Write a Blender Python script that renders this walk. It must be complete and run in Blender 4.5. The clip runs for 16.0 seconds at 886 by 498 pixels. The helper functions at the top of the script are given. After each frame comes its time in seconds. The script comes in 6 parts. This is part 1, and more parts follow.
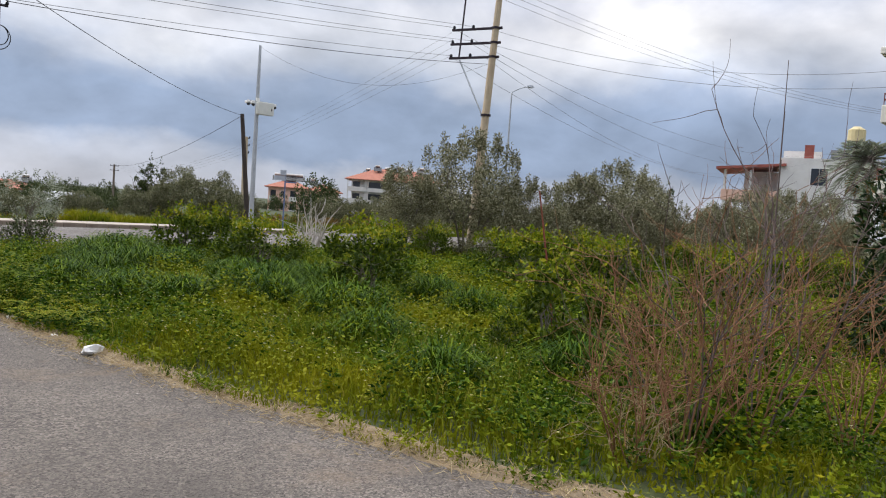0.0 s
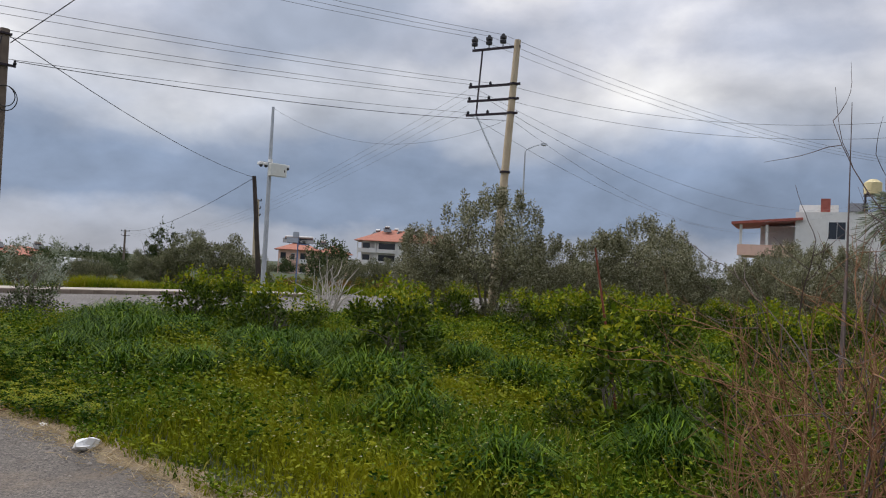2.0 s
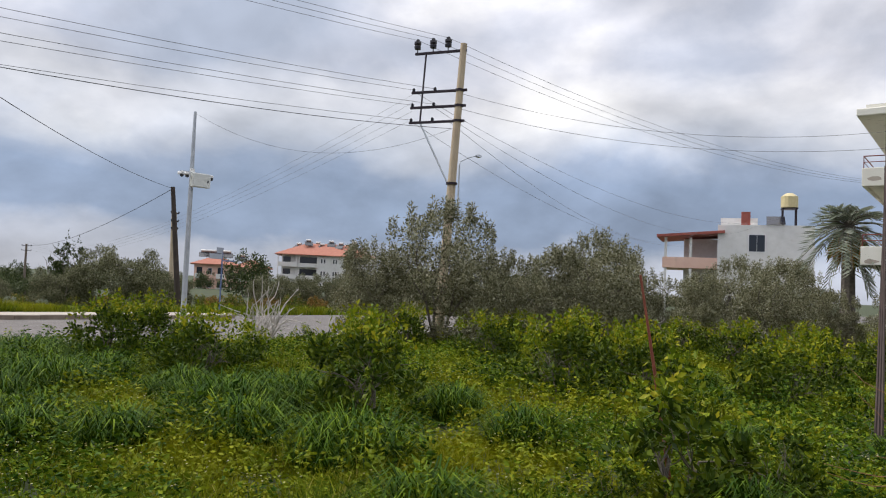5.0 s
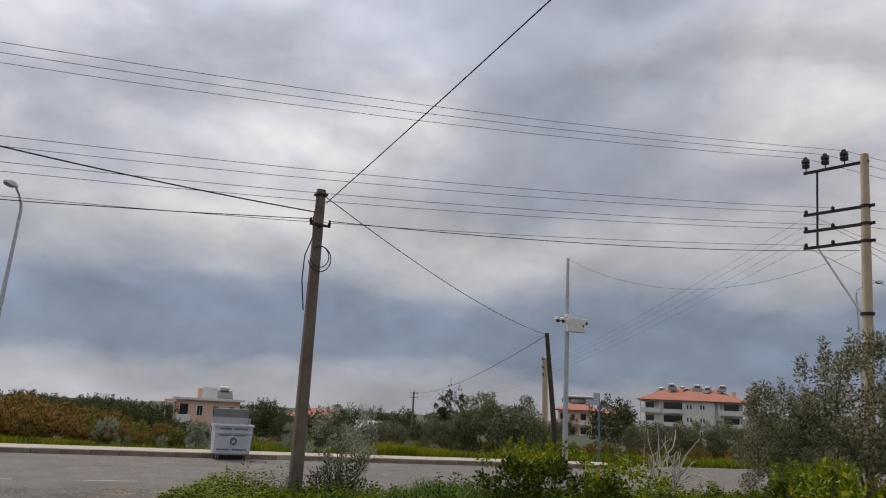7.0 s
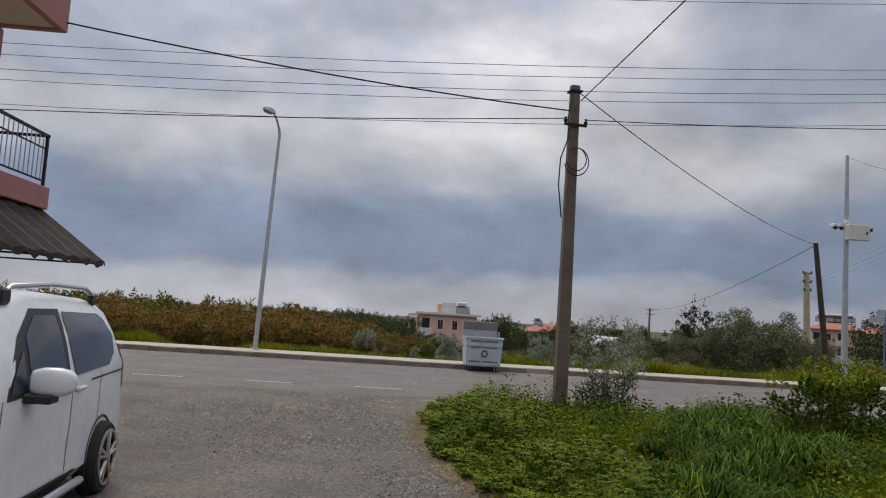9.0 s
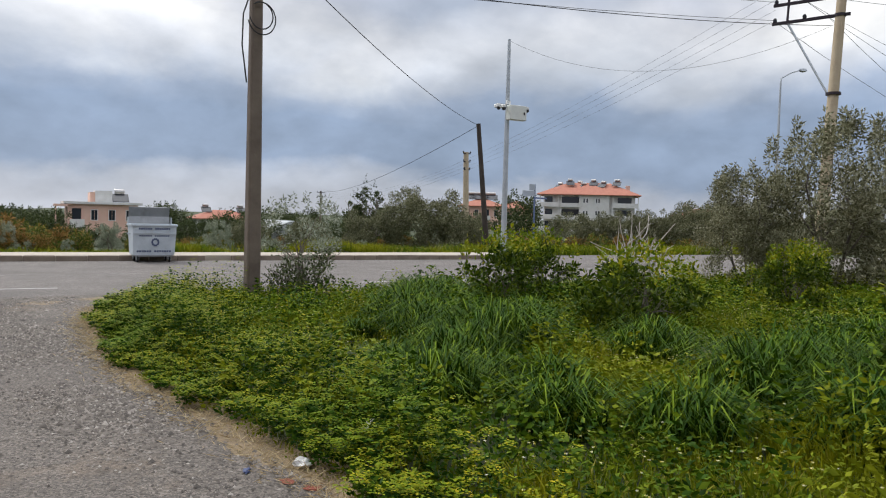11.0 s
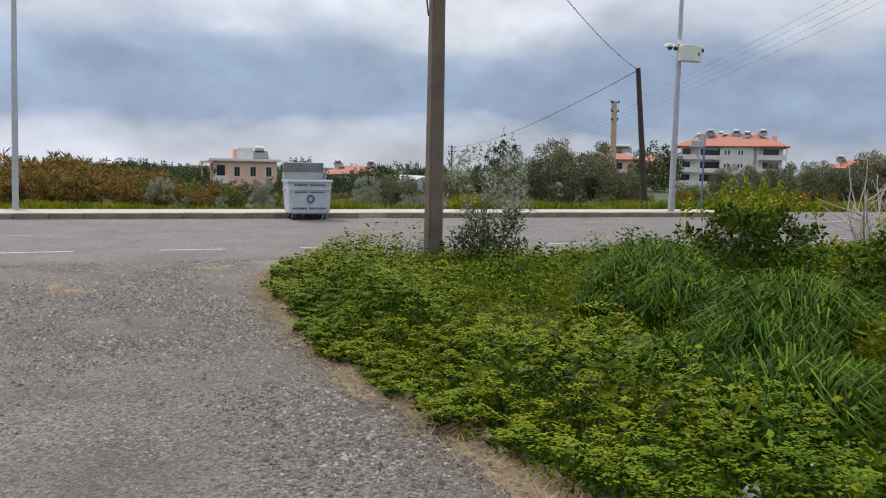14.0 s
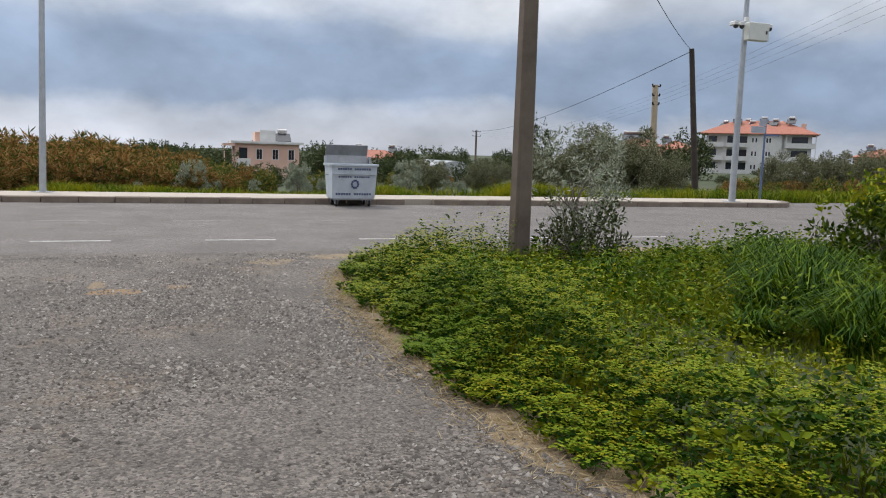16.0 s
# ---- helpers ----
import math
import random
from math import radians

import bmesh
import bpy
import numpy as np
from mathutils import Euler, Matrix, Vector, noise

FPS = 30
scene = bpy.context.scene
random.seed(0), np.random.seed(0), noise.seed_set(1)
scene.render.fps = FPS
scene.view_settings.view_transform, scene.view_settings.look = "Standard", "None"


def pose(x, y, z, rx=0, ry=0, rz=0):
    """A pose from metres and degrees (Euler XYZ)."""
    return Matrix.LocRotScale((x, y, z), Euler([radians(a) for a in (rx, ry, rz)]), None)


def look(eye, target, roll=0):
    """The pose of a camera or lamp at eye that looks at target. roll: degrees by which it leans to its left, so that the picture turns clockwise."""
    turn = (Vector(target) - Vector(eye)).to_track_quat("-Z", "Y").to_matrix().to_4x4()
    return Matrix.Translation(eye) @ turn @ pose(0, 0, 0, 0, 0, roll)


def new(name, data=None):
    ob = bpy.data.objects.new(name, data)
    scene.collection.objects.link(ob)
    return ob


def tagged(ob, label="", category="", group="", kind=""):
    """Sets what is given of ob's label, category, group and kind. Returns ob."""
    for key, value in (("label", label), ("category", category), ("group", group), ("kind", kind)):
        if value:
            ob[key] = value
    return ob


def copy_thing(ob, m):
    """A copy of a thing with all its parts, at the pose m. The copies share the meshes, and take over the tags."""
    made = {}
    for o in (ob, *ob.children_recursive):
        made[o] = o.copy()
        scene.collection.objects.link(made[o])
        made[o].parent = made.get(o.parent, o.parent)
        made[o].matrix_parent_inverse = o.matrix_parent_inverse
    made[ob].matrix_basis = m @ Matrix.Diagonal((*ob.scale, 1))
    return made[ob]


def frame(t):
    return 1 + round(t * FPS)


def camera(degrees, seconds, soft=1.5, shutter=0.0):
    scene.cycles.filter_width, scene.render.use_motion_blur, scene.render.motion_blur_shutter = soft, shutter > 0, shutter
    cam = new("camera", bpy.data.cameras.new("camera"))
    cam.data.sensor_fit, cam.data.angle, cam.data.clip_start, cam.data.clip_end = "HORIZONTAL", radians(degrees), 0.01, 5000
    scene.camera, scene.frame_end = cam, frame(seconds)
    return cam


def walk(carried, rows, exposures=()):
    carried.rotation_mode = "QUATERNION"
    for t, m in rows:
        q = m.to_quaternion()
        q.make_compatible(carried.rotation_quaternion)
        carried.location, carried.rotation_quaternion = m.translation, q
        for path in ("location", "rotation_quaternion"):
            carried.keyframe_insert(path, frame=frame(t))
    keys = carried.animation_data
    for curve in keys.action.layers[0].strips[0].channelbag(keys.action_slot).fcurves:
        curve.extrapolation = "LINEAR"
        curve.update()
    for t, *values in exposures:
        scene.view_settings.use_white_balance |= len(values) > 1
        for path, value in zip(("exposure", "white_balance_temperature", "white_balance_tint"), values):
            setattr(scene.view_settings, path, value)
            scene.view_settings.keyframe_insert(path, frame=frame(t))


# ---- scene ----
cam = camera(60.8, 16.0, 1.1)
PATH = [
    (0, (-0.863, 0.438, 1.564), (0.489, 1.908, 1.461), 3.9),
    (0.5, (-0.768, 0.68, 1.525), (0.488, 2.235, 1.454), 3.4),
    (1, (-0.699, 0.992, 1.524), (0.532, 2.567, 1.473), 3.4),
    (1.5, (-0.577, 1.247, 1.533), (0.599, 2.864, 1.537), 3.1),
    (2, (-0.433, 1.472, 1.557), (0.896, 2.966, 1.611), 3.0),
    (2.5, (-0.273, 1.732, 1.603), (1.32, 2.927, 1.791), 2.1),
    (3, (-0.211, 1.91, 1.593), (1.417, 3.057, 1.774), 2.1),
    (3.2, (-0.109, 2.009, 1.604), (1.504, 3.175, 1.799), 1.9),
    (5.3, (0.263, 3.576, 1.715), (1.668, 4.997, 1.78), 2.6),
    (5.5, (0.262, 3.704, 1.69), (1.597, 5.192, 1.754), 2.4),
    (6, (0.134, 4.026, 1.689), (1.202, 5.709, 1.844), 1.9),
    (6.5, (0.133, 4.29, 1.75), (0.929, 6.073, 2.18), 2.2),
    (7, (0.094, 4.547, 1.712), (0.783, 6.375, 2.141), 3.0),
    (7.5, (-0.047, 4.886, 1.694), (0.428, 6.801, 2.022), 4.0),
    (8, (-0.076, 5.199, 1.681), (0.189, 7.156, 1.999), 3.7),
    (8.5, (-0.13, 5.483, 1.638), (0.043, 7.46, 1.884), 4.1),
    (9, (-0.254, 5.787, 1.614), (-0.119, 7.774, 1.795), 3.7),
    (9.5, (-0.28, 6.126, 1.59), (-0.018, 8.104, 1.723), 3.6),
    (10, (-0.275, 6.401, 1.542), (0.447, 8.264, 1.631), 3.3),
    (10.2, (-0.284, 6.517, 1.529), (0.579, 8.32, 1.609), 3.3),
    (12.3, (-0.4, 7.805, 1.447), (0.58, 9.516, 1.113), 2.5),
    (12.5, (-0.423, 7.926, 1.476), (0.442, 9.698, 1.145), 2.2),
    (13, (-0.488, 8.261, 1.453), (0.324, 10.076, 1.233), 1.4),
    (13.5, (-0.574, 8.629, 1.428), (0.248, 10.435, 1.176), 1.5),
    (14, (-0.621, 9.025, 1.449), (0.048, 10.897, 1.239), 1.1),
    (14.5, (-0.762, 9.436, 1.456), (-0.055, 11.3, 1.291), 1.9),
    (15, (-0.821, 9.784, 1.406), (-0.111, 11.636, 1.154), 1.6),
    (15.5, (-0.871, 10.188, 1.398), (-0.247, 12.071, 1.137), 1.2),
    (16, (-1.035, 10.631, 1.403), (-0.407, 12.513, 1.153), 1.7),
]
walk(cam, [(t, look(eye, target, roll)) for t, eye, target, roll in PATH],
     [(0, 0.12, 6500, 10), (1.0, 0.0, 6480, 10), (2.0, -0.26, 6450, 10), (3.2, -0.17, 6450, 10), (5.5, 0.03, 6550, 10), (6.0, -0.25, 6550, 10), (6.5, -0.50, 6520, 10), (7.0, -0.6, 6850, 11), (7.5, -0.6, 6850, 11), (9.0, -0.58, 6650, 10), (10.0, -0.40, 6500, 9), (12.5, 0.38, 6500, 7), (13.0, 0.2, 6450, 8), (13.6, 0.08, 6450, 8), (14.5, -0.02, 6450, 8), (16, -0.02, 6450, 8)])

# ---- world, sun ----
SUN_EL, SUN_AZ = 50.0, 335.0      # high veiled sun ahead of the walker


def sky_world():
    w = bpy.data.worlds.new("sky")
    scene.world = w
    w.use_nodes = True
    nt = w.node_tree
    nt.nodes.clear()
    N = nt.nodes.new
    L = nt.links.new
    out, bg = N("ShaderNodeOutputWorld"), N("ShaderNodeBackground")
    sky = N("ShaderNodeTexSky")
    sky.sky_type = 'NISHITA'
    sky.sun_disc = False
    sky.sun_elevation, sky.sun_rotation = radians(SUN_EL), radians(SUN_AZ)
    tc, sep = N("ShaderNodeTexCoord"), N("ShaderNodeSeparateXYZ")
    L(tc.outputs["Generated"], sep.inputs[0])

    def math_(op, a, b=None, clamp=False):
        m = N("ShaderNodeMath")
        m.operation, m.use_clamp = op, clamp
        for i, v in enumerate((a, b)):
            if v is None:
                continue
            if isinstance(v, (int, float)):
                m.inputs[i].default_value = v
            else:
                L(v, m.inputs[i])
        return m.outputs[0]
    comb = N("ShaderNodeCombineXYZ")
    L(sep.outputs["X"], comb.inputs[0])
    L(sep.outputs["Y"], comb.inputs[1])
    L(math_('MULTIPLY', sep.outputs["Z"], 1.7), comb.inputs[2])

    def cloud(scale, detail, rough, dist, off):
        mp = N("ShaderNodeMapping")
        mp.inputs["Location"].default_value = off
        L(comb.outputs[0], mp.inputs[0])
        n = N("ShaderNodeTexNoise")
        n.inputs["Scale"].default_value, n.inputs["Detail"].default_value = scale, detail
        n.inputs["Roughness"].default_value, n.inputs["Distortion"].default_value = rough, dist
        L(mp.outputs[0], n.inputs["Vector"])
        return n.outputs["Fac"]
    big = cloud(1.7, 4, 0.42, 0.3, (3.1, 7.7, 0))
    mid = cloud(4.6, 7, 0.48, 0.25, (1.4, 2.2, 0))
    fine = cloud(15.0, 8, 0.62, 0.1, (4.4, 1.2, 0))
    mixv = math_('ADD', math_('ADD', math_('MULTIPLY', big, 0.52), math_('MULTIPLY', mid, 0.40)), math_('MULTIPLY', fine, 0.08))
    ramp = N("ShaderNodeValToRGB")
    e = ramp.color_ramp.elements
    e[0].position, e[0].color = 0.38, (0.36, 0.41, 0.52, 1)
    e[1].position, e[1].color = 0.64, (0.98, 0.98, 1.0, 1)
    m1 = e.new(0.47)
    m1.color = (0.47, 0.51, 0.62, 1)
    m2 = e.new(0.55)
    m2.color = (0.67, 0.69, 0.78, 1)
    L(mixv, ramp.inputs[0])
    # lit tops and shaded undersides of the heaps
    lit = math_('SUBTRACT', cloud(3.4, 9, 0.44, 0.5, (5.3, 1.9, 0.0)), cloud(3.4, 9, 0.44, 0.5, (5.3, 1.9, 0.09)))
    lit2 = math_('SUBTRACT', cloud(9.0, 7, 0.48, 0.6, (2.3, 6.1, 0.0)), cloud(9.0, 7, 0.48, 0.6, (2.3, 6.1, 0.04)))
    relief = N("ShaderNodeMapRange")
    relief.inputs["From Min"].default_value, relief.inputs["From Max"].default_value = -0.16, 0.20
    relief.inputs["To Min"].default_value, relief.inputs["To Max"].default_value = 0.82, 1.22
    L(math_('ADD', lit, math_('MULTIPLY', lit2, 0.22)), relief.inputs["Value"])
    # low bank of rain cloud over a paler strip along the horizon
    low = cloud(4.5, 7, 0.55, 0.2, (9.0, 0.5, 0))
    zz = math_('ADD', sep.outputs["Z"], math_('MULTIPLY', math_('SUBTRACT', low, 0.5), 0.13))
    band = N("ShaderNodeValToRGB")
    b = band.color_ramp.elements
    b[0].position, b[0].color = 0.0, (0.50, 0.53, 0.62, 1)
    b[1].position, b[1].color = 0.24, (1, 1, 1, 1)
    for p, c in ((0.036, (0.46, 0.505, 0.62, 1)), (0.060, (0.27, 0.345, 0.50, 1)), (0.150, (0.30, 0.385, 0.555, 1))):
        k = b.new(p)
        k.color = c
    L(zz, band.inputs[0])
    fac = N("ShaderNodeMapRange")
    fac.inputs["From Min"].default_value, fac.inputs["From Max"].default_value = 0.125, 0.27
    L(zz, fac.inputs["Value"])
    mx = N("ShaderNodeMix")
    mx.data_type = 'RGBA'
    L(fac.outputs[0], mx.inputs["Factor"])
    soft = N("ShaderNodeMapRange")
    soft.inputs["From Min"].default_value, soft.inputs["From Max"].default_value = 0.35, 0.68
    soft.inputs["To Min"].default_value, soft.inputs["To Max"].default_value = 0.86, 1.32
    L(math_('ADD', math_('MULTIPLY', mid, 0.75), math_('MULTIPLY', fine, 0.25)), soft.inputs["Value"])
    bandv = N("ShaderNodeVectorMath")
    bandv.operation = 'SCALE'
    L(band.outputs[0], bandv.inputs[0])
    L(soft.outputs[0], bandv.inputs["Scale"])
    L(bandv.outputs[0], mx.inputs["A"])
    L(ramp.outputs[0], mx.inputs["B"])
    # overcast sky: brighter towards the zenith
    up = N("ShaderNodeMapRange")
    up.inputs["From Min"].default_value, up.inputs["From Max"].default_value = 0.16, 1.0
    up.inputs["To Min"].default_value, up.inputs["To Max"].default_value = 1.0, ZENITH
    L(sep.outputs["Z"], up.inputs["Value"])
    mul = N("ShaderNodeVectorMath")
    mul.operation = 'SCALE'
    L(mx.outputs["Result"], mul.inputs[0])
    dot = N("ShaderNodeVectorMath")
    dot.operation = 'DOT_PRODUCT'
    az, el = radians(SUN_AZ), radians(SUN_EL)
    dot.inputs[1].default_value = (math.sin(az) * math.cos(el), math.cos(az) * math.cos(el), math.sin(el))
    L(tc.outputs["Generated"], dot.inputs[0])
    glow = math_('ADD', math_('MULTIPLY', math_('POWER', math_('MAXIMUM', dot.outputs["Value"], 0.0), 4.0), 0.55), 1.0)
    L(math_('MULTIPLY', math_('MULTIPLY', up.outputs[0], relief.outputs[0]), glow), mul.inputs["Scale"])
    clear = N("ShaderNodeVectorMath")
    clear.operation = 'SCALE'
    clear.inputs["Scale"].default_value = 0.08
    L(sky.outputs[0], clear.inputs[0])
    fin = N("ShaderNodeMix")
    fin.data_type = 'RGBA'
    fin.inputs["Factor"].default_value = 0.93
    L(clear.outputs[0], fin.inputs["A"])
    L(mul.outputs[0], fin.inputs["B"])
    tint = N("ShaderNodeVectorMath")
    tint.operation = 'MULTIPLY'
    tint.inputs[1].default_value = (1.015, 1.0, 0.975)
    L(fin.outputs["Result"], tint.inputs[0])
    L(tint.outputs[0], bg.inputs["Color"])
    bg.inputs["Strength"].default_value = 1.0
    L(bg.outputs[0], out.inputs[0])


ZENITH = 2.2
sky_world()
sun = new("sun", bpy.data.lights.new("sun", 'SUN'))
sun.data.energy, sun.data.angle, sun.data.color = 2.4, radians(14), (1.0, 0.95, 0.87)
_az, _el = radians(SUN_AZ), radians(SUN_EL)
_d = Vector((math.sin(_az) * math.cos(_el), math.cos(_az) * math.cos(_el), math.sin(_el)))
sun.matrix_world = look(_d * 100, (0, 0, 0))

# ---- materials ----


class Nodes:
    """Short node-building helper for one material."""

    def __init__(self, name):
        self.m = bpy.data.materials.new(name)
        self.m.use_nodes = True
        self.t = self.m.node_tree
        self.b = self.t.nodes["Principled BSDF"]
        self.out = self.t.nodes["Material Output"]

    def n(self, kind, **inputs):
        nd = self.t.nodes.new(kind)
        for k, v in inputs.items():
            k = k.replace("_", " ")
            if hasattr(v, "is_output"):
                self.t.links.new(v, nd.inputs[k])
            else:
                nd.inputs[k].default_value = v
        return nd

    def link(self, a, b):
        self.t.links.new(a, b)

    def coord(self):
        return self.n("ShaderNodeTexCoord").outputs["Object"]

    def world(self):
        return self.n("ShaderNodeNewGeometry").outputs["Position"]

    def noise(self, vec, scale, detail=5, rough=0.6):
        return self.n("ShaderNodeTexNoise", Vector=vec, Scale=scale, Detail=detail, Roughness=rough).outputs["Fac"]

    def ramp(self, fac, stops):
        r = self.n("ShaderNodeValToRGB", Fac=fac)
        e = r.color_ramp.elements
        while len(e) < len(stops):
            e.new(0.5)
        for k, (p, c) in zip(e, stops):
            k.position, k.color = p, (*c, 1)
        return r.outputs["Color"]

    def mix(self, fac, a, b, how='MIX'):
        x = self.t.nodes.new("ShaderNodeMix")
        x.data_type, x.blend_type = 'RGBA', how
        for sock, v in ((x.inputs["Factor"], fac), (x.inputs["A"], a), (x.inputs["B"], b)):
            if hasattr(v, "is_output"):
                self.t.links.new(v, sock)
            else:
                sock.default_value = (*v, 1) if isinstance(v, tuple) else v
        return x.outputs["Result"]

    def bump(self, h, strength, dist=0.02):
        bp = self.n("ShaderNodeBump", Height=h, Strength=strength, Distance=dist)
        self.link(bp.outputs[0], self.b.inputs["Normal"])


def worn(name, c1, c2, scale=4.0, rough=0.75, metal=0.0, fine=60.0, bump=0.25, stain=None, stain_scale=0.8, stain_at=(0.55, 0.75), use_world=False):
    """A surface with two colours mottled at two scales, optional stains and fine relief."""
    k = Nodes(name)
    v = k.world() if use_world else k.coord()
    a = k.noise(v, scale, 6)
    f = k.noise(v, fine, 3)
    col = k.ramp(a, [(0.32, c1), (0.68, c2)])
    col = k.mix(k.n("ShaderNodeMapRange", Value=f, To_Min=0.0, To_Max=0.35).outputs[0], col, tuple(x * 0.55 for x in c1))
    if stain:
        s = k.noise(v, stain_scale, 8, 0.7)
        col = k.mix(k.n("ShaderNodeMapRange", Value=s, From_Min=stain_at[0], From_Max=stain_at[1]).outputs[0], col, stain)
    k.link(col, k.b.inputs["Base Color"])
    k.b.inputs["Roughness"].default_value = rough
    k.b.inputs["Metallic"].default_value = metal
    if bump:
        k.bump(f, bump, 0.01)
    return k.m


def leafy(name, stops, rough=0.55, trans=0.3, patch=0.0, patch_col=(0.2, 0.2, 0.02), patch_scale=0.6):
    """Leaf material: each leaf its own tone, some light passing through."""
    k = Nodes(name)
    g = k.n("ShaderNodeNewGeometry")
    col = k.ramp(g.outputs["Random Per Island"], stops)
    if patch:
        s = k.noise(g.outputs["Position"], patch_scale, 4)
        col = k.mix(k.n("ShaderNodeMapRange", Value=s, From_Min=0.45, From_Max=0.65, To_Max=patch).outputs[0], col, patch_col)
    k.link(col, k.b.inputs["Base Color"])
    k.b.inputs["Roughness"].default_value = rough
    k.b.inputs["Specular IOR Level"].default_value = 0.09
    tr = k.n("ShaderNodeBsdfTranslucent", Color=col)
    ms = k.t.nodes.new("ShaderNodeMixShader")
    ms.inputs[0].default_value = trans
    k.link(k.b.outputs[0], ms.inputs[1])
    k.link(tr.outputs[0], ms.inputs[2])
    k.link(ms.outputs[0], k.out.inputs["Surface"])
    return k.m


def asphalt(name, base, pale, patch=None):
    k = Nodes(name)
    v = k.world()
    vor = k.n("ShaderNodeTexVoronoi", Vector=v, Scale=85.0)
    chips = k.n("ShaderNodeTexVoronoi", Vector=v, Scale=58.0)
    wide = k.noise(v, 0.9, 9, 0.75)
    col = k.ramp(wide, [(0.3, base), (0.7, pale)])
    st = k.n("ShaderNodeSeparateColor", Color=vor.outputs["Color"]).outputs[0]
    bare = k.n("ShaderNodeMapRange", Value=k.noise(v, 0.9, 5, 0.6), From_Min=0.35, From_Max=0.65, To_Min=0.15, To_Max=1.0).outputs[0]
    lit = k.n("ShaderNodeMath")
    lit.operation = 'MULTIPLY'
    k.link(k.n("ShaderNodeMapRange", Value=st, From_Min=0.55, From_Max=1.0, To_Max=0.95).outputs[0], lit.inputs[0])
    k.link(bare, lit.inputs[1])
    col = k.mix(lit.outputs[0], col, tuple(min(1, x * 2.0) for x in pale))
    col = k.mix(k.n("ShaderNodeMapRange", Value=st, From_Min=0.35, From_Max=0.0, To_Max=0.75).outputs[0], col, tuple(x * 0.35 for x in base))
    if patch:
        s = k.noise(v, 0.8, 6, 0.7)
        col = k.mix(k.n("ShaderNodeMapRange", Value=s, From_Min=0.54, From_Max=0.72, To_Max=0.6).outputs[0], col, patch)
    if patch:
        # coarse chips lying bare in worn areas
        cs = k.n("ShaderNodeSeparateColor", Color=chips.outputs["Color"])
        worn_at = k.n("ShaderNodeMapRange", Value=k.noise(v, 0.5, 6, 0.65), From_Min=0.42, From_Max=0.60).outputs[0]
        pick = k.n("ShaderNodeMapRange", Value=cs.outputs[1], From_Min=0.35, From_Max=0.7, To_Max=0.9).outputs[0]
        both = k.n("ShaderNodeMath")
        both.operation = 'MULTIPLY'
        k.link(worn_at, both.inputs[0])
        k.link(pick, both.inputs[1])
        col = k.mix(both.outputs[0], col, k.ramp(cs.outputs[2], [(0.0, tuple(x * 0.5 for x in base)), (0.45, pale), (1.0, tuple(x * 1.9 for x in pale))]))
    k.link(col, k.b.inputs["Base Color"])
    k.b.inputs["Roughness"].default_value = 0.9
    h = k.n("ShaderNodeMath")
    h.operation = 'ADD'
    k.link(vor.outputs["Distance"], h.inputs[0])
    k.link(k.n("ShaderNodeMapRange", Value=chips.outputs["Distance"], From_Max=0.6, To_Min=1.0, To_Max=0.0).outputs[0], h.inputs[1])
    k.bump(h.outputs[0], 0.55 if patch else 0.3, 0.012)
    return k.m


def plain(name, col, rough=0.5, metal=0.0):
    return worn(name, col, tuple(min(1, x * 1.12) for x in col), 6.0, rough, metal, 90.0, 0.08)


def gravel_mix(name):
    """Loose stones, each its own grey."""
    k = Nodes(name)
    g = k.n("ShaderNodeNewGeometry")
    col = k.ramp(g.outputs["Random Per Island"], [(0.0, (0.045, 0.039, 0.035)), (0.5, (0.145, 0.126, 0.11)), (0.85, (0.25, 0.225, 0.20)), (1.0, (0.40, 0.37, 0.33))])
    k.link(k.mix(k.n("ShaderNodeMapRange", Value=k.noise(g.outputs["Position"], 120.0, 3), To_Max=0.4).outputs[0], col, (0.10, 0.085, 0.07)), k.b.inputs["Base Color"])
    k.b.inputs["Roughness"].default_value = 0.9
    return k.m


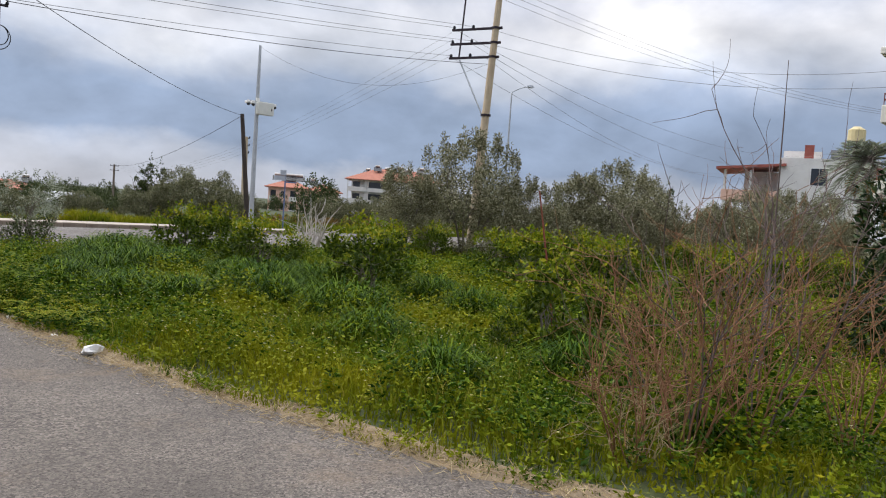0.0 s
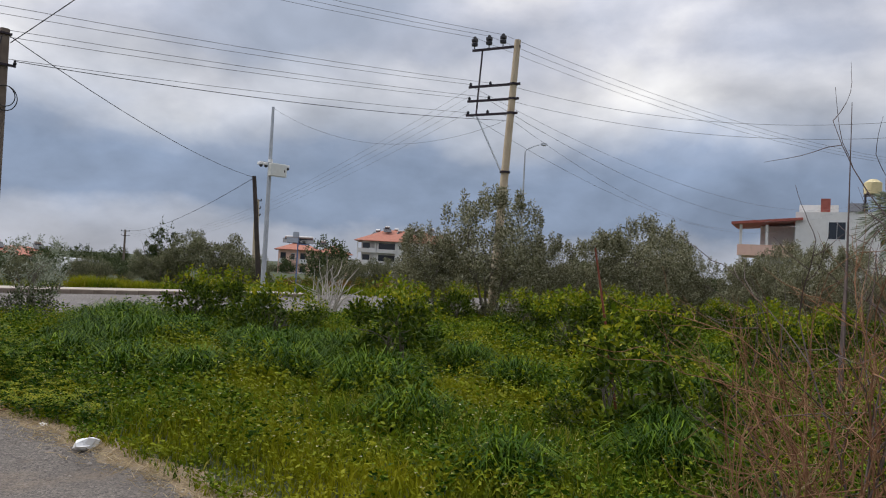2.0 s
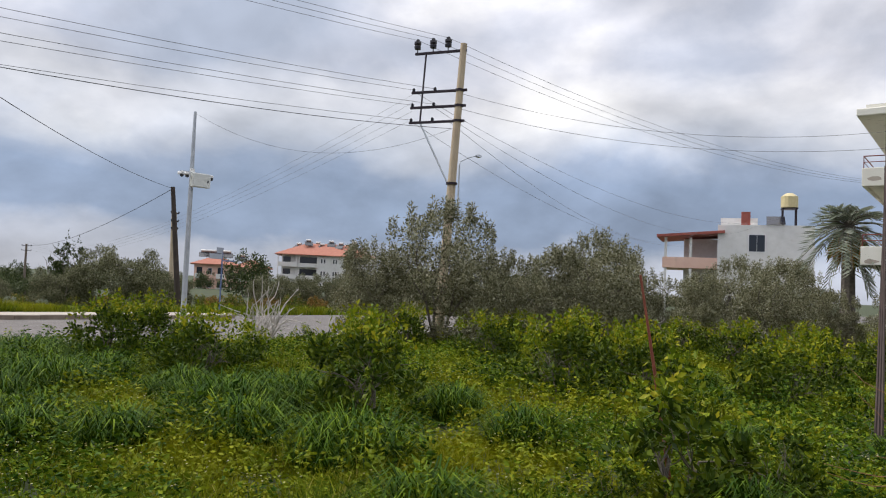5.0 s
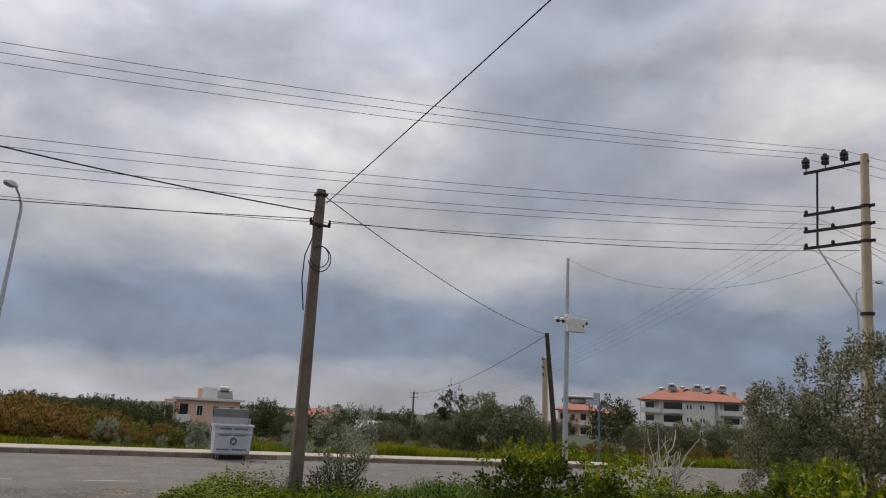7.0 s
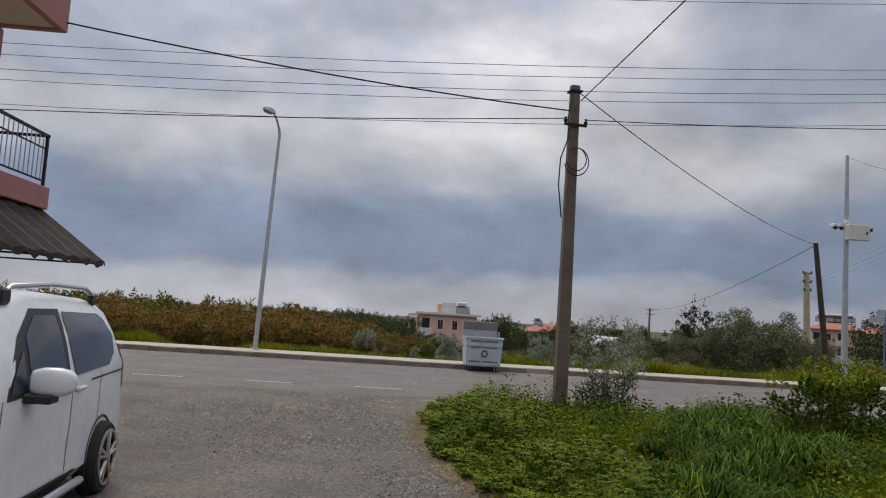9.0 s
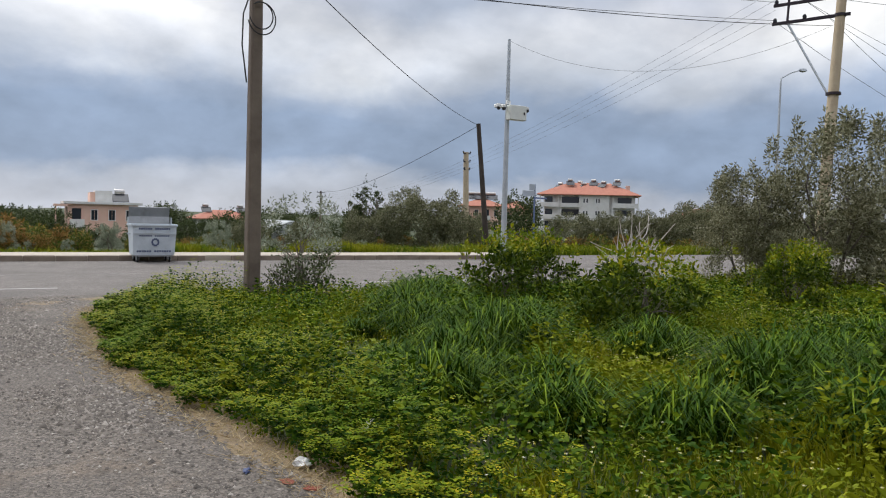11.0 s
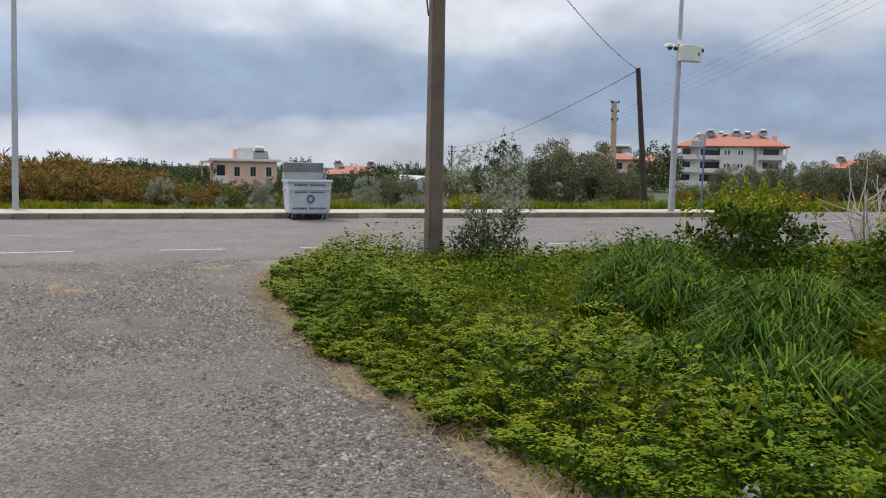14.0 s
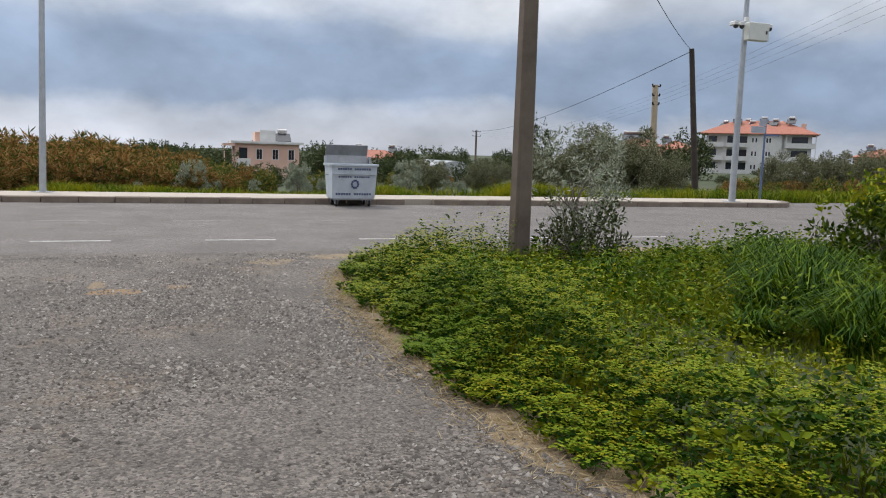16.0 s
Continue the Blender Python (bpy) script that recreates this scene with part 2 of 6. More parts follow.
M = dict(
    gravel=gravel_mix("mixed_gravel"),
    asphalt=asphalt("yard_asphalt", (0.080, 0.069, 0.060), (0.148, 0.128, 0.110), (0.21, 0.15, 0.098)),
    polythene=worn("milky_polythene", (0.36, 0.375, 0.38), (0.46, 0.475, 0.48), 1.0, 0.5, 0, 10.0, 0.05),
    road=asphalt("road_asphalt", (0.112, 0.099, 0.089), (0.150, 0.134, 0.122)),
    soil=worn("soil_grass", (0.028, 0.04, 0.012), (0.06, 0.075, 0.02), 0.6, 0.95, 0, 40.0, 0.6, (0.08, 0.065, 0.035), 0.25, use_world=True),
    sand=worn("sandy_verge", (0.19, 0.145, 0.095), (0.30, 0.225, 0.135), 5.0, 0.95, 0, 60.0, 0.6, (0.20, 0.17, 0.10), 1.5, use_world=True),
    ochre=worn("ochre_dirt", (0.20, 0.13, 0.07), (0.31, 0.20, 0.10), 4.0, 0.95, 0, 60.0, 0.5, (0.15, 0.115, 0.085), 2.0, use_world=True),
    kerb=worn("kerb_concrete", (0.18, 0.142, 0.112), (0.26, 0.21, 0.168), 3.0, 0.9, 0, 70.0, 0.35, (0.28, 0.24, 0.20), 1.2),
    paver=worn("pavement_concrete", (0.40, 0.345, 0.285), (0.49, 0.43, 0.36), 1.5, 0.9, 0, 70.0, 0.3, (0.36, 0.32, 0.26), 0.7, use_world=True),
    faintpaint=worn("faded_road_paint", (0.27, 0.255, 0.24), (0.36, 0.345, 0.33), 5.0, 0.8, 0, 50.0, 0.2, (0.15, 0.135, 0.122), 4.0, (0.45, 0.6), True),
    paint=worn("road_paint", (0.40, 0.38, 0.36), (0.54, 0.52, 0.50), 5.0, 0.7, 0, 50.0, 0.2, (0.25, 0.24, 0.24), 4.0, (0.5, 0.62), True),
    oldpole=worn("weathered_concrete_pole", (0.13, 0.10, 0.08), (0.22, 0.175, 0.14), 2.5, 0.9, 0, 45.0, 0.5, (0.10, 0.08, 0.06), 1.4),
    palepole=worn("pale_concrete_pole", (0.45, 0.355, 0.24), (0.54, 0.445, 0.315), 2.0, 0.85, 0, 60.0, 0.2, (0.34, 0.26, 0.17), 0.9),
    darkpole=worn("tarred_wood_pole", (0.035, 0.028, 0.024), (0.075, 0.055, 0.045), 3.0, 0.85, 0, 50.0, 0.4),
    galv=worn("galvanised_steel", (0.40, 0.43, 0.46), (0.52, 0.55, 0.58), 5.0, 0.5, 0.55, 40.0, 0.05, (0.32, 0.33, 0.35), 1.0),
    bin=worn("zinc_sheet", (0.50, 0.56, 0.62), (0.62, 0.68, 0.74), 3.0, 0.6, 0.15, 30.0, 0.08, (0.34, 0.35, 0.36), 2.5),
    binlid=worn("zinc_lid", (0.24, 0.25, 0.26), (0.32, 0.33, 0.34), 3.0, 0.5, 0.5, 30.0, 0.08, (0.18, 0.18, 0.18), 2.5),
    iron=worn("painted_iron", (0.02, 0.014, 0.02), (0.045, 0.03, 0.04), 5.0, 0.6, 0.4, 50.0, 0.1),
    porcelain=plain("dark_insulator", (0.012, 0.010, 0.014), 0.25),
    wire=plain("aluminium_wire", (0.20, 0.20, 0.21), 0.6, 0.3),
    cable=plain("black_cable", (0.018, 0.018, 0.02), 0.7),
    white=worn("white_render", (0.66, 0.65, 0.62), (0.78, 0.77, 0.75), 1.2, 0.85, 0, 40.0, 0.15, (0.50, 0.47, 0.43), 0.6),
    cream=worn("flaking_cream_render", (0.76, 0.73, 0.64), (0.82, 0.80, 0.71), 1.0, 0.85, 0, 40.0, 0.2, (0.40, 0.37, 0.33), 0.9, (0.60, 0.66)),
    pink=worn("salmon_render", (0.72, 0.45, 0.35), (0.80, 0.55, 0.44), 0.6, 0.85, 0, 30.0, 0.1, (0.48, 0.33, 0.26), 0.5),
    rosewall=worn("rose_render", (0.40, 0.17, 0.16), (0.47, 0.21, 0.20), 1.5, 0.8, 0, 50.0, 0.15, (0.32, 0.14, 0.13), 0.9),
    soffit=worn("cream_soffit", (0.62, 0.52, 0.40), (0.70, 0.60, 0.48), 1.5, 0.85, 0, 50.0, 0.1),
    rooftile=worn("red_roof_tile", (0.36, 0.13, 0.085), (0.46, 0.19, 0.125), 2.0, 0.8, 0, 30.0, 0.3),
    redroof=worn("red_sheet_roof", (0.30, 0.07, 0.05), (0.40, 0.11, 0.08), 2.0, 0.6, 0, 30.0, 0.1),
    glass=plain("dark_window_glass", (0.03, 0.035, 0.045), 0.08),
    curtain=plain("curtained_glass", (0.36, 0.35, 0.36), 0.2),
    redframe=plain("red_brown_frame", (0.20, 0.05, 0.035), 0.5),
    whiteframe=plain("white_frame", (0.72, 0.72, 0.72), 0.5),
    tank=worn("steel_tank", (0.50, 0.48, 0.46), (0.62, 0.60, 0.58), 3.0, 0.35, 0.7, 40.0, 0.05),
    yellowtank=worn("yellow_tank", (0.60, 0.50, 0.26), (0.68, 0.58, 0.33), 3.0, 0.6, 0, 40.0, 0.05),
    solar=plain("solar_panel", (0.02, 0.022, 0.03), 0.2),
    carpaint=plain("white_car_paint", (0.74, 0.77, 0.78), 0.22),
    carglass=plain("tinted_car_glass", (0.012, 0.022, 0.045), 0.03),
    blackplastic=plain("black_plastic", (0.016, 0.016, 0.018), 0.5),
    rubber=plain("tyre_rubber", (0.018, 0.018, 0.019), 0.85),
    alloy=plain("alloy_rim", (0.50, 0.47, 0.44), 0.35, 0.8),
    chrome=plain("satin_rail", (0.55, 0.56, 0.57), 0.3, 0.8),
    lampred=plain("red_lamp", (0.35, 0.02, 0.02), 0.2),
    awning=worn("brown_awning_cloth", (0.014, 0.010, 0.008), (0.045, 0.031, 0.023), 6.0, 1.0, 0, 80.0, 0.2, (0.055, 0.043, 0.034), 3.0),
    boxpaint=plain("pale_box_paint", (0.62, 0.64, 0.60), 0.5),
    camwhite=plain("white_camera_plastic", (0.72, 0.72, 0.70), 0.4),
    signblue=plain("blue_sign_sheet", (0.10, 0.14, 0.26), 0.5),
    signgrey=plain("grey_sign_sheet", (0.36, 0.40, 0.46), 0.5),
    ink=plain("blue_lettering", (0.05, 0.07, 0.16), 0.6),
    litter=plain("white_plastic_litter", (0.75, 0.75, 0.74), 0.5),
    bark=worn("olive_bark", (0.10, 0.085, 0.07), (0.20, 0.17, 0.14), 8.0, 0.95, 0, 40.0, 0.6),
    twig=worn("dry_red_twig", (0.18, 0.075, 0.035), (0.34, 0.19, 0.10), 5.0, 0.9, 0, 60.0, 0.3),
    greytwig=worn("bare_grey_twig", (0.10, 0.075, 0.07), (0.18, 0.13, 0.12), 5.0, 0.9, 0, 60.0, 0.3),
    figbark=worn("pale_fig_bark", (0.40, 0.36, 0.32), (0.55, 0.51, 0.47), 5.0, 0.9, 0, 60.0, 0.3),
    stake=worn("rusty_stake", (0.20, 0.05, 0.03), (0.30, 0.09, 0.05), 6.0, 0.8, 0, 50.0, 0.2),
    grass=leafy("grass_blades", [(0.0, (0.022, 0.058, 0.003)), (0.5, (0.098, 0.160, 0.008)), (0.85, (0.21, 0.25, 0.010)), (1.0, (0.38, 0.32, 0.08))], 0.6, 0.18, 0.8, (0.32, 0.30, 0.009), 0.55),
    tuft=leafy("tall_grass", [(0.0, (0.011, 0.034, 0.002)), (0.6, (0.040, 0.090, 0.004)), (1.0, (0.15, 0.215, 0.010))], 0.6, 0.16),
    weed=leafy("weed_leaves", [(0.0, (0.018, 0.052, 0.003)), (0.55, (0.088, 0.155, 0.007)), (1.0, (0.20, 0.25, 0.012))], 0.6, 0.16, 0.7, (0.29, 0.275, 0.008), 0.6),
    spurge=leafy("spurge_leaves", [(0.0, (0.012, 0.042, 0.003)), (0.6, (0.030, 0.080, 0.005)), (1.0, (0.070, 0.130, 0.008))], 0.6, 0.18),
    spurgetop=leafy("spurge_tops", [(0.0, (0.13, 0.19, 0.006)), (0.6, (0.235, 0.27, 0.008)), (1.0, (0.40, 0.32, 0.012))], 0.6, 0.22, 0.75, (0.085, 0.175, 0.008), 0.5),
    flower=leafy("small_flowers", [(0.0, (0.60, 0.52, 0.06)), (0.7, (0.62, 0.60, 0.35)), (1.0, (0.7, 0.68, 0.60))], 0.6, 0.2),
    straw=leafy("dry_straw", [(0.0, (0.34, 0.26, 0.15)), (0.6, (0.45, 0.35, 0.20)), (1.0, (0.52, 0.44, 0.28))], 0.8, 0.2),
    citrus=leafy("citrus_leaves", [(0.0, (0.021, 0.042, 0.005)), (0.6, (0.060, 0.097, 0.008)), (1.0, (0.15, 0.185, 0.012))], 0.4, 0.18),
    citrustop=leafy("young_citrus_leaves", [(0.0, (0.085, 0.14, 0.008)), (0.6, (0.19, 0.235, 0.010)), (1.0, (0.38, 0.34, 0.018))], 0.45, 0.22),
    olive=leafy("olive_leaves", [(0.0, (0.080, 0.078, 0.037)), (0.45, (0.188, 0.184, 0.102)), (0.85, (0.345, 0.335, 0.215)), (1.0, (0.47, 0.46, 0.34))], 0.5, 0.24),
    silver=leafy("silvery_leaves", [(0.0, (0.13, 0.155, 0.10)), (0.5, (0.27, 0.30, 0.215)), (1.0, (0.44, 0.46, 0.37))], 0.5, 0.25),
    darkolive=leafy("dark_olive_leaves", [(0.0, (0.058, 0.060, 0.026)), (0.5, (0.138, 0.140, 0.070)), (0.9, (0.28, 0.28, 0.17)), (1.0, (0.38, 0.385, 0.27))], 0.5, 0.2),
    darkleaf=leafy("dark_leaves", [(0.0, (0.03, 0.045, 0.015)), (0.6, (0.065, 0.085, 0.03)), (1.0, (0.12, 0.14, 0.055))], 0.4, 0.15),
    loquat=leafy("loquat_leaves", [(0.0, (0.008, 0.020, 0.006)), (0.6, (0.020, 0.040, 0.012)), (0.93, (0.055, 0.085, 0.028)), (1.0, (0.20, 0.10, 0.04))], 0.35, 0.1),
    rust=leafy("withered_leaves", [(0.0, (0.045, 0.070, 0.012)), (0.3, (0.11, 0.12, 0.024)), (0.45, (0.20, 0.095, 0.028)), (0.8, (0.35, 0.20, 0.066)), (1.0, (0.43, 0.29, 0.12))], 0.8, 0.2),
    hedge=leafy("hedge_leaves", [(0.0, (0.045, 0.075, 0.012)), (0.5, (0.105, 0.14, 0.024)), (0.8, (0.22, 0.20, 0.045)), (1.0, (0.40, 0.22, 0.07))], 0.55, 0.22),
)

# ---- mesh tools ----


class Bld:
    """Collects vertices and faces of one mesh."""

    def __init__(self):
        self.v, self.f = [], []

    def add(self, vs, fs):
        o = len(self.v)
        self.v += [tuple(p) for p in vs]
        self.f += [tuple(i + o for i in q) for q in fs]
        return self

    def box(self, x0, y0, z0, x1, y1, z1, b=0.0):
        """A box, with chamfered edges when b is given."""
        if b <= 0:
            vs = [(x, y, z) for z in (z0, z1) for y in (y0, y1) for x in (x0, x1)]
            return self.add(vs, [(0, 2, 3, 1), (4, 5, 7, 6), (0, 1, 5, 4), (2, 6, 7, 3), (0, 4, 6, 2), (1, 3, 7, 5)])
        bm = bmesh.new()
        bmesh.ops.create_cube(bm, size=1.0)
        for p in bm.verts:
            p.co = Vector(((x0 + x1) / 2 + p.co.x * (x1 - x0), (y0 + y1) / 2 + p.co.y * (y1 - y0), (z0 + z1) / 2 + p.co.z * (z1 - z0)))
        bmesh.ops.bevel(bm, geom=bm.edges[:], offset=b, segments=1, affect='EDGES')
        bm.verts.index_update()
        self.add([p.co[:] for p in bm.verts], [[p.index for p in f.verts] for f in bm.faces])
        bm.free()
        return self

    def tube(self, path, radii, n=8, cap=True):
        path = [Vector(p) for p in path]
        if isinstance(radii, (int, float)):
            radii = [radii] * len(path)
        rings = []
        for i, p in enumerate(path):
            d = (path[min(i + 1, len(path) - 1)] - path[max(i - 1, 0)]).normalized()
            a = d.orthogonal().normalized() if abs(d.z) > 0.9 else d.cross(Vector((0, 0, 1))).normalized()
            c = d.cross(a)
            rings.append([p + (a * math.cos(t) + c * math.sin(t)) * radii[i] for t in [2 * math.pi * k / n for k in range(n)]])
        o = len(self.v)
        for r in rings:
            self.v += [tuple(q) for q in r]
        for i in range(len(rings) - 1):
            for k in range(n):
                self.f.append((o + i * n + k, o + i * n + (k + 1) % n, o + (i + 1) * n + (k + 1) % n, o + (i + 1) * n + k))
        if cap:
            self.f.append(tuple(o + k for k in range(n))[::-1])
            self.f.append(tuple(o + (len(rings) - 1) * n + k for k in range(n)))
        return self

    def lathe(self, c, prof, n=12, axis='z', cap=True):
        """A turned shape round a vertical (or x) axis through c; prof: radius, height."""
        o = len(self.v)
        for r, h in prof:
            for k in range(n):
                t = 2 * math.pi * k / n
                u, w = r * math.cos(t), r * math.sin(t)
                self.v.append((c[0] + u, c[1] + w, c[2] + h) if axis == 'z' else (c[0] + h, c[1] + u, c[2] + w))
        for i in range(len(prof) - 1):
            for k in range(n):
                self.f.append((o + i * n + k, o + i * n + (k + 1) % n, o + (i + 1) * n + (k + 1) % n, o + (i + 1) * n + k))
        if cap:
            self.f.append(tuple(o + k for k in range(n))[::-1])
            self.f.append(tuple(o + (len(prof) - 1) * n + k for k in range(n)))
        return self


def link_mesh(name, me, mat, parent=None, label="", smooth=False):
    me.materials.append(mat)
    if smooth:
        me.polygons.foreach_set("use_smooth", [True] * len(me.polygons))
    ob = new(name, me)
    if parent is not None:
        ob.parent = parent
    if label:
        ob["label"] = label
    return ob


def part(name, b, mat, parent=None, label="", smooth=False):
    """One mesh object from a Bld."""
    me = bpy.data.meshes.new(name)
    me.from_pydata(b.v, [], b.f)
    me.update()
    if smooth:
        me.polygons.foreach_set("use_smooth", [True] * len(me.polygons))
        me.set_sharp_from_angle(angle=radians(40))
        return link_mesh(name, me, mat, parent, label)
    return link_mesh(name, me, mat, parent, label)


def thing(name, at=(0, 0, 0), rz=0.0, label="", category="", group=""):
    ob = new(name)
    ob.empty_display_size = 0.2
    ob.matrix_world = pose(*at, 0, 0, rz)
    return tagged(ob, label, category, group)


def array_mesh(name, V, F, loops):
    """A mesh from arrays: V (n,3), F flat loop indices, loops: vertices per face (constant)."""
    me = bpy.data.meshes.new(name)
    nf = len(F) // loops
    me.vertices.add(len(V))
    me.vertices.foreach_set("co", np.asarray(V, dtype=np.float32).ravel())
    me.loops.add(len(F))
    me.loops.foreach_set("vertex_index", np.asarray(F, dtype=np.int32))
    me.polygons.add(nf)
    me.polygons.foreach_set("loop_start", np.arange(0, nf * loops, loops, dtype=np.int32))
    me.update(calc_edges=True)
    me.validate()
    return me


def unit(a):
    return a / np.maximum(np.linalg.norm(a, axis=1, keepdims=True), 1e-9)


def leaf_arrays(P, D, length, width, rng, fold=0.15, droop=0.0, flat=False):
    """Pointed leaves, four corners each, folded along the rib. P: base points, D: directions."""
    n = len(P)
    D = unit(D)
    R = unit(np.cross(D, np.array([[0, 0, 1.0]]) + rng.normal(size=(n, 3)) * 0.12 if flat else unit(rng.normal(size=(n, 3)))))
    U = np.cross(R, D)
    L, W = length[:, None], width[:, None]
    tip = P + D * L
    tip[:, 2] -= droop * length
    mid = P + D * L * 0.45 + U * W * fold
    V = np.stack([P, mid - R * W * 0.5, tip, mid + R * W * 0.5], axis=1).reshape(-1, 3)
    base = np.arange(n)[:, None] * 4
    F = (base + np.array([[0, 1, 2, 0, 2, 3]])).ravel()
    return V, F


def leaf_mesh(name, P, D, length, width, rng, **kw):
    V, F = leaf_arrays(P, D, length, width, rng, **kw)
    return array_mesh(name, V, F, 3)


def blade_mesh(name, P, height, width, lean, rng):
    """Grass blades: a bent strip of five corners each."""
    n = len(P)
    az = rng.uniform(0, 2 * np.pi, n)
    side = np.stack([np.cos(az), np.sin(az), np.zeros(n)], 1)
    a2 = rng.uniform(0, 2 * np.pi, n)
    bend = np.stack([np.cos(a2), np.sin(a2), np.zeros(n)], 1)
    H, W, B = height[:, None], width[:, None], (lean * height)[:, None]
    up = np.array([[0, 0, 1.0]])
    m = P + up * H * 0.55 + bend * B * 0.35
    t = P + up * H * (1 - 0.3 * lean[:, None]) + bend * B
    V = np.stack([P - side * W * 0.5, P + side * W * 0.5, m - side * W * 0.42, m + side * W * 0.42, t], 1).reshape(-1, 3)
    b = np.arange(n)[:, None] * 5
    F = (b + np.array([[0, 1, 3, 0, 3, 2, 2, 3, 4]])).ravel()
    return array_mesh(name, V, F, 3)


def sag_wire(name, a, b, sag, r=0.007, mat=None, label="", n=22):
    pts = []
    for i in range(n + 1):
        t = i / n
        p = Vector(a).lerp(Vector(b), t)
        p.z -= sag * 4 * t * (1 - t)
        pts.append(p)
    ob = part(name, Bld().tube(pts, r, 5), mat or M["wire"])
    return tagged(ob, label or "thin grey overhead power wire between poles", "power line", "overhead wires")


def value_noise(x, y, scale, seed):
    """Smooth plan noise in 0..1 on arrays."""
    r = np.random.default_rng(seed)
    g = r.random((64, 64))
    u, v = x / scale + 1000.0, y / scale + 1000.0
    i, j = np.floor(u).astype(int), np.floor(v).astype(int)
    fu, fv = u - i, v - j
    fu, fv = fu * fu * (3 - 2 * fu), fv * fv * (3 - 2 * fv)
    i, j = i % 64, j % 64
    i1, j1 = (i + 1) % 64, (j + 1) % 64
    return (g[i, j] * (1 - fu) + g[i1, j] * fu) * (1 - fv) + (g[i, j1] * (1 - fu) + g[i1, j1] * fu) * fv


# ---- plan ----
EDGE_Y = [-12.0, -4.0, 0.0, 3.0, 4.5, 5.8, 7.6, 9.3, 10.7, 11.9, 13.0, 14.3, 16.0, 17.5, 18.6, 19.6, 20.2]
EDGE_X = [5.4, 4.0, 3.15, 2.58, 2.18, 1.86, 1.58, 1.36, 1.15, 0.95, 0.70, 0.45, 0.36, 0.34, 0.45, 0.8, 1.3]
ROAD_Y0, ROAD_Y1, KERB_END = 21.3, 30.25, 17.6
PAVE_Y1 = 32.3


def edge_x(y):
    return np.interp(y, EDGE_Y, EDGE_X)


def ground_z(x, y):
    """Level round the yard and road, then falling away beyond the pavement."""
    far = np.clip((np.asarray(y, float) - 33.0), 0, 170)
    fall = 0.036 * far * np.clip(1.15 - np.asarray(x, float) / 90.0, 0.25, 1.15)
    return -fall


def build_ground():
    def axis(lo, hi, near0, near1, step):
        a = list(np.arange(near0, near1 + 0.01, step))
        left = [near0 - d for d in (8, 20, 40, 80, 160, 320, 640, 1400, 2600) if near0 - d > lo] + [lo]
        right = [near1 + d for d in (8, 20, 40, 80, 160, 320, 640, 1400, 2600) if near1 + d < hi] + [hi]
        return np.array(sorted(left) + a + right)
    xs, ys = axis(-3500, 3500, -40, 80, 4.0), axis(-3500, 3500, -20, 120, 4.0)
    X, Y = np.meshgrid(xs, ys, indexing="ij")
    Z = ground_z(X, Y) - 0.012
    nx, ny = len(xs), len(ys)
    V = np.stack([X, Y, Z], -1).reshape(-1, 3)
    i, j = np.meshgrid(np.arange(nx - 1), np.arange(ny - 1), indexing="ij")
    a = (i * ny + j).ravel()
    F = np.stack([a, a + ny, a + ny + 1, a + 1], 1).ravel()
    ob = link_mesh("ground", array_mesh("ground", V, F, 4), M["soil"])
    tagged(ob, "earth ground with grass and weeds", "ground", kind="structure")


build_ground()

# yard: old asphalt from the house side to the road, ragged along the grass
_b = Bld()
_rng = np.random.default_rng(4)
_ys = np.arange(-12, 21.3, 0.06)
_ex = edge_x(_ys) + (value_noise(_ys, _ys * 0, 0.35, 3) - 0.5) * 0.18
_ex[_ys > 20.2] = np.linspace(1.5, 2.6, (_ys > 20.2).sum())
_vs = []
for y, x in zip(_ys, _ex):
    _vs += [(-14.0, y, 0.0), (-4.0, y, 0.0), (x - 0.03, y, 0.0), (x, y, -0.012)]
_fs = []
for i in range(len(_ys) - 1):
    for k in range(3):
        a = i * 4 + k
        _fs.append((a, a + 1, a + 5, a + 4))
_b.add(_vs, _fs)
tagged(part("yard_asphalt", _b, M["asphalt"]), "worn grey asphalt yard with gravelly patches", "driveway", kind="structure")

# strip of sand and dry straw along the edge
_b = Bld()
_vs, _fs = [], []
for i, (y, x) in enumerate(zip(_ys, _ex)):
    q = np.array([y])
    w0 = 0.015 + 0.10 * float(value_noise(q, q * 0 + 5, 1.3, 8)[0]) * np.clip((y - 6) / 6, 0.3, 1) + _rng.uniform(0, 0.07)
    _vs += [(x - w0, y, -0.003), (x - w0 * 0.6, y, 0.003), (x + 0.25, y, 0.004)]
for i in range(len(_ys) - 1):
    _fs += [(3 * i, 3 * i + 1, 3 * i + 4, 3 * i + 3), (3 * i + 1, 3 * i + 2, 3 * i + 5, 3 * i + 4)]
_b.add(_vs, _fs)
tagged(part("verge", _b, M["sand"]), "sandy strip with dry straw along the asphalt", "verge", kind="structure")
_b = Bld().add([(2.2, 19.9, 0.002), (12, 20.2, 0.002), (12, 21.3, -0.002), (2.0, 21.3, -0.002)], [(0, 1, 2, 3)])
tagged(part("verge", _b, M["sand"]), "bare sandy verge beside the road", "verge", kind="structure")

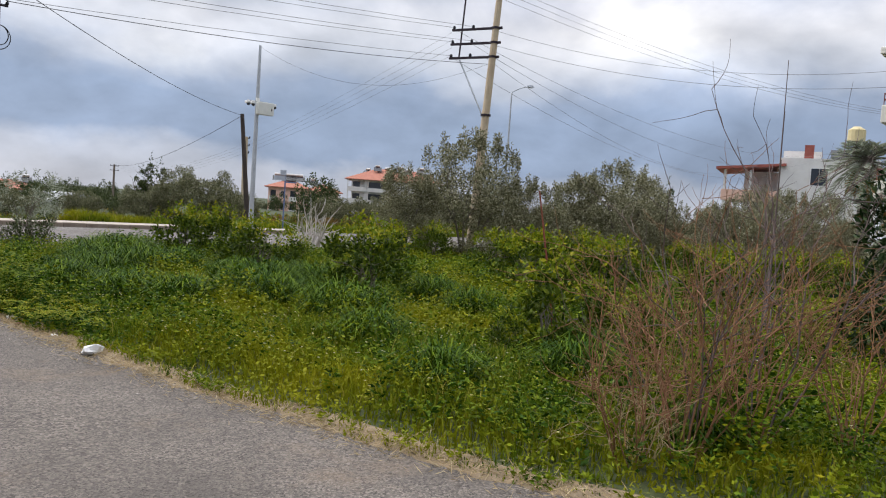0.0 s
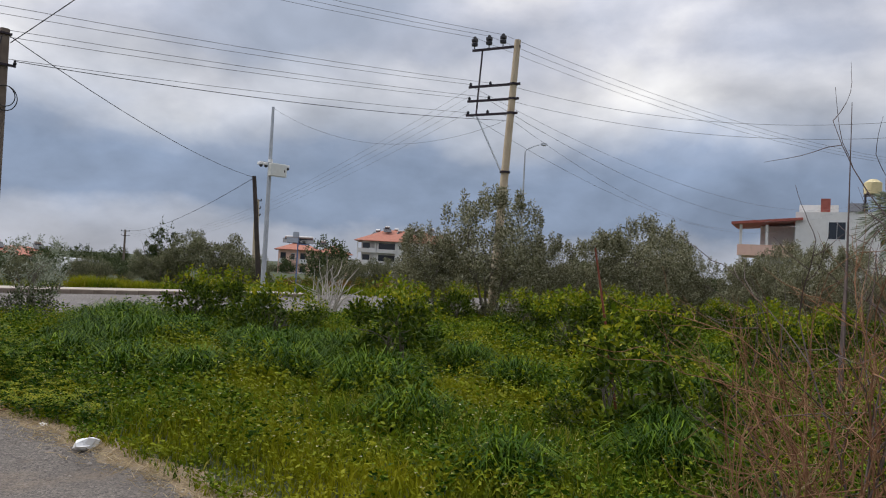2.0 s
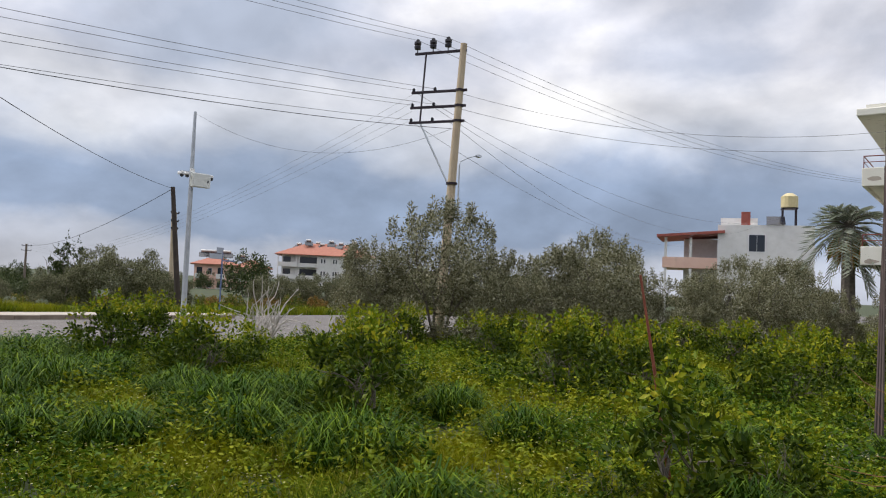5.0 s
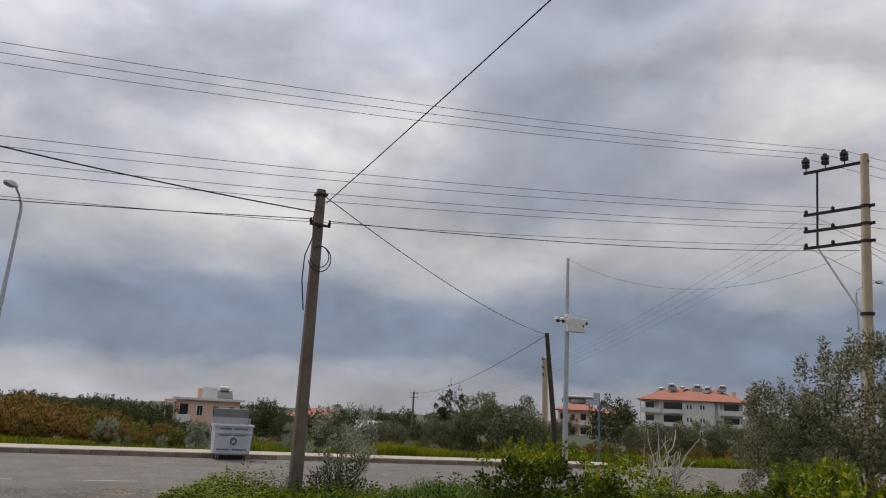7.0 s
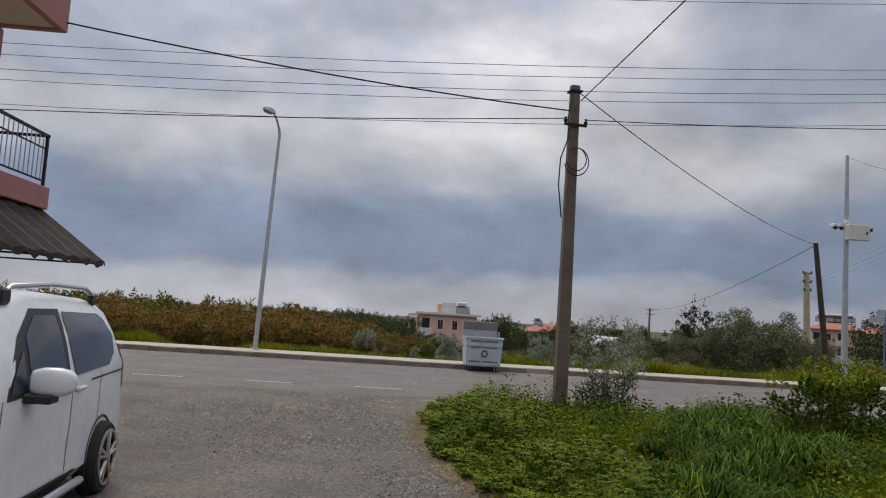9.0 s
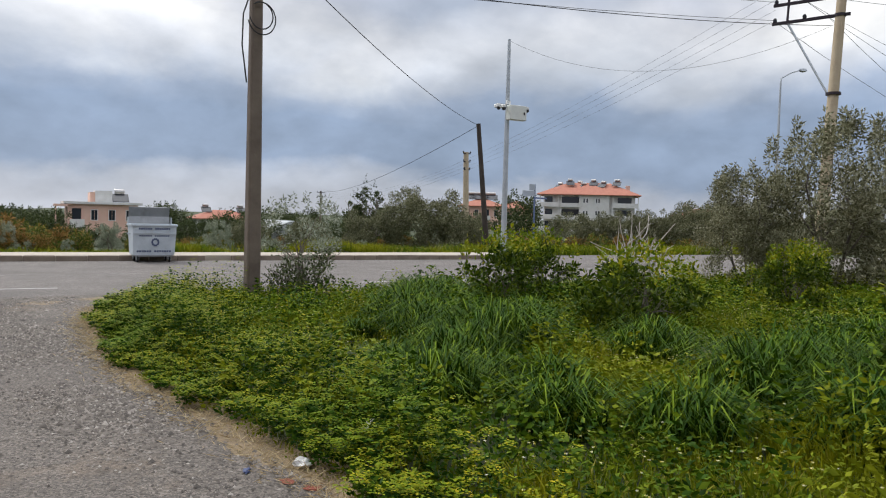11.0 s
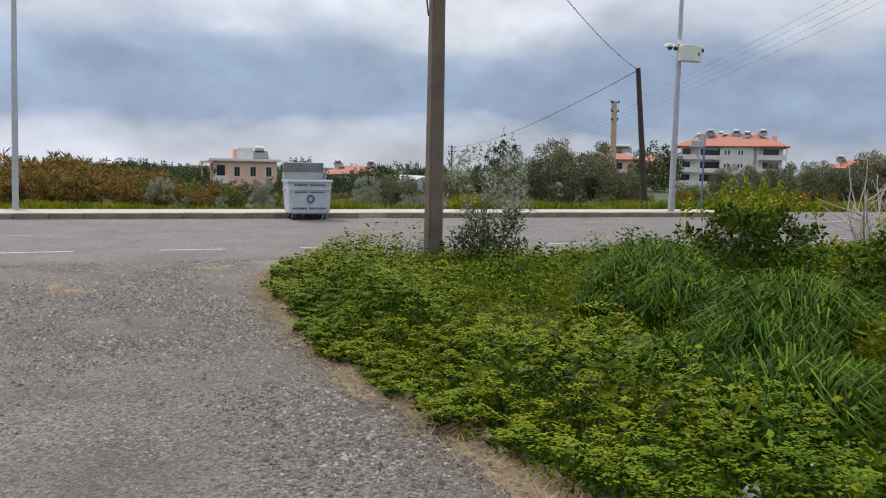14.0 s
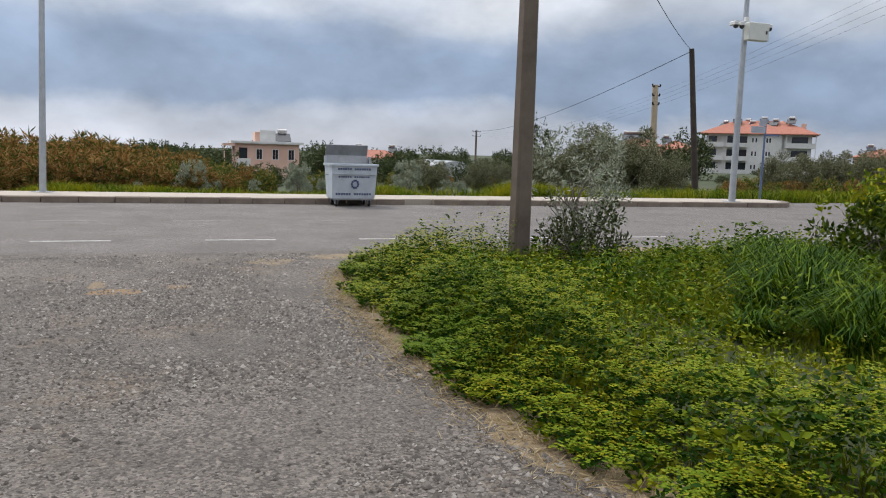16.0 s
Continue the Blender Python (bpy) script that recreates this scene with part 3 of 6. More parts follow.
# road and its markings
_b = Bld()
_b.add([(-160, ROAD_Y0 - 0.25, -0.004), (200, ROAD_Y0 - 0.25, -0.004), (200, ROAD_Y0, 0.004), (-160, ROAD_Y0, 0.004)], [(0, 1, 2, 3)])
_b.add([(-160, ROAD_Y0, 0.004), (200, ROAD_Y0, 0.004), (200, ROAD_Y1 + 0.02, 0.004), (-160, ROAD_Y1 + 0.02, 0.004)], [(0, 1, 2, 3)])
_b.add([(KERB_END - 0.4, ROAD_Y1 + 0.02, 0.004), (34, ROAD_Y1 + 0.02, 0.004), (32, 33.0, 0.004), (23.0, 33.0, 0.004), (KERB_END + 1.0, 32.4, 0.004)], [(0, 1, 2, 3, 4)])
tagged(part("road", _b, M["road"]), "grey asphalt road with faded dashes", "road", kind="structure")
for k in range(-14, 12):
    for y, off, ln, w, mt in ((22.5, -3.22, 1.05, 0.045, "paint"), (25.6, -3.75, 1.05, 0.05, "faintpaint")):
        x = off + k * 2.36
        ob = part("lane_dash", Bld().box(x, y - w, 0.004, x + ln, y + w, 0.007), M[mt])
        tagged(ob, "worn white painted lane dash" if mt == "paint" else "almost worn away lane dash", "road marking", "lane dashes", "structure")

# pavement with its kerb stones
pave = part("pavement", Bld().box(-160, ROAD_Y1 + 0.24, -0.3, KERB_END - 1.2, PAVE_Y1, 0.150), M["paver"])
tagged(pave, "pale concrete pavement beside the road", "pavement", kind="structure")
_c = Bld()
_arc = [(KERB_END - 1.2, ROAD_Y1 + 0.24)]
for i in range(9):
    t = i / 8 * math.pi / 2
    _arc.append((KERB_END - 1.2 + 1.6 * math.sin(t), PAVE_Y1 - (PAVE_Y1 - ROAD_Y1 - 0.24) * math.cos(t) ** 0.8))
_arc.append((KERB_END - 1.2, PAVE_Y1))
n = len(_arc)
_c.add([(x, y, -0.3) for x, y in _arc] + [(x, y, 0.148) for x, y in _arc], [tuple(range(n, 2 * n))] + [(i, i + 1, n + i + 1, n + i) for i in range(n - 1)])
tagged(part("pavement", _c, M["paver"]), "rounded end of the concrete pavement", "pavement", kind="structure")


def dirt_patch(cx, cy, rx, ry, seed, mat="sand", label="sandy dirt patch on the asphalt"):
    rng = np.random.default_rng(seed)
    n = 60
    ph = rng.uniform(0, 6, 5)
    rings = [(0.0, 0.0025), (0.6, 0.002), (1.0, -0.002)]
    vs = [(cx, cy, 0.0025)]
    for f, z in rings[1:]:
        for k in range(n):
            t = 2 * math.pi * k / n
            w = 1 + sum(0.16 / (i + 1) * math.sin((i + 2) * t + ph[i]) for i in range(5)) + rng.uniform(-0.14, 0.14)
            vs.append((cx + rx * f * w * math.cos(t), cy + ry * f * w * math.sin(t), z))
    fs = [(0, 1 + k, 1 + (k + 1) % n) for k in range(n)] + [(1 + k, 1 + n + k, 1 + n + (k + 1) % n, 1 + (k + 1) % n) for k in range(n)]
    tagged(part("dirt_patch", Bld().add(vs, fs), M[mat]), label, "dirt", kind="structure")


for k, (cx, cy, rx, ry) in enumerate(((-1.75, 18.35, 0.36, 0.17), (-0.1, 20.2, 0.4, 0.3), (-1.95, 18.75, 0.12, 0.22), (-1.2, 18.55, 0.2, 0.12), (1.0, 20.6, 0.8, 0.3))):
    dirt_patch(cx, cy, rx, ry, 40 + k, "ochre" if k in (0, 3) else "sand")
# cracks where the yard meets the road
for k, (x0, x1, y) in enumerate(((-3.2, -1.4, 20.75), (-6.5, -4.9, 20.4), (-1.2, -0.2, 20.95))):
    _c = Bld()
    _n = 40
    _r2 = np.random.default_rng(k)
    _yy = y + np.cumsum(_r2.normal(0, 0.012, _n))
    _ww = _r2.uniform(0.004, 0.022, _n)
    _xx = np.linspace(x0, x1, _n)
    _c.add([(a, b2 - w, 0.003) for a, b2, w in zip(_xx, _yy, _ww)] + [(a, b2 + w, 0.003) for a, b2, w in zip(_xx, _yy, _ww)], [(i, i + 1, _n + i + 1, _n + i) for i in range(_n - 1)])
    tagged(part("crack", _c, M["blackplastic"]), "dark ragged crack in the asphalt", "crack", kind="structure")

# ---- poles and wires ----


def pole_a():
    p = thing("utility_pole", (3.0, 19.6, 0), 8, "weathered brown concrete utility pole with coiled cables", "utility pole")
    b = Bld()
    secs = [(-0.1, 0.120, 0.105), (2.0, 0.112, 0.095), (4.0, 0.102, 0.085), (6.15, 0.088, 0.072)]
    vs = []
    for z, w, d in secs:
        c = 0.03
        vs += [(-w, -d + c, z), (-w + c, -d, z), (w - c, -d, z), (w, -d + c, z), (w, d - c, z), (w - c, d, z), (-w + c, d, z), (-w, d - c, z)]
    fs = [tuple(range(24, 32))]
    for i in range(3):
        for k in range(8):
            fs.append((i * 8 + k, i * 8 + (k + 1) % 8, (i + 1) * 8 + (k + 1) % 8, (i + 1) * 8 + k))
    b.add(vs, fs)
    part("shaft", b, M["oldpole"], p)
    part("band", Bld().box(-0.12, -0.105, 6.02, 0.12, 0.105, 6.06), M["iron"], p, "iron strap")
    part("crossarm", Bld().box(-0.22, -0.13, 5.35, 0.22, -0.09, 5.40), M["iron"], p, "short iron crossarm")
    for x in (-0.2, 0.2):
        part("insulator", Bld().lathe((x, -0.11, 5.40), [(0.012, 0), (0.035, 0.01), (0.04, 0.05), (0.02, 0.07), (0.03, 0.1)], 8), M["porcelain"], p)
    for k, r in ((0, 0.20), (1, 0.24)):
        pts = [(0.02 + r * math.cos(t) + 0.02, -0.13 - 0.02 * k, 4.72 - 0.05 * k + r * 1.1 * math.sin(t)) for t in np.linspace(-2.9, 2.2, 22)]
        part("cable_coil", Bld().tube(pts, 0.011, 5), M["cable"], p, "black cable coil")
    pts = [(-0.09, -0.12, 5.95), (-0.16, -0.13, 5.5), (-0.14, -0.14, 5.1), (-0.27, -0.13, 4.7), (-0.28, -0.12, 4.2), (-0.2, -0.13, 3.6)]
    part("drop_cable", Bld().tube(pts, 0.013, 5), M["cable"], p)


def camera_post():
    p = thing("camera_post", (15.40, 30.75, 0.15), 0, "tall grey steel post with security cameras and a cabinet", "camera post")
    part("mast", Bld().tube([(0, 0, 0), (0, 0, 5.4), (0.0, 0, 8.02)], [0.11, 0.085, 0.055], 10), M["galv"], p, smooth=True)
    part("base_plate", Bld().box(-0.2, -0.2, 0, 0.2, 0.2, 0.02), M["galv"], p)
    box = part("cabinet", Bld().box(-0.12, -0.36, 5.02, 0.64, -0.1, 5.56, 0.02), M["boxpaint"], p, "pale sheet metal cabinet")
    part("door_latch", Bld().box(0.50, -0.38, 5.22, 0.54, -0.36, 5.32), M["iron"], box)
    part("bracket", Bld().box(-0.5, -0.09, 5.56, 0.72, -0.03, 5.61), M["galv"], p)
    for x, s in ((-0.55, -1), (-0.32, -1), (0.72, 1)):
        c = part("camera_body", Bld().box(x - 0.07, -0.30, 5.44, x + 0.07, -0.02, 5.56, 0.02), M["camwhite"], p, "white camera housing")
        part("camera_eye", Bld().lathe((x, -0.25, 5.34), [(0.02, 0), (0.07, 0.03), (0.075, 0.1)], 10), M["blackplastic"], c)
    part("antenna_box", Bld().box(-0.1, -0.12, 5.60, 0.06, -0.03, 5.74), M["camwhite"], p)


def plain_pole(name, base, top, r0, r1, mat, label, arms=()):
    p = thing(name, base, 0, label, "utility pole")
    t = Vector(top) - Vector(base)
    part("shaft", Bld().tube([(0, 0, 0), t * 0.5, t], [r0, (r0 + r1) / 2, r1], 9), mat, p, smooth=True)
    for h, w in arms:
        c = t * h
        part("crossarm", Bld().box(c.x - w, c.y - 0.13, c.z - 0.03, c.x + w, c.y - 0.09, c.z + 0.03), M["iron"], p)
        for s in (-1, 1):
            part("insulator", Bld().lathe((c.x + s * w * 0.95, c.y - 0.11, c.z + 0.03), [(0.015, 0), (0.045, 0.02), (0.05, 0.08), (0.025, 0.12)], 8), M["porcelain"], p)
    return p


def street_lamp(at, lean, reach, rz, h):
    p = thing("street_lamp", at, rz, "tall galvanised street lamp with a bent arm", "street lamp", "street lamps")
    pts = [(0, 0, 0), (lean * 0.5, 0, h * 0.5), (lean, 0, h * 0.915), (lean - 0.04, 0, h * 0.94), (lean - reach * 0.5, 0, h * 0.975), (lean - reach, 0, h)]
    part("mast", Bld().tube(pts, [0.085, 0.07, 0.05, 0.045, 0.035, 0.03], 10), M["galv"], p, smooth=True)
    part("base_plate", Bld().box(-0.18, -0.18, 0, 0.18, 0.18, 0.02), M["galv"], p)
    b = Bld()
    vs = []
    for x, w, z0, z1 in ((0.08, 0.05, -0.03, 0.05), (-0.1, 0.13, -0.06, 0.09), (-0.32, 0.14, -0.06, 0.10), (-0.5, 0.07, -0.02, 0.06)):
        vs += [(lean - reach + x, -w, h + z0), (lean - reach + x, w, h + z0), (lean - reach + x, w * 0.7, h + z1), (lean - reach + x, -w * 0.7, h + z1)]
    fs = [(0, 1, 2, 3), (15, 14, 13, 12)]
    for i in range(3):
        for k in range(4):
            fs.append((i * 4 + k, (i + 1) * 4 + k, (i + 1) * 4 + (k + 1) % 4, i * 4 + (k + 1) % 4))
    head = part("lamp_head", b.add(vs, fs), M["galv"], p, "dark oval lamp head")
    part("lens", Bld().box(lean - reach - 0.33, -0.1, h - 0.08, lean - reach - 0.08, 0.1, h - 0.06), M["tank"], head)


TOWER = Vector((18.34, 19.9, 0))
TOP = Vector((19.0, 19.9, 9.85))
ARM = Vector((-0.35, 0.94, 0.0))


def tower_at(z):
    return TOWER.lerp(TOP, z / 9.85)


def tower():
    p = thing("power_pole", TOWER, 0, "tall pale concrete power pole with iron crossarms and insulators", "power pole")
    t = TOP - TOWER
    part("shaft", Bld().tube([(0, 0, 0), t * 0.5, t], [0.165, 0.14, 0.11], 12), M["palepole"], p, smooth=True)

    def arm(z, length, back=0.2):
        a = tower_at(z) - TOWER - ARM * back
        e = tower_at(z) - TOWER + ARM * length
        side = Vector((ARM.y, -ARM.x, 0)) * 0.035
        b = Bld()
        vs = [q + s + Vector((0, 0, h)) for q in (a, e) for s in (-side, side) for h in (-0.04, 0.04)]
        b.add(vs, [(0, 1, 3, 2), (4, 6, 7, 5), (0, 4, 5, 1), (2, 3, 7, 6), (1, 5, 7, 3), (0, 2, 6, 4)])
        part("crossarm", b, M["iron"], p, "dark iron crossarm")
        return e
    top_z = 9.62
    arm(top_z, 1.75, 0.12)
    for d in (0.55, 1.1, 1.68):
        c = tower_at(top_z) - TOWER + ARM * d + Vector((0, 0, 0.04))
        part("insulator", Bld().lathe(c, [(0.02, 0), (0.02, 0.12), (0.11, 0.13), (0.12, 0.22), (0.10, 0.25), (0.125, 0.3), (0.12, 0.38), (0.07, 0.40), (0.06, 0.46), (0.03, 0.48)], 10), M["porcelain"], p, "dark porcelain insulator")
    for z in (8.25, 7.72, 7.2):
        arm(z, 1.75, 0.25)
        for d in (0.9, 1.68):
            c = tower_at(z) - TOWER + ARM * d
            part("insulator", Bld().lathe(c + Vector((0, 0, 0.03)), [(0.015, 0), (0.05, 0.02), (0.055, 0.09), (0.025, 0.13)], 8), M["porcelain"], p)
        part("strap", Bld().lathe(tower_at(z) - TOWER - Vector((0, 0, 0.04)), [(0.15, 0), (0.15, 0.08)], 12), M["iron"], p)
    e = tower_at(7.2) - TOWER + ARM * 1.35
    part("upright", Bld().tube([e, tower_at(9.6) - TOWER + ARM * 1.35], 0.035, 6), M["iron"], p, "vertical iron bar")
    part("brace", Bld().tube([e, tower_at(5.1) - TOWER + ARM * 0.15], 0.03, 6), M["galv"], p, "slanted brace")
    part("strap", Bld().lathe(tower_at(5.05) - TOWER, [(0.19, 0), (0.19, 0.07)], 12), M["iron"], p)


pole_a()
camera_post()
tower()
plain_pole("utility_pole", (18.38, 36.6, float(ground_z(18.4, 36.6))), (17.72, 36.6, 5.80), 0.14, 0.10, M["darkpole"], "dark leaning tarred wooden pole")
plain_pole("utility_pole", (24.8, 49.4, float(ground_z(24.8, 49.4))), (24.65, 49.4, 5.75), 0.21, 0.17, M["palepole"], "pale concrete pole with small insulators", ((0.985, 0.28), (0.90, 0.25), (0.82, 0.22)))
plain_pole("utility_pole", (36.5, 110, float(ground_z(36, 110))), (36.5, 110, 4.8), 0.16, 0.13, M["oldpole"], "distant brown pole with crossarms", ((0.97, 0.6), (0.88, 0.6)))
street_lamp((-4.62, 31.9, 0.15), 0.35, 0.45, 62, 8.15)
street_lamp((35.6, 34.5, float(ground_z(35.6, 34.5))), 0.0, 1.6, 180, 10.2)


def sign_post():
    p = thing("sign_post", (18.1, 32.6, 0.0), 0, "blue street name signs on a dark post", "road sign")
    part("post", Bld().tube([(0, 0, 0), (0, 0, 2.95)], 0.035, 8), M["signblue"], p)
    part("sign_board", Bld().box(-0.62, -0.04, 2.45, -0.02, -0.015, 2.68), M["signgrey"], p, "pale name board")
    part("sign_board", Bld().box(-0.3, -0.05, 2.70, -0.01, -0.025, 2.95), M["signgrey"], p)
    part("sign_board", Bld().box(0.03, -0.02, 2.36, 0.62, 0.01, 2.42), M["signblue"], p)


sign_post()

# wires of the tower line, running on past the yard
for d in (0.55, 1.1, 1.68):
    a = tower_at(9.62) + ARM * d + Vector((0, 0, 0.48))
    sag_wire("power_wire", a, (-52, 20.2 + d, 10.9), 2.25)
    sag_wire("power_wire", a, (70, 8 + d, 12.0), 2.6)
for z in (8.25, 7.72, 7.2):
    for d in (0.9, 1.68):
        if (z, d) == (7.2, 0.9):
            continue
        a = tower_at(z) + ARM * d + Vector((0, 0, 0.1))
        sag_wire("power_wire", a, (-52, 20.2 + d, z + 0.3), 2.1)
for z, d, e in ((8.25, 0.3, (29.0, 7.0, 7.7)), (7.72, 0.3, (29.2, 6.0, 7.2)), (7.2, 0.3, (75, 36, 8.5)), (7.72, 0.9, (75, 30, 9)), (7.2, 1.6, (75, 33, 8.0)), (8.25, 1.6, (75, 27, 10.0))):
    sag_wire("power_wire", tower_at(z) + ARM * d, e, 1.0 if e[0] < 40 else 2.4)
for k in range(4):
    sag_wire("power_wire", tower_at(7.3 + 0.3 * k) + ARM * 1.7, (36.5 + 0.3 * k, 112, 4.6 + 0.2 * k), 2.6, 0.0042)
PA = Vector((3.0, 19.55, 0))
sag_wire("service_cable", tower_at(6.95) + ARM * 0.2, PA + Vector((0.2, -0.1, 5.47)), 0.2, 0.009, M["cable"], "black service cable between poles")
sag_wire("service_cable", PA + Vector((-0.2, -0.1, 5.47)), (-52, 20.4, 8.2), 1.9, 0.009, M["cable"], "black service cable between poles")
sag_wire("service_cable", PA + Vector((-0.12, -0.12, 5.62)), (-5.6, 17.75, 5.86), 0.1, 0.014, M["cable"], "thick black cable running to the house")
sag_wire("service_cable", PA + Vector((0.1, 0, 6.0)), (17.74, 36.6, 5.72), 0.35, 0.010, M["cable"], "black telephone cable between poles")
sag_wire("service_cable", PA + Vector((0.1, -0.05, 5.85)), (6.3, -9.0, 9.0), 0.2, 0.010, M["cable"], "black cable crossing overhead")
sag_wire("service_cable", (17.74, 36.6, 5.72), (36.5, 110, 4.7), 0.9, 0.014, M["cable"], "telephone cable to a far pole")
sag_wire("service_cable", (15.46, 30.75, 8.1), tower_at(7.0), 1.2, 0.005, M["cable"], "thin cable from the post")

# ---- waste container ----


def waste_bin():
    p = thing("waste_container", (2.84, 29.95, 0.004), 2, "galvanised wheeled waste container with its lid open, beside the kerb", "waste container")
    p.scale = (0.93, 1.0, 1.02)
    w0, w1, d0, d1, z0, z1 = 0.59, 0.63, 0.36, 0.46, 0.20, 1.02
    b = Bld().add([(-w0, -d0, z0), (w0, -d0, z0), (w0, d0, z0), (-w0, d0, z0), (-w1, -d1, z1), (w1, -d1, z1), (w1, d1, z1), (-w1, d1, z1)],
                  [(3, 2, 1, 0), (0, 1, 5, 4), (1, 2, 6, 5), (2, 3, 7, 6), (3, 0, 4, 7)])
    part("tub", b, M["bin"], p)
    part("rim", Bld().box(-0.66, -0.50, 1.0, 0.66, -0.44, 1.06, 0.01).box(-0.66, 0.44, 1.0, 0.66, 0.50, 1.06, 0.01).box(-0.66, -0.44, 1.0, -0.60, 0.44, 1.06).box(0.60, -0.44, 1.0, 0.66, 0.44, 1.06), M["bin"], p)
    part("lid", Bld().add([(-0.60, 0.40, 1.06), (0.60, 0.40, 1.06), (0.60, 0.50, 1.26), (-0.60, 0.50, 1.26), (0.60, 0.42, 1.52), (-0.60, 0.42, 1.52),
                           (-0.60, 0.43, 1.06), (0.60, 0.43, 1.06), (0.60, 0.53, 1.26), (-0.60, 0.53, 1.26), (0.60, 0.45, 1.53), (-0.60, 0.45, 1.53)],
                          [(0, 1, 2, 3), (3, 2, 4, 5), (7, 6, 9, 8), (8, 9, 11, 10), (5, 4, 10, 11), (0, 3, 9, 6), (3, 5, 11, 9), (2, 1, 7, 8), (4, 2, 8, 10)]), M["binlid"], p, "dull grey open lid")
    part("rib", Bld().box(-0.58, -0.475, 0.80, 0.58, -0.445, 0.83), M["bin"], p)
    part("base_frame", Bld().box(-0.54, -0.36, 0.16, 0.54, 0.36, 0.20), M["binlid"], p)
    for s in (-1, 1):
        part("lifting_pin", Bld().tube([(s * 0.60, 0, 0.78), (s * 0.72, 0, 0.78)], 0.022, 8), M["galv"], p)
        part("lid_hinge", Bld().box(s * 0.63 - 0.02, 0.3, 1.06, s * 0.63 + 0.02, 0.44, 1.24), M["galv"], p)
        for y in (-0.28, 0.28):
            wh = part("wheel", Bld().lathe((s * 0.46 - 0.02, y, 0.10), [(0.03, 0), (0.10, 0.004), (0.10, 0.036), (0.03, 0.04)], 14, 'x'), M["rubber"], p)
            for q in (-0.045, 0.03):
                part("fork", Bld().box(s * 0.46 + q, y - 0.04, 0.06, s * 0.46 + q + 0.015, y + 0.04, 0.17), M["galv"], wh)
    # worn blue lettering, too faint to read, as bars
    for z, w, h in ((0.93, 0.46, 0.05), (0.735, 0.44, 0.035), (0.31, 0.50, 0.05)):
        k = 14
        y = -0.36 - 0.10 * (z - 0.2) / 0.82 - 0.006
        for i in range(k):
            if i != 6:
                x = -w + (2 * w) * i / k
                part("letter", Bld().box(x, y, z - h / 2, x + 2 * w / k * 0.72, y + 0.005, z + h / 2), M["ink"], p)
    bb = Bld()
    for i in range(10):
        t = 2 * math.pi * i / 10
        bb.box(0.02 + 0.09 * math.cos(t) - 0.025, -0.43, 0.56 + 0.09 * math.sin(t) - 0.025, 0.02 + 0.09 * math.cos(t) + 0.025, -0.422, 0.56 + 0.09 * math.sin(t) + 0.025)
    part("emblem", bb, M["ink"], p, "round faded emblem")


waste_bin()

# ---- the house beside the yard ----


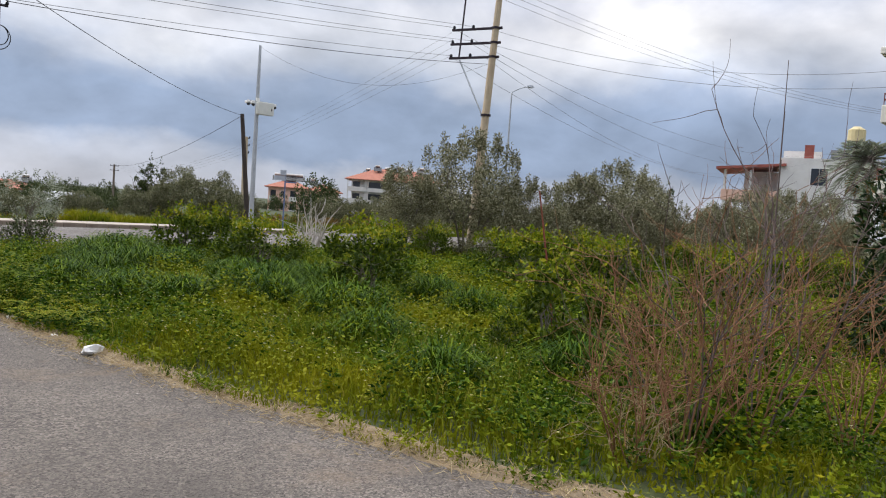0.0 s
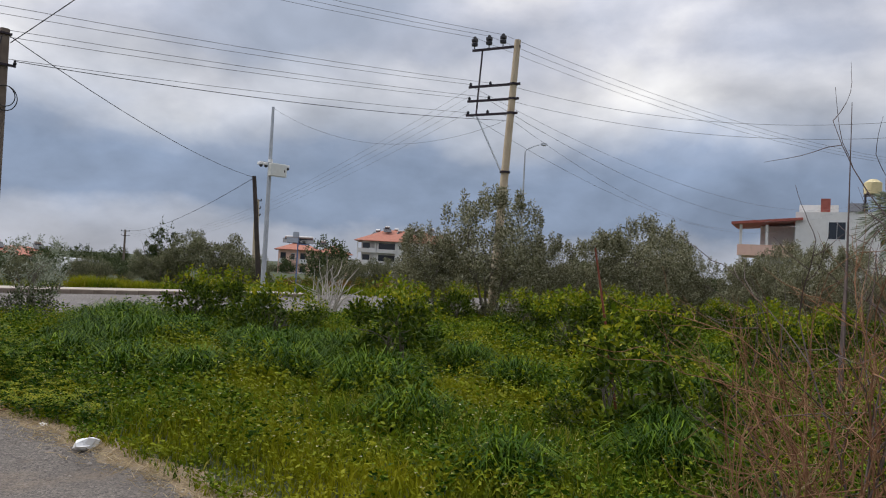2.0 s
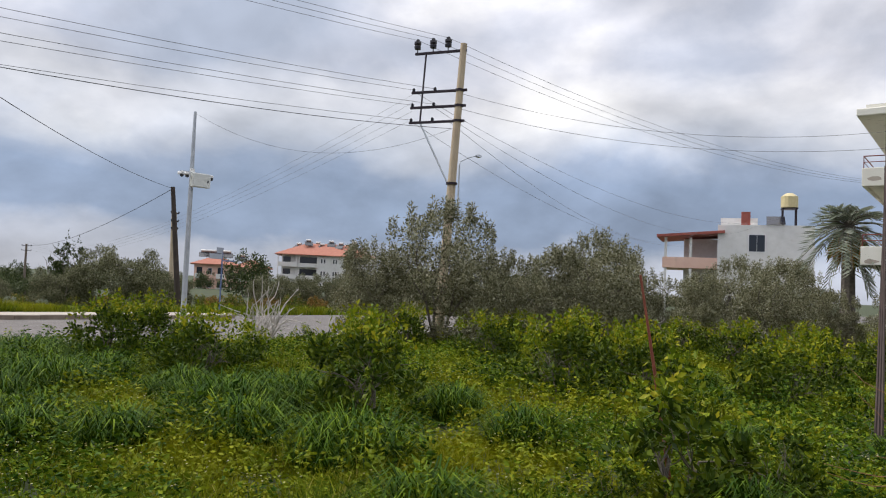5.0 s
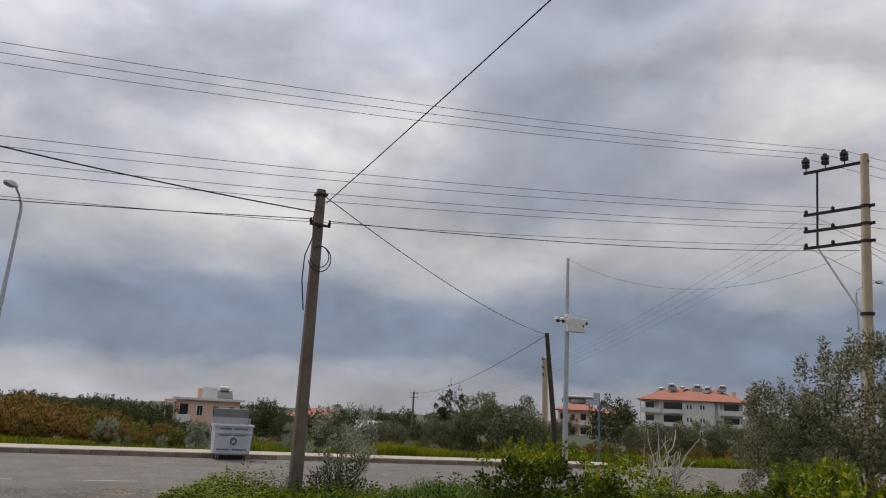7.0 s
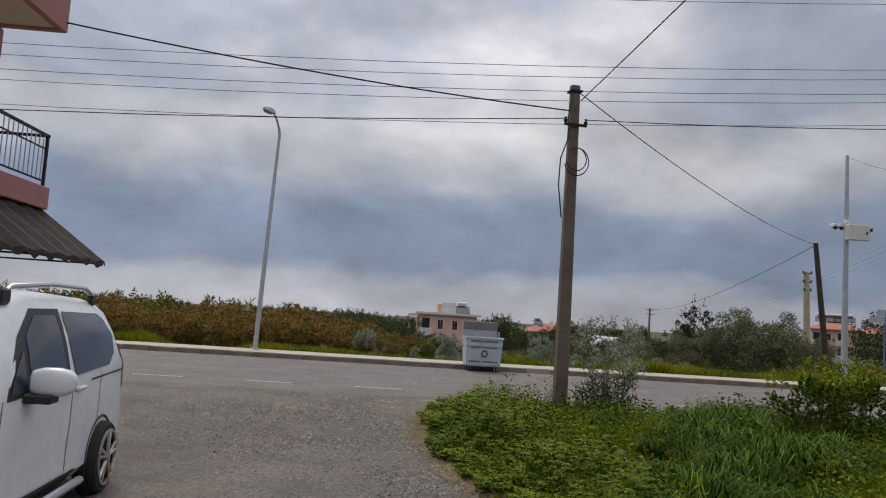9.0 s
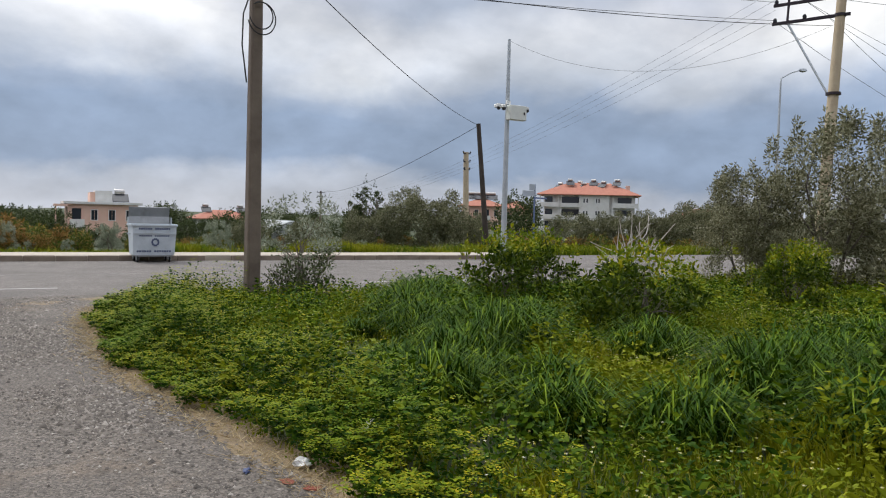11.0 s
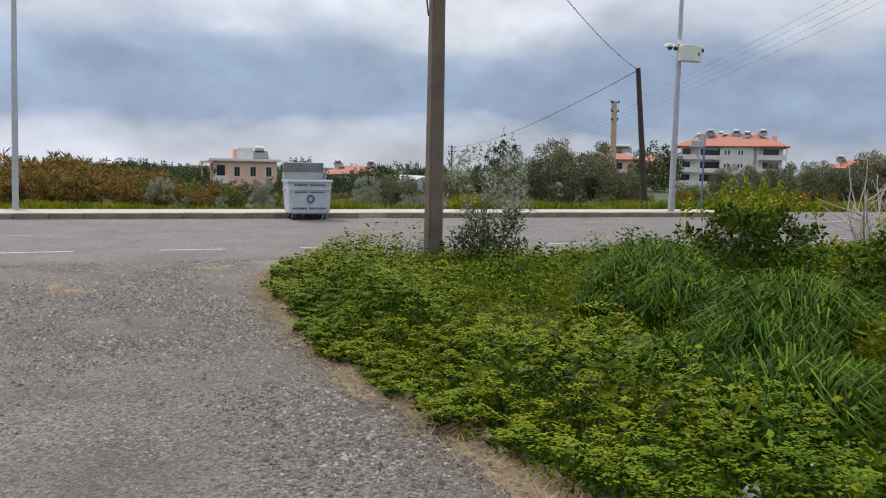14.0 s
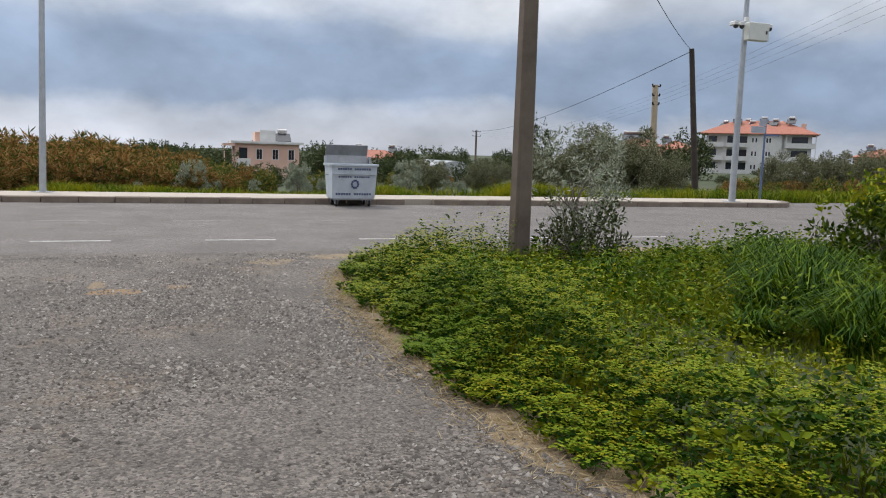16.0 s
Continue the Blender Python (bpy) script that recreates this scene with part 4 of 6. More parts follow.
def near_house():
    h = thing("apartment_house", (0, 0, 0), 0, "rose and cream apartment house with balconies and an awning", "house")
    x1, y1 = -5.6, 17.8
    xw = -7.0
    part("wall", Bld().box(-14, 3.0, 0, xw, y1 - 0.15, 9.2), M["soffit"], h)
    part("roof", Bld().box(-14.3, 2.6, 9.2, xw + 0.5, y1 + 0.2, 9.4), M["rooftile"], h)
    for z0, z1, yy in ((2.88, 3.22, 5.2), (5.70, 6.75, 5.2)):
        bal = part("balcony", Bld().box(xw, yy, z0 + 0.03, x1 - 0.12, y1 - 0.1, z0 + 0.20), M["soffit"], h, "cream balcony slab")
        b = Bld().box(x1 - 0.12, yy, z0, x1, y1, z1, 0.01)
        b.box(xw, y1 - 0.12, z0, x1 - 0.12, y1, z1).box(xw, yy, z0, x1 - 0.12, yy + 0.12, z1)
        part("fascia", b, M["rosewall"], bal, "rose rendered fascia")
    b = Bld()
    rail = part("railing", b.box(x1 - 0.1, 5.2, 4.00, x1 - 0.06, y1 - 0.04, 4.04).box(x1 - 0.09, 5.2, 3.30, x1 - 0.07, y1 - 0.04, 3.325).box(xw, y1 - 0.1, 4.0, x1 - 0.06, y1 - 0.06, 4.04), M["iron"], h, "dark iron railing")
    part("rail_strip", Bld().box(x1 - 0.09, 5.2, 3.80, x1 - 0.07, y1 - 0.04, 3.82), M["iron"], rail)
    for k in range(7):
        y = y1 - 0.08 - k * 2.05
        part("rail_post", Bld().box(x1 - 0.10, y - 0.02, 3.22, x1 - 0.06, y + 0.02, 4.0), M["iron"], rail)
    for k in range(92):
        y = y1 - 0.2 - k * 0.135
        part("baluster", Bld().box(x1 - 0.086, y - 0.007, 3.32, x1 - 0.074, y + 0.007, 4.0), M["chrome"], rail)
    part("beam", Bld().box(-9.5, 17.66, 5.25, -6.6, 17.86, 5.69), M["rosewall"], h, "rose beam under the balcony")
    for k in range(4):
        y = 6.2 + 2.9 * k
        for z in (0.9, 4.0, 7.0):
            w = part("window", Bld().box(xw - 0.05, y, z, xw + 0.03, y + 1.3, z + 1.3), M["whiteframe"], h)
            part("pane", Bld().box(xw + 0.03, y + 0.06, z + 0.06, xw + 0.035, y + 0.62, z + 1.24).box(xw + 0.03, y + 0.68, z + 0.06, xw + 0.035, y + 1.24, z + 1.24), M["glass"], w)
    # awning: cloth on a slanted frame, scalloped front
    a = thing("awning", (0, 0, 0), 0, "dark brown corrugated awning with a ragged scalloped edge", "awning")
    b = Bld()
    n = 76
    vs = []
    for i in range(n + 1):
        y = 17.85 - i * 0.125
        dz = 0.02 * math.sin(i * math.pi / 2)
        vs += [(-5.72, y, 2.90 + dz), (-5.2, y, 2.52 + dz), (-4.68, y, 2.14 + dz), (-4.66, y, 2.06 + 0.03 * math.sin(i * 1.9) + dz)]
    fs = []
    for i in range(n):
        for k in range(3):
            q = i * 4 + k
            fs.append((q, q + 1, q + 5, q + 4))
    part("cloth", b.add(vs, fs), M["awning"], a, "faded dark brown cloth")
    for k in range(6):
        y = 17.8 - k * 1.85
        part("frame_bar", Bld().tube([(-5.72, y, 2.85), (-4.7, y, 2.08)], 0.02, 6), M["iron"], a)
        part("strut", Bld().tube([(xw, y, 2.1), (-4.9, y, 2.10)], 0.015, 6), M["iron"], a)
    part("front_bar", Bld().tube([(-4.7, 17.8, 2.09), (-4.7, 8.4, 2.09)], 0.02, 6), M["iron"], a)


near_house()

# ---- parked van ----


def van():
    # local frame: y runs from the front (0) to the tail (4.16), x outwards to the walker's side
    v = thing("van", (-3.21, 9.2, 0.0), 3.0, "white people carrier with tinted windows parked on asphalt", "car")
    v.scale = (0.93, 0.93, 0.93)
    # stations: y, half width low, half width belt, half width roof, floor z, belt z, roof z
    S = [(0.00, 0.62, 0.60, 0.50, 0.32, 0.72, 0.80), (0.12, 0.78, 0.76, 0.66, 0.24, 0.80, 0.92), (0.45, 0.86, 0.84, 0.74, 0.22, 0.92, 1.03),
         (0.95, 0.88, 0.87, 0.74, 0.22, 1.00, 1.14), (1.25, 0.88, 0.88, 0.70, 0.22, 1.02, 1.36), (1.70, 0.88, 0.88, 0.66, 0.22, 1.04, 1.66),
         (2.20, 0.88, 0.88, 0.66, 0.22, 1.06, 1.73), (2.80, 0.88, 0.88, 0.66, 0.22, 1.08, 1.74), (3.40, 0.88, 0.87, 0.65, 0.22, 1.10, 1.72),
         (3.85, 0.87, 0.86, 0.63, 0.26, 1.11, 1.67), (4.05, 0.84, 0.82, 0.58, 0.32, 1.10, 1.58), (4.16, 0.76, 0.74, 0.50, 0.40, 1.06, 1.46)]

    def section(s):
        y, wl, wb, wr, z0, zb, zr = s
        half = [(wl * 0.90, z0), (wl, z0 + 0.10), (wl * 1.0, z0 + 0.30), (wb * 1.01, (z0 + zb) / 2 + 0.1), (wb, zb), ((wb + wr) / 2 + 0.012, (zb + zr) / 2), (wr + 0.02, zr - 0.10), (wr - 0.07, zr - 0.025), (wr * 0.5, zr), (0, zr + 0.012)]
        return [(x, y, z) for x, z in half] + [(-x, y, z) for x, z in half[-2::-1]]
    b = Bld()
    ring = [section(s) for s in S]
    n = len(ring[0])
    vs = [p for r in ring for p in r]
    fs = [tuple(range(n))[::-1], tuple(len(vs) - n + k for k in range(n))]
    for i in range(len(ring) - 1):
        for k in range(n):
            a, c = i * n + k, i * n + (k + 1) % n
            fs.append((a, a + n, c + n, c))
    body = part("body", b.add(vs, fs), M["carpaint"], v, smooth=True)

    def side_x(y, z):
        for p, q in zip(S, S[1:]):
            if p[0] <= y <= q[0]:
                t = (y - p[0]) / (q[0] - p[0])
                s = [p[k] + (q[k] - p[k]) * t for k in range(7)]
                pts = [(zz, xx) for xx, _, zz in section(s)[:9]]
                return float(np.interp(z, [a for a, _ in pts], [c for _, c in pts]))
        return 0.8

    def patch(name, outline, mat, off=0.006, parent=v, label="", both=True):
        for sgn in ((1, -1) if both else (1,)):
            cy = sum(p[0] for p in outline) / len(outline)
            cz = sum(p[1] for p in outline) / len(outline)
            pts = []
            m = len(outline)
            for i in range(m):
                p, q = outline[i], outline[(i + 1) % m]
                for t in (0, 0.25, 0.5, 0.75):
                    pts.append((p[0] + (q[0] - p[0]) * t, p[1] + (q[1] - p[1]) * t))
            rings, k = [], len(pts)
            for f in (1.0, 0.75, 0.5, 0.25):
                rings += [(cy + (y - cy) * f, cz + (z - cz) * f) for y, z in pts]
            rings.append((cy, cz))
            vv = [(sgn * (side_x(y, z) + off), y, z) for y, z in rings]
            ff = []
            for r in range(3):
                for i in range(k):
                    ff.append((r * k + i, r * k + (i + 1) % k, (r + 1) * k + (i + 1) % k, (r + 1) * k + i))
            for i in range(k):
                ff.append((3 * k + i, 3 * k + (i + 1) % k, 4 * k))
            if sgn < 0:
                ff = [q[::-1] for q in ff]
            part(name, Bld().add(vv, ff), mat, parent, label, smooth=True)
    patch("window_trim", [(1.34, 1.02), (2.48, 1.05), (2.54, 1.61), (2.02, 1.61), (1.70, 1.42)], M["blackplastic"], 0.005)
    patch("window", [(1.74, 1.06), (2.40, 1.08), (2.43, 1.56), (2.05, 1.56), (1.82, 1.42)], M["carglass"], 0.010, label="dark tinted side window")
    patch("window", [(1.40, 1.05), (1.66, 1.06), (1.73, 1.34)], M["carglass"], 0.010)
    patch("window", [(2.58, 1.09), (3.45, 1.12), (3.68, 1.22), (3.76, 1.36), (3.66, 1.52), (3.50, 1.57), (2.58, 1.59)], M["carglass"], 0.008, label="dark tinted rear side window")
    patch("slide_rail", [(2.95, 1.02), (3.95, 1.04), (3.95, 1.055), (2.95, 1.035)], M["blackplastic"], 0.006)
    patch("seam", [(2.50, 0.36), (2.512, 0.36), (2.53, 1.08), (2.518, 1.08)], M["blackplastic"], 0.003)
    patch("seam", [(1.20, 0.40), (1.212, 0.40), (1.30, 1.03), (1.288, 1.03)], M["blackplastic"], 0.003)
    patch("seam", [(3.18, 0.50), (3.19, 0.50), (3.24, 1.08), (3.23, 1.08)], M["blackplastic"], 0.003)
    patch("sill_trim", [(1.25, 0.235), (2.72, 0.235), (2.72, 0.34), (1.25, 0.34)], M["blackplastic"], 0.012)
    patch("tail_light", [(3.98, 0.86), (4.10, 0.86), (4.10, 1.28), (4.0, 1.28)], M["lampred"], 0.008)
    patch("fuel_flap", [(1.0, 0.80), (1.06, 0.80), (1.06, 0.86), (1.0, 0.86)], M["blackplastic"], 0.004)
    # windscreen
    part("windscreen", Bld().add([(-0.62, 1.0, 1.16), (0.62, 1.0, 1.16), (0.58, 1.66, 1.66), (-0.58, 1.66, 1.66)], [(0, 1, 2, 3)]), M["carglass"], v)
    part("rear_window", Bld().add([(-0.5, 4.15, 1.12), (0.5, 4.15, 1.12), (0.46, 4.165, 1.45), (-0.46, 4.165, 1.45)], [(3, 2, 1, 0)]), M["carglass"], v)
    for s in (1, -1):
        for y in (2.36, 2.68):
            hx = side_x(y, 0.98)
            part("door_handle", Bld().box(min(s * hx, s * (hx + 0.035)), y - 0.09, 0.965, max(s * hx, s * (hx + 0.035)), y + 0.09, 1.0, 0.01), M["carpaint"], v)
        pod = Bld()
        st = [(-0.135, 0.5), (-0.12, 0.78), (-0.06, 0.97), (0.03, 1.0), (0.10, 0.86), (0.14, 0.60), (0.155, 0.25)]
        pv = []
        for px, k in st:
            for i in range(16):
                t = 2 * math.pi * i / 16
                c, q = math.cos(t), math.sin(t)
                pv.append((s * (1.02 + px), 1.70 + 0.085 * k * math.copysign(abs(c) ** 0.6, c), 1.125 + 0.10 * k * math.copysign(abs(q) ** 0.6, q)))
        pf = [(r * 16 + i, r * 16 + (i + 1) % 16, (r + 1) * 16 + (i + 1) % 16, (r + 1) * 16 + i) for r in range(6) for i in range(16)] + [tuple(range(16))[::-1], tuple(96 + i for i in range(16))]
        m = part("mirror", pod.add(pv, pf), M["carpaint"], v, "white wing mirror", smooth=True)
        part("mirror_foot", Bld().box(s * 0.95 - 0.11, 1.58, 0.985, s * 0.95 + 0.11, 1.74, 1.045, 0.01), M["blackplastic"], m)
        pts = [(s * 0.60, 1.72, 1.68), (s * 0.615, 1.85, 1.76), (s * 0.615, 2.6, 1.80), (s * 0.605, 3.4, 1.79), (s * 0.60, 3.66, 1.72)]
        rl = part("roof_rail", Bld().tube(pts, 0.022, 8), M["chrome"], v, "satin roof rail", smooth=True)
        part("rail_foot", Bld().box(s * 0.6 - 0.035, 1.68, 1.63, s * 0.6 + 0.035, 1.84, 1.75, 0.02), M["blackplastic"], rl)
        part("rail_foot", Bld().box(s * 0.6 - 0.025, 3.56, 1.63, s * 0.6 + 0.025, 3.68, 1.745, 0.02), M["blackplastic"], rl)
        part("side_step", Bld().tube([(s * 0.93, 1.2, 0.24), (s * 0.93, 2.75, 0.24)], 0.035, 8), M["chrome"], v, "tubular side step")
        for y in (0.80, 3.34):
            # black ring stands in for the shaded gap between tyre and white body
            part("arch_shade_ring", Bld().lathe((s * 0.88 - 0.055, y, 0.33), [(0.30, 0), (0.355, 0.0), (0.355, 0.056), (0.345, 0.062), (0.33, 0.056)], 28, 'x', False), M["blackplastic"], v)
            w = part("wheel", Bld().lathe((s * 0.86 - 0.10, y, 0.315), [(0.18, 0), (0.29, 0.0), (0.312, 0.03), (0.315, 0.10), (0.312, 0.17), (0.29, 0.195), (0.205, 0.195)], 28, 'x', False), M["rubber"], v, smooth=True)
            fx = s * 0.86 + s * 0.10
            part("rim", Bld().lathe((fx - 0.012, y, 0.315), [(0.205, 0), (0.245, 0.002), (0.245, 0.022), (0.225, 0.024), (0.22, 0.0)], 28, 'x', False), M["alloy"], w)
            part("brake_disc", Bld().lathe((fx - s * 0.05 - 0.01, y, 0.315), [(0.05, 0), (0.2, 0.0), (0.2, 0.02), (0.05, 0.02)], 20, 'x'), M["blackplastic"], w)
            for k in range(5):
                t = 2 * math.pi * k / 5 + 0.3
                sp = Bld()
                for q in (-0.17, 0.17):
                    a = Vector((fx, y + 0.03 * math.cos(t), 0.315 + 0.03 * math.sin(t)))
                    e = Vector((fx, y + 0.232 * math.cos(t + q), 0.315 + 0.232 * math.sin(t + q)))
                    sp.tube([a, e], [0.020, 0.014], 5)
                part("spoke", sp, M["alloy"], w)
            part("hub_cap", Bld().lathe((fx - 0.015, y, 0.315), [(0.03, 0), (0.045, 0.005), (0.045, 0.035), (0.02, 0.04)], 14, 'x'), M["alloy"], w)
        part("mud_flap", Bld().box(s * 0.80 - 0.09, 3.70, 0.14, s * 0.80 + 0.09, 3.715, 0.38), M["blackplastic"], v)


van()

# ---- houses further off ----


def opening(parent, x0, x1, z0, z1, y, frame, pane, bars=1, depth=0.10):
    """A framed window set in a wall that faces -y at y, the panes recessed."""
    w = part("window", Bld().box(x0, y - 0.03, z0, x0 + 0.07, y + depth, z1).box(x1 - 0.07, y - 0.03, z0, x1, y + depth, z1).box(x0 + 0.07, y - 0.03, z0, x1 - 0.07, y + depth, z0 + 0.07).box(x0 + 0.07, y - 0.03, z1 - 0.07, x1 - 0.07, y + depth, z1), frame, parent)
    n = bars + 1
    for i in range(n):
        a = x0 + 0.07 + (x1 - x0 - 0.14) * i / n
        e = x0 + 0.07 + (x1 - x0 - 0.14) * (i + 1) / n
        part("pane", Bld().box(a + 0.02, y - 0.012, z0 + 0.07, e - 0.02, y - 0.004, z1 - 0.07), pane, w)
    return w


def solar_tank(parent, at, rz=0):
    m = pose(*at, 0, 0, rz)
    b = Bld().lathe((-0.6, 0, 1.5), [(0.28, 0), (0.3, 0.05), (0.3, 1.15), (0.28, 1.2)], 10, 'x')
    t = part("water_tank", b, M["tank"], parent, "steel water tank")
    t.matrix_local = m
    q = part("solar_collector", Bld().add([(-1, -1.8, 0.2), (1, -1.8, 0.2), (1, -0.2, 1.2), (-1, -0.2, 1.2), (-1, -1.8, 0.12), (1, -1.8, 0.12), (1, -0.2, 1.12), (-1, -0.2, 1.12)], [(0, 1, 2, 3), (7, 6, 5, 4), (0, 4, 5, 1), (2, 6, 7, 3), (1, 5, 6, 2), (0, 3, 7, 4)]), M["solar"], parent, "dark solar collector")
    q.matrix_local = m
    f = part("tank_stand", Bld().box(-0.5, -0.05, 0, -0.45, 0, 1.25).box(0.45, -0.05, 0, 0.5, 0, 1.25).box(-0.55, -0.1, 1.15, 0.55, 0.1, 1.2), M["iron"], parent)
    f.matrix_local = m


def hip_roof(x0, y0, x1, y1, z, h, over=0.6):
    x0, y0, x1, y1 = x0 - over, y0 - over, x1 + over, y1 + over
    c = (y1 - y0) / 2
    return Bld().add([(x0, y0, z), (x1, y0, z), (x1, y1, z), (x0, y1, z), (x0 + c, (y0 + y1) / 2, z + h), (x1 - c, (y0 + y1) / 2, z + h), (x0, y0, z - 0.15), (x1, y0, z - 0.15), (x1, y1, z - 0.15), (x0, y1, z - 0.15)],
                     [(0, 1, 5, 4), (1, 2, 5), (2, 3, 4, 5), (3, 0, 4), (6, 7, 1, 0), (7, 8, 2, 1), (8, 9, 3, 2), (9, 6, 0, 3), (9, 8, 7, 6)])


def big_house():
    # old cream house with deep balconies, its long side turned to the field
    h = thing("old_house", (29.0, 10.2, 0.7), -84, "cream three-storey house with flaking balcony parapets and red-brown windows", "house")
    L, WY = 16.0, 1.3
    h.scale = (0.86, 0.86, 0.86)
    part("wall", Bld().box(0.75, WY, -1.2, L, 12, 8.7), M["cream"], h)
    part("roof", Bld().box(-0.2, -0.2, 8.70, L + 0.4, 12.4, 9.0, 0.03), M["cream"], h, "flat overhanging roof slab")
    part("roof_edge", Bld().box(0.1, 0.1, 9.0, L + 0.2, 0.35, 9.2).box(0.1, 0.35, 9.0, 0.35, 12.2, 9.2), M["cream"], h)
    for z in (2.85, 6.0):
        s = part("balcony", Bld().box(0.12, 0.12, z, L, 12, z + 0.22), M["cream"], h)
        wl = part("parapet", Bld().box(0, 0, z - 0.12, L, 0.12, z + 0.62, 0.02).box(0, 0.12, z - 0.12, 0.12, 12, z + 0.62, 0.02), M["cream"], s, "flaking cream parapet")
        rng = random.Random(int(z * 10))
        for k in range(16):
            # bare grey spots where the paint has come off
            x0, zz = 0.5 + 0.95 * k + rng.uniform(-0.2, 0.2), z + rng.uniform(0.0, 0.3)
            n = 11
            rr = [(rng.uniform(0.6, 1.2) * 0.34, rng.uniform(0.5, 1.3) * 0.09) for _ in range(n)]
            pts = [(x0 + a * math.cos(6.283 * i / n), zz + c * math.sin(6.283 * i / n)) for i, (a, c) in enumerate(rr)]
            part("bare_spot", Bld().add([(a, -0.004, c) for a, c in pts] + [(a, 0.004, c) for a, c in pts], [tuple(range(n))] + [(i, n + i, n + (i + 1) % n, (i + 1) % n) for i in range(n)]), M["paver"], wl)
        rl = part("handrail", Bld().tube([(0.06, 0.06, z + 1.1), (L, 0.06, z + 1.1)], 0.025, 6).tube([(0.06, 0.06, z + 1.1), (0.06, 12, z + 1.1)], 0.025, 6).tube([(0.06, 0.06, z + 0.86), (L, 0.06, z + 0.86)], 0.018, 6).tube([(0.06, 0.06, z + 0.86), (0.06, 12, z + 0.86)], 0.018, 6), M["redframe"], s)
        for k in range(9):
            part("rail_post", Bld().tube([(0.06 + 1.9 * k, 0.06, z + 0.62), (0.06 + 1.9 * k, 0.06, z + 1.1)], 0.02, 6), M["redframe"], rl)
        for x, door in ((2.0, 0), (3.02, 0), (4.05, 0), (5.7, 1), (7.2, 0), (8.25, 0), (10.0, 1)):
            w = 0.95 if door else 0.78
            z0 = z + (0.25 if door else 0.95)
            win = opening(h, x, x + w, z0, z + (2.55 if door else 2.38), WY, M["redframe"], M["glass"] if door else M["curtain"], 0)
            if not door:
                part("window_bar", Bld().box(x + 0.07, WY - 0.045, z0 + 0.66, x + w - 0.07, WY - 0.015, z0 + 0.72), M["redframe"], win)
                part("lower_pane", Bld().box(x + 0.09, WY - 0.024, z0 + 0.09, x + w - 0.09, WY - 0.016, z0 + 0.65), M["glass"], win)
                part("window_sill", Bld().box(x - 0.06, WY - 0.10, z0 - 0.07, x + w + 0.06, WY - 0.001, z0 - 0.002), M["cream"], win)
    for x in (2.4, 5.0, 8.2):
        opening(h, x, x + 1.2, 0.9, 2.2, WY, M["redframe"], M["glass"])
    for k, x in enumerate((2.8, 3.2, 6.4)):
        part("aerial", Bld().tube([(x, 1.5, 9.0), (x, 1.5, 10.4)], 0.02, 5).tube([(x - 0.3, 1.5, 10.0), (x + 0.3, 1.5, 10.0)], 0.012, 5), M["iron"], h)
    part("dish", Bld().lathe((8.6, 2.0, 9.0), [(0.02, 0), (0.4, 0.12), (0.5, 0.25)], 14), M["galv"], h, "grey satellite dish")


def white_house():
    h = thing("white_house", (73.7, 39.1, 1.75), -68, "white house with a red sheet roof and rooftop tanks", "house")
    h.scale = (0.85, 0.85, 0.85)
    part("wall", Bld().box(6, 0, -6, 16.5, 10, 8.7), M["white"], h)
    part("wall", Bld().box(6.3, 3, 8.7, 10.5, 9, 9.8), M["white"], h)
    part("roof", Bld().add([(-1.0, -0.5, 7.1), (6.8, -0.5, 7.7), (6.8, 9, 7.7), (-1.0, 9, 7.1), (-1.0, -0.5, 7.4), (6.8, -0.5, 8.0), (6.8, 9, 8.0), (-1.0, 9, 7.4)], [(3, 2, 1, 0), (4, 5, 6, 7), (0, 1, 5, 4), (1, 2, 6, 5), (2, 3, 7, 6), (3, 0, 4, 7)]), M["redroof"], h, "red sheet roof")
    part("balcony", Bld().box(-0.3, 0, 3.4, 6, 9, 3.7).box(-0.3, 0, 3.7, 6, 0.15, 4.7).box(-0.3, 0.15, 3.7, -0.15, 9, 4.7), M["pink"], h, "pale red balcony parapet")
    for x in (-0.1, 2.8):
        part("column", Bld().box(x, 0.1, -6, x + 0.3, 0.4, 7.1), M["white"], h)
    part("wall", Bld().box(2.0, 4, -6, 6, 10, 7.2), M["white"], h)
    opening(h, 9.4, 11.3, 5.5, 7.6, 0, M["whiteframe"], M["glass"])
    opening(h, 10.4, 11.7, 1.8, 3.4, 0, M["whiteframe"], M["glass"])
    part("chimney", Bld().box(8.6, 0.4, 8.7, 9.6, 1.4, 10.3), M["redroof"], h)
    part("water_tank", Bld().lathe((13.9, 2, 10.9), [(0.8, 0), (0.95, 0.1), (0.95, 1.4), (0.4, 1.8)], 14), M["yellowtank"], h, "yellow water tank")
    part("tank_stand", Bld().box(13.1, 1.2, 8.7, 13.25, 1.35, 10.9).box(14.55, 1.2, 8.7, 14.7, 1.35, 10.9).box(13.1, 2.65, 8.7, 13.25, 2.8, 10.9).box(14.55, 2.65, 8.7, 14.7, 2.8, 10.9).box(13.0, 1.1, 10.8, 14.8, 2.9, 10.9), M["iron"], h)
    part("solar_collector", Bld().add([(11.4, -0.2, 8.8), (13.4, -0.2, 8.8), (13.4, 1.6, 9.9), (11.4, 1.6, 9.9), (11.4, 1.6, 8.8), (13.4, 1.6, 8.8)], [(0, 1, 2, 3), (0, 3, 4), (1, 5, 2), (3, 2, 5, 4), (0, 4, 5, 1)]), M["solar"], h)


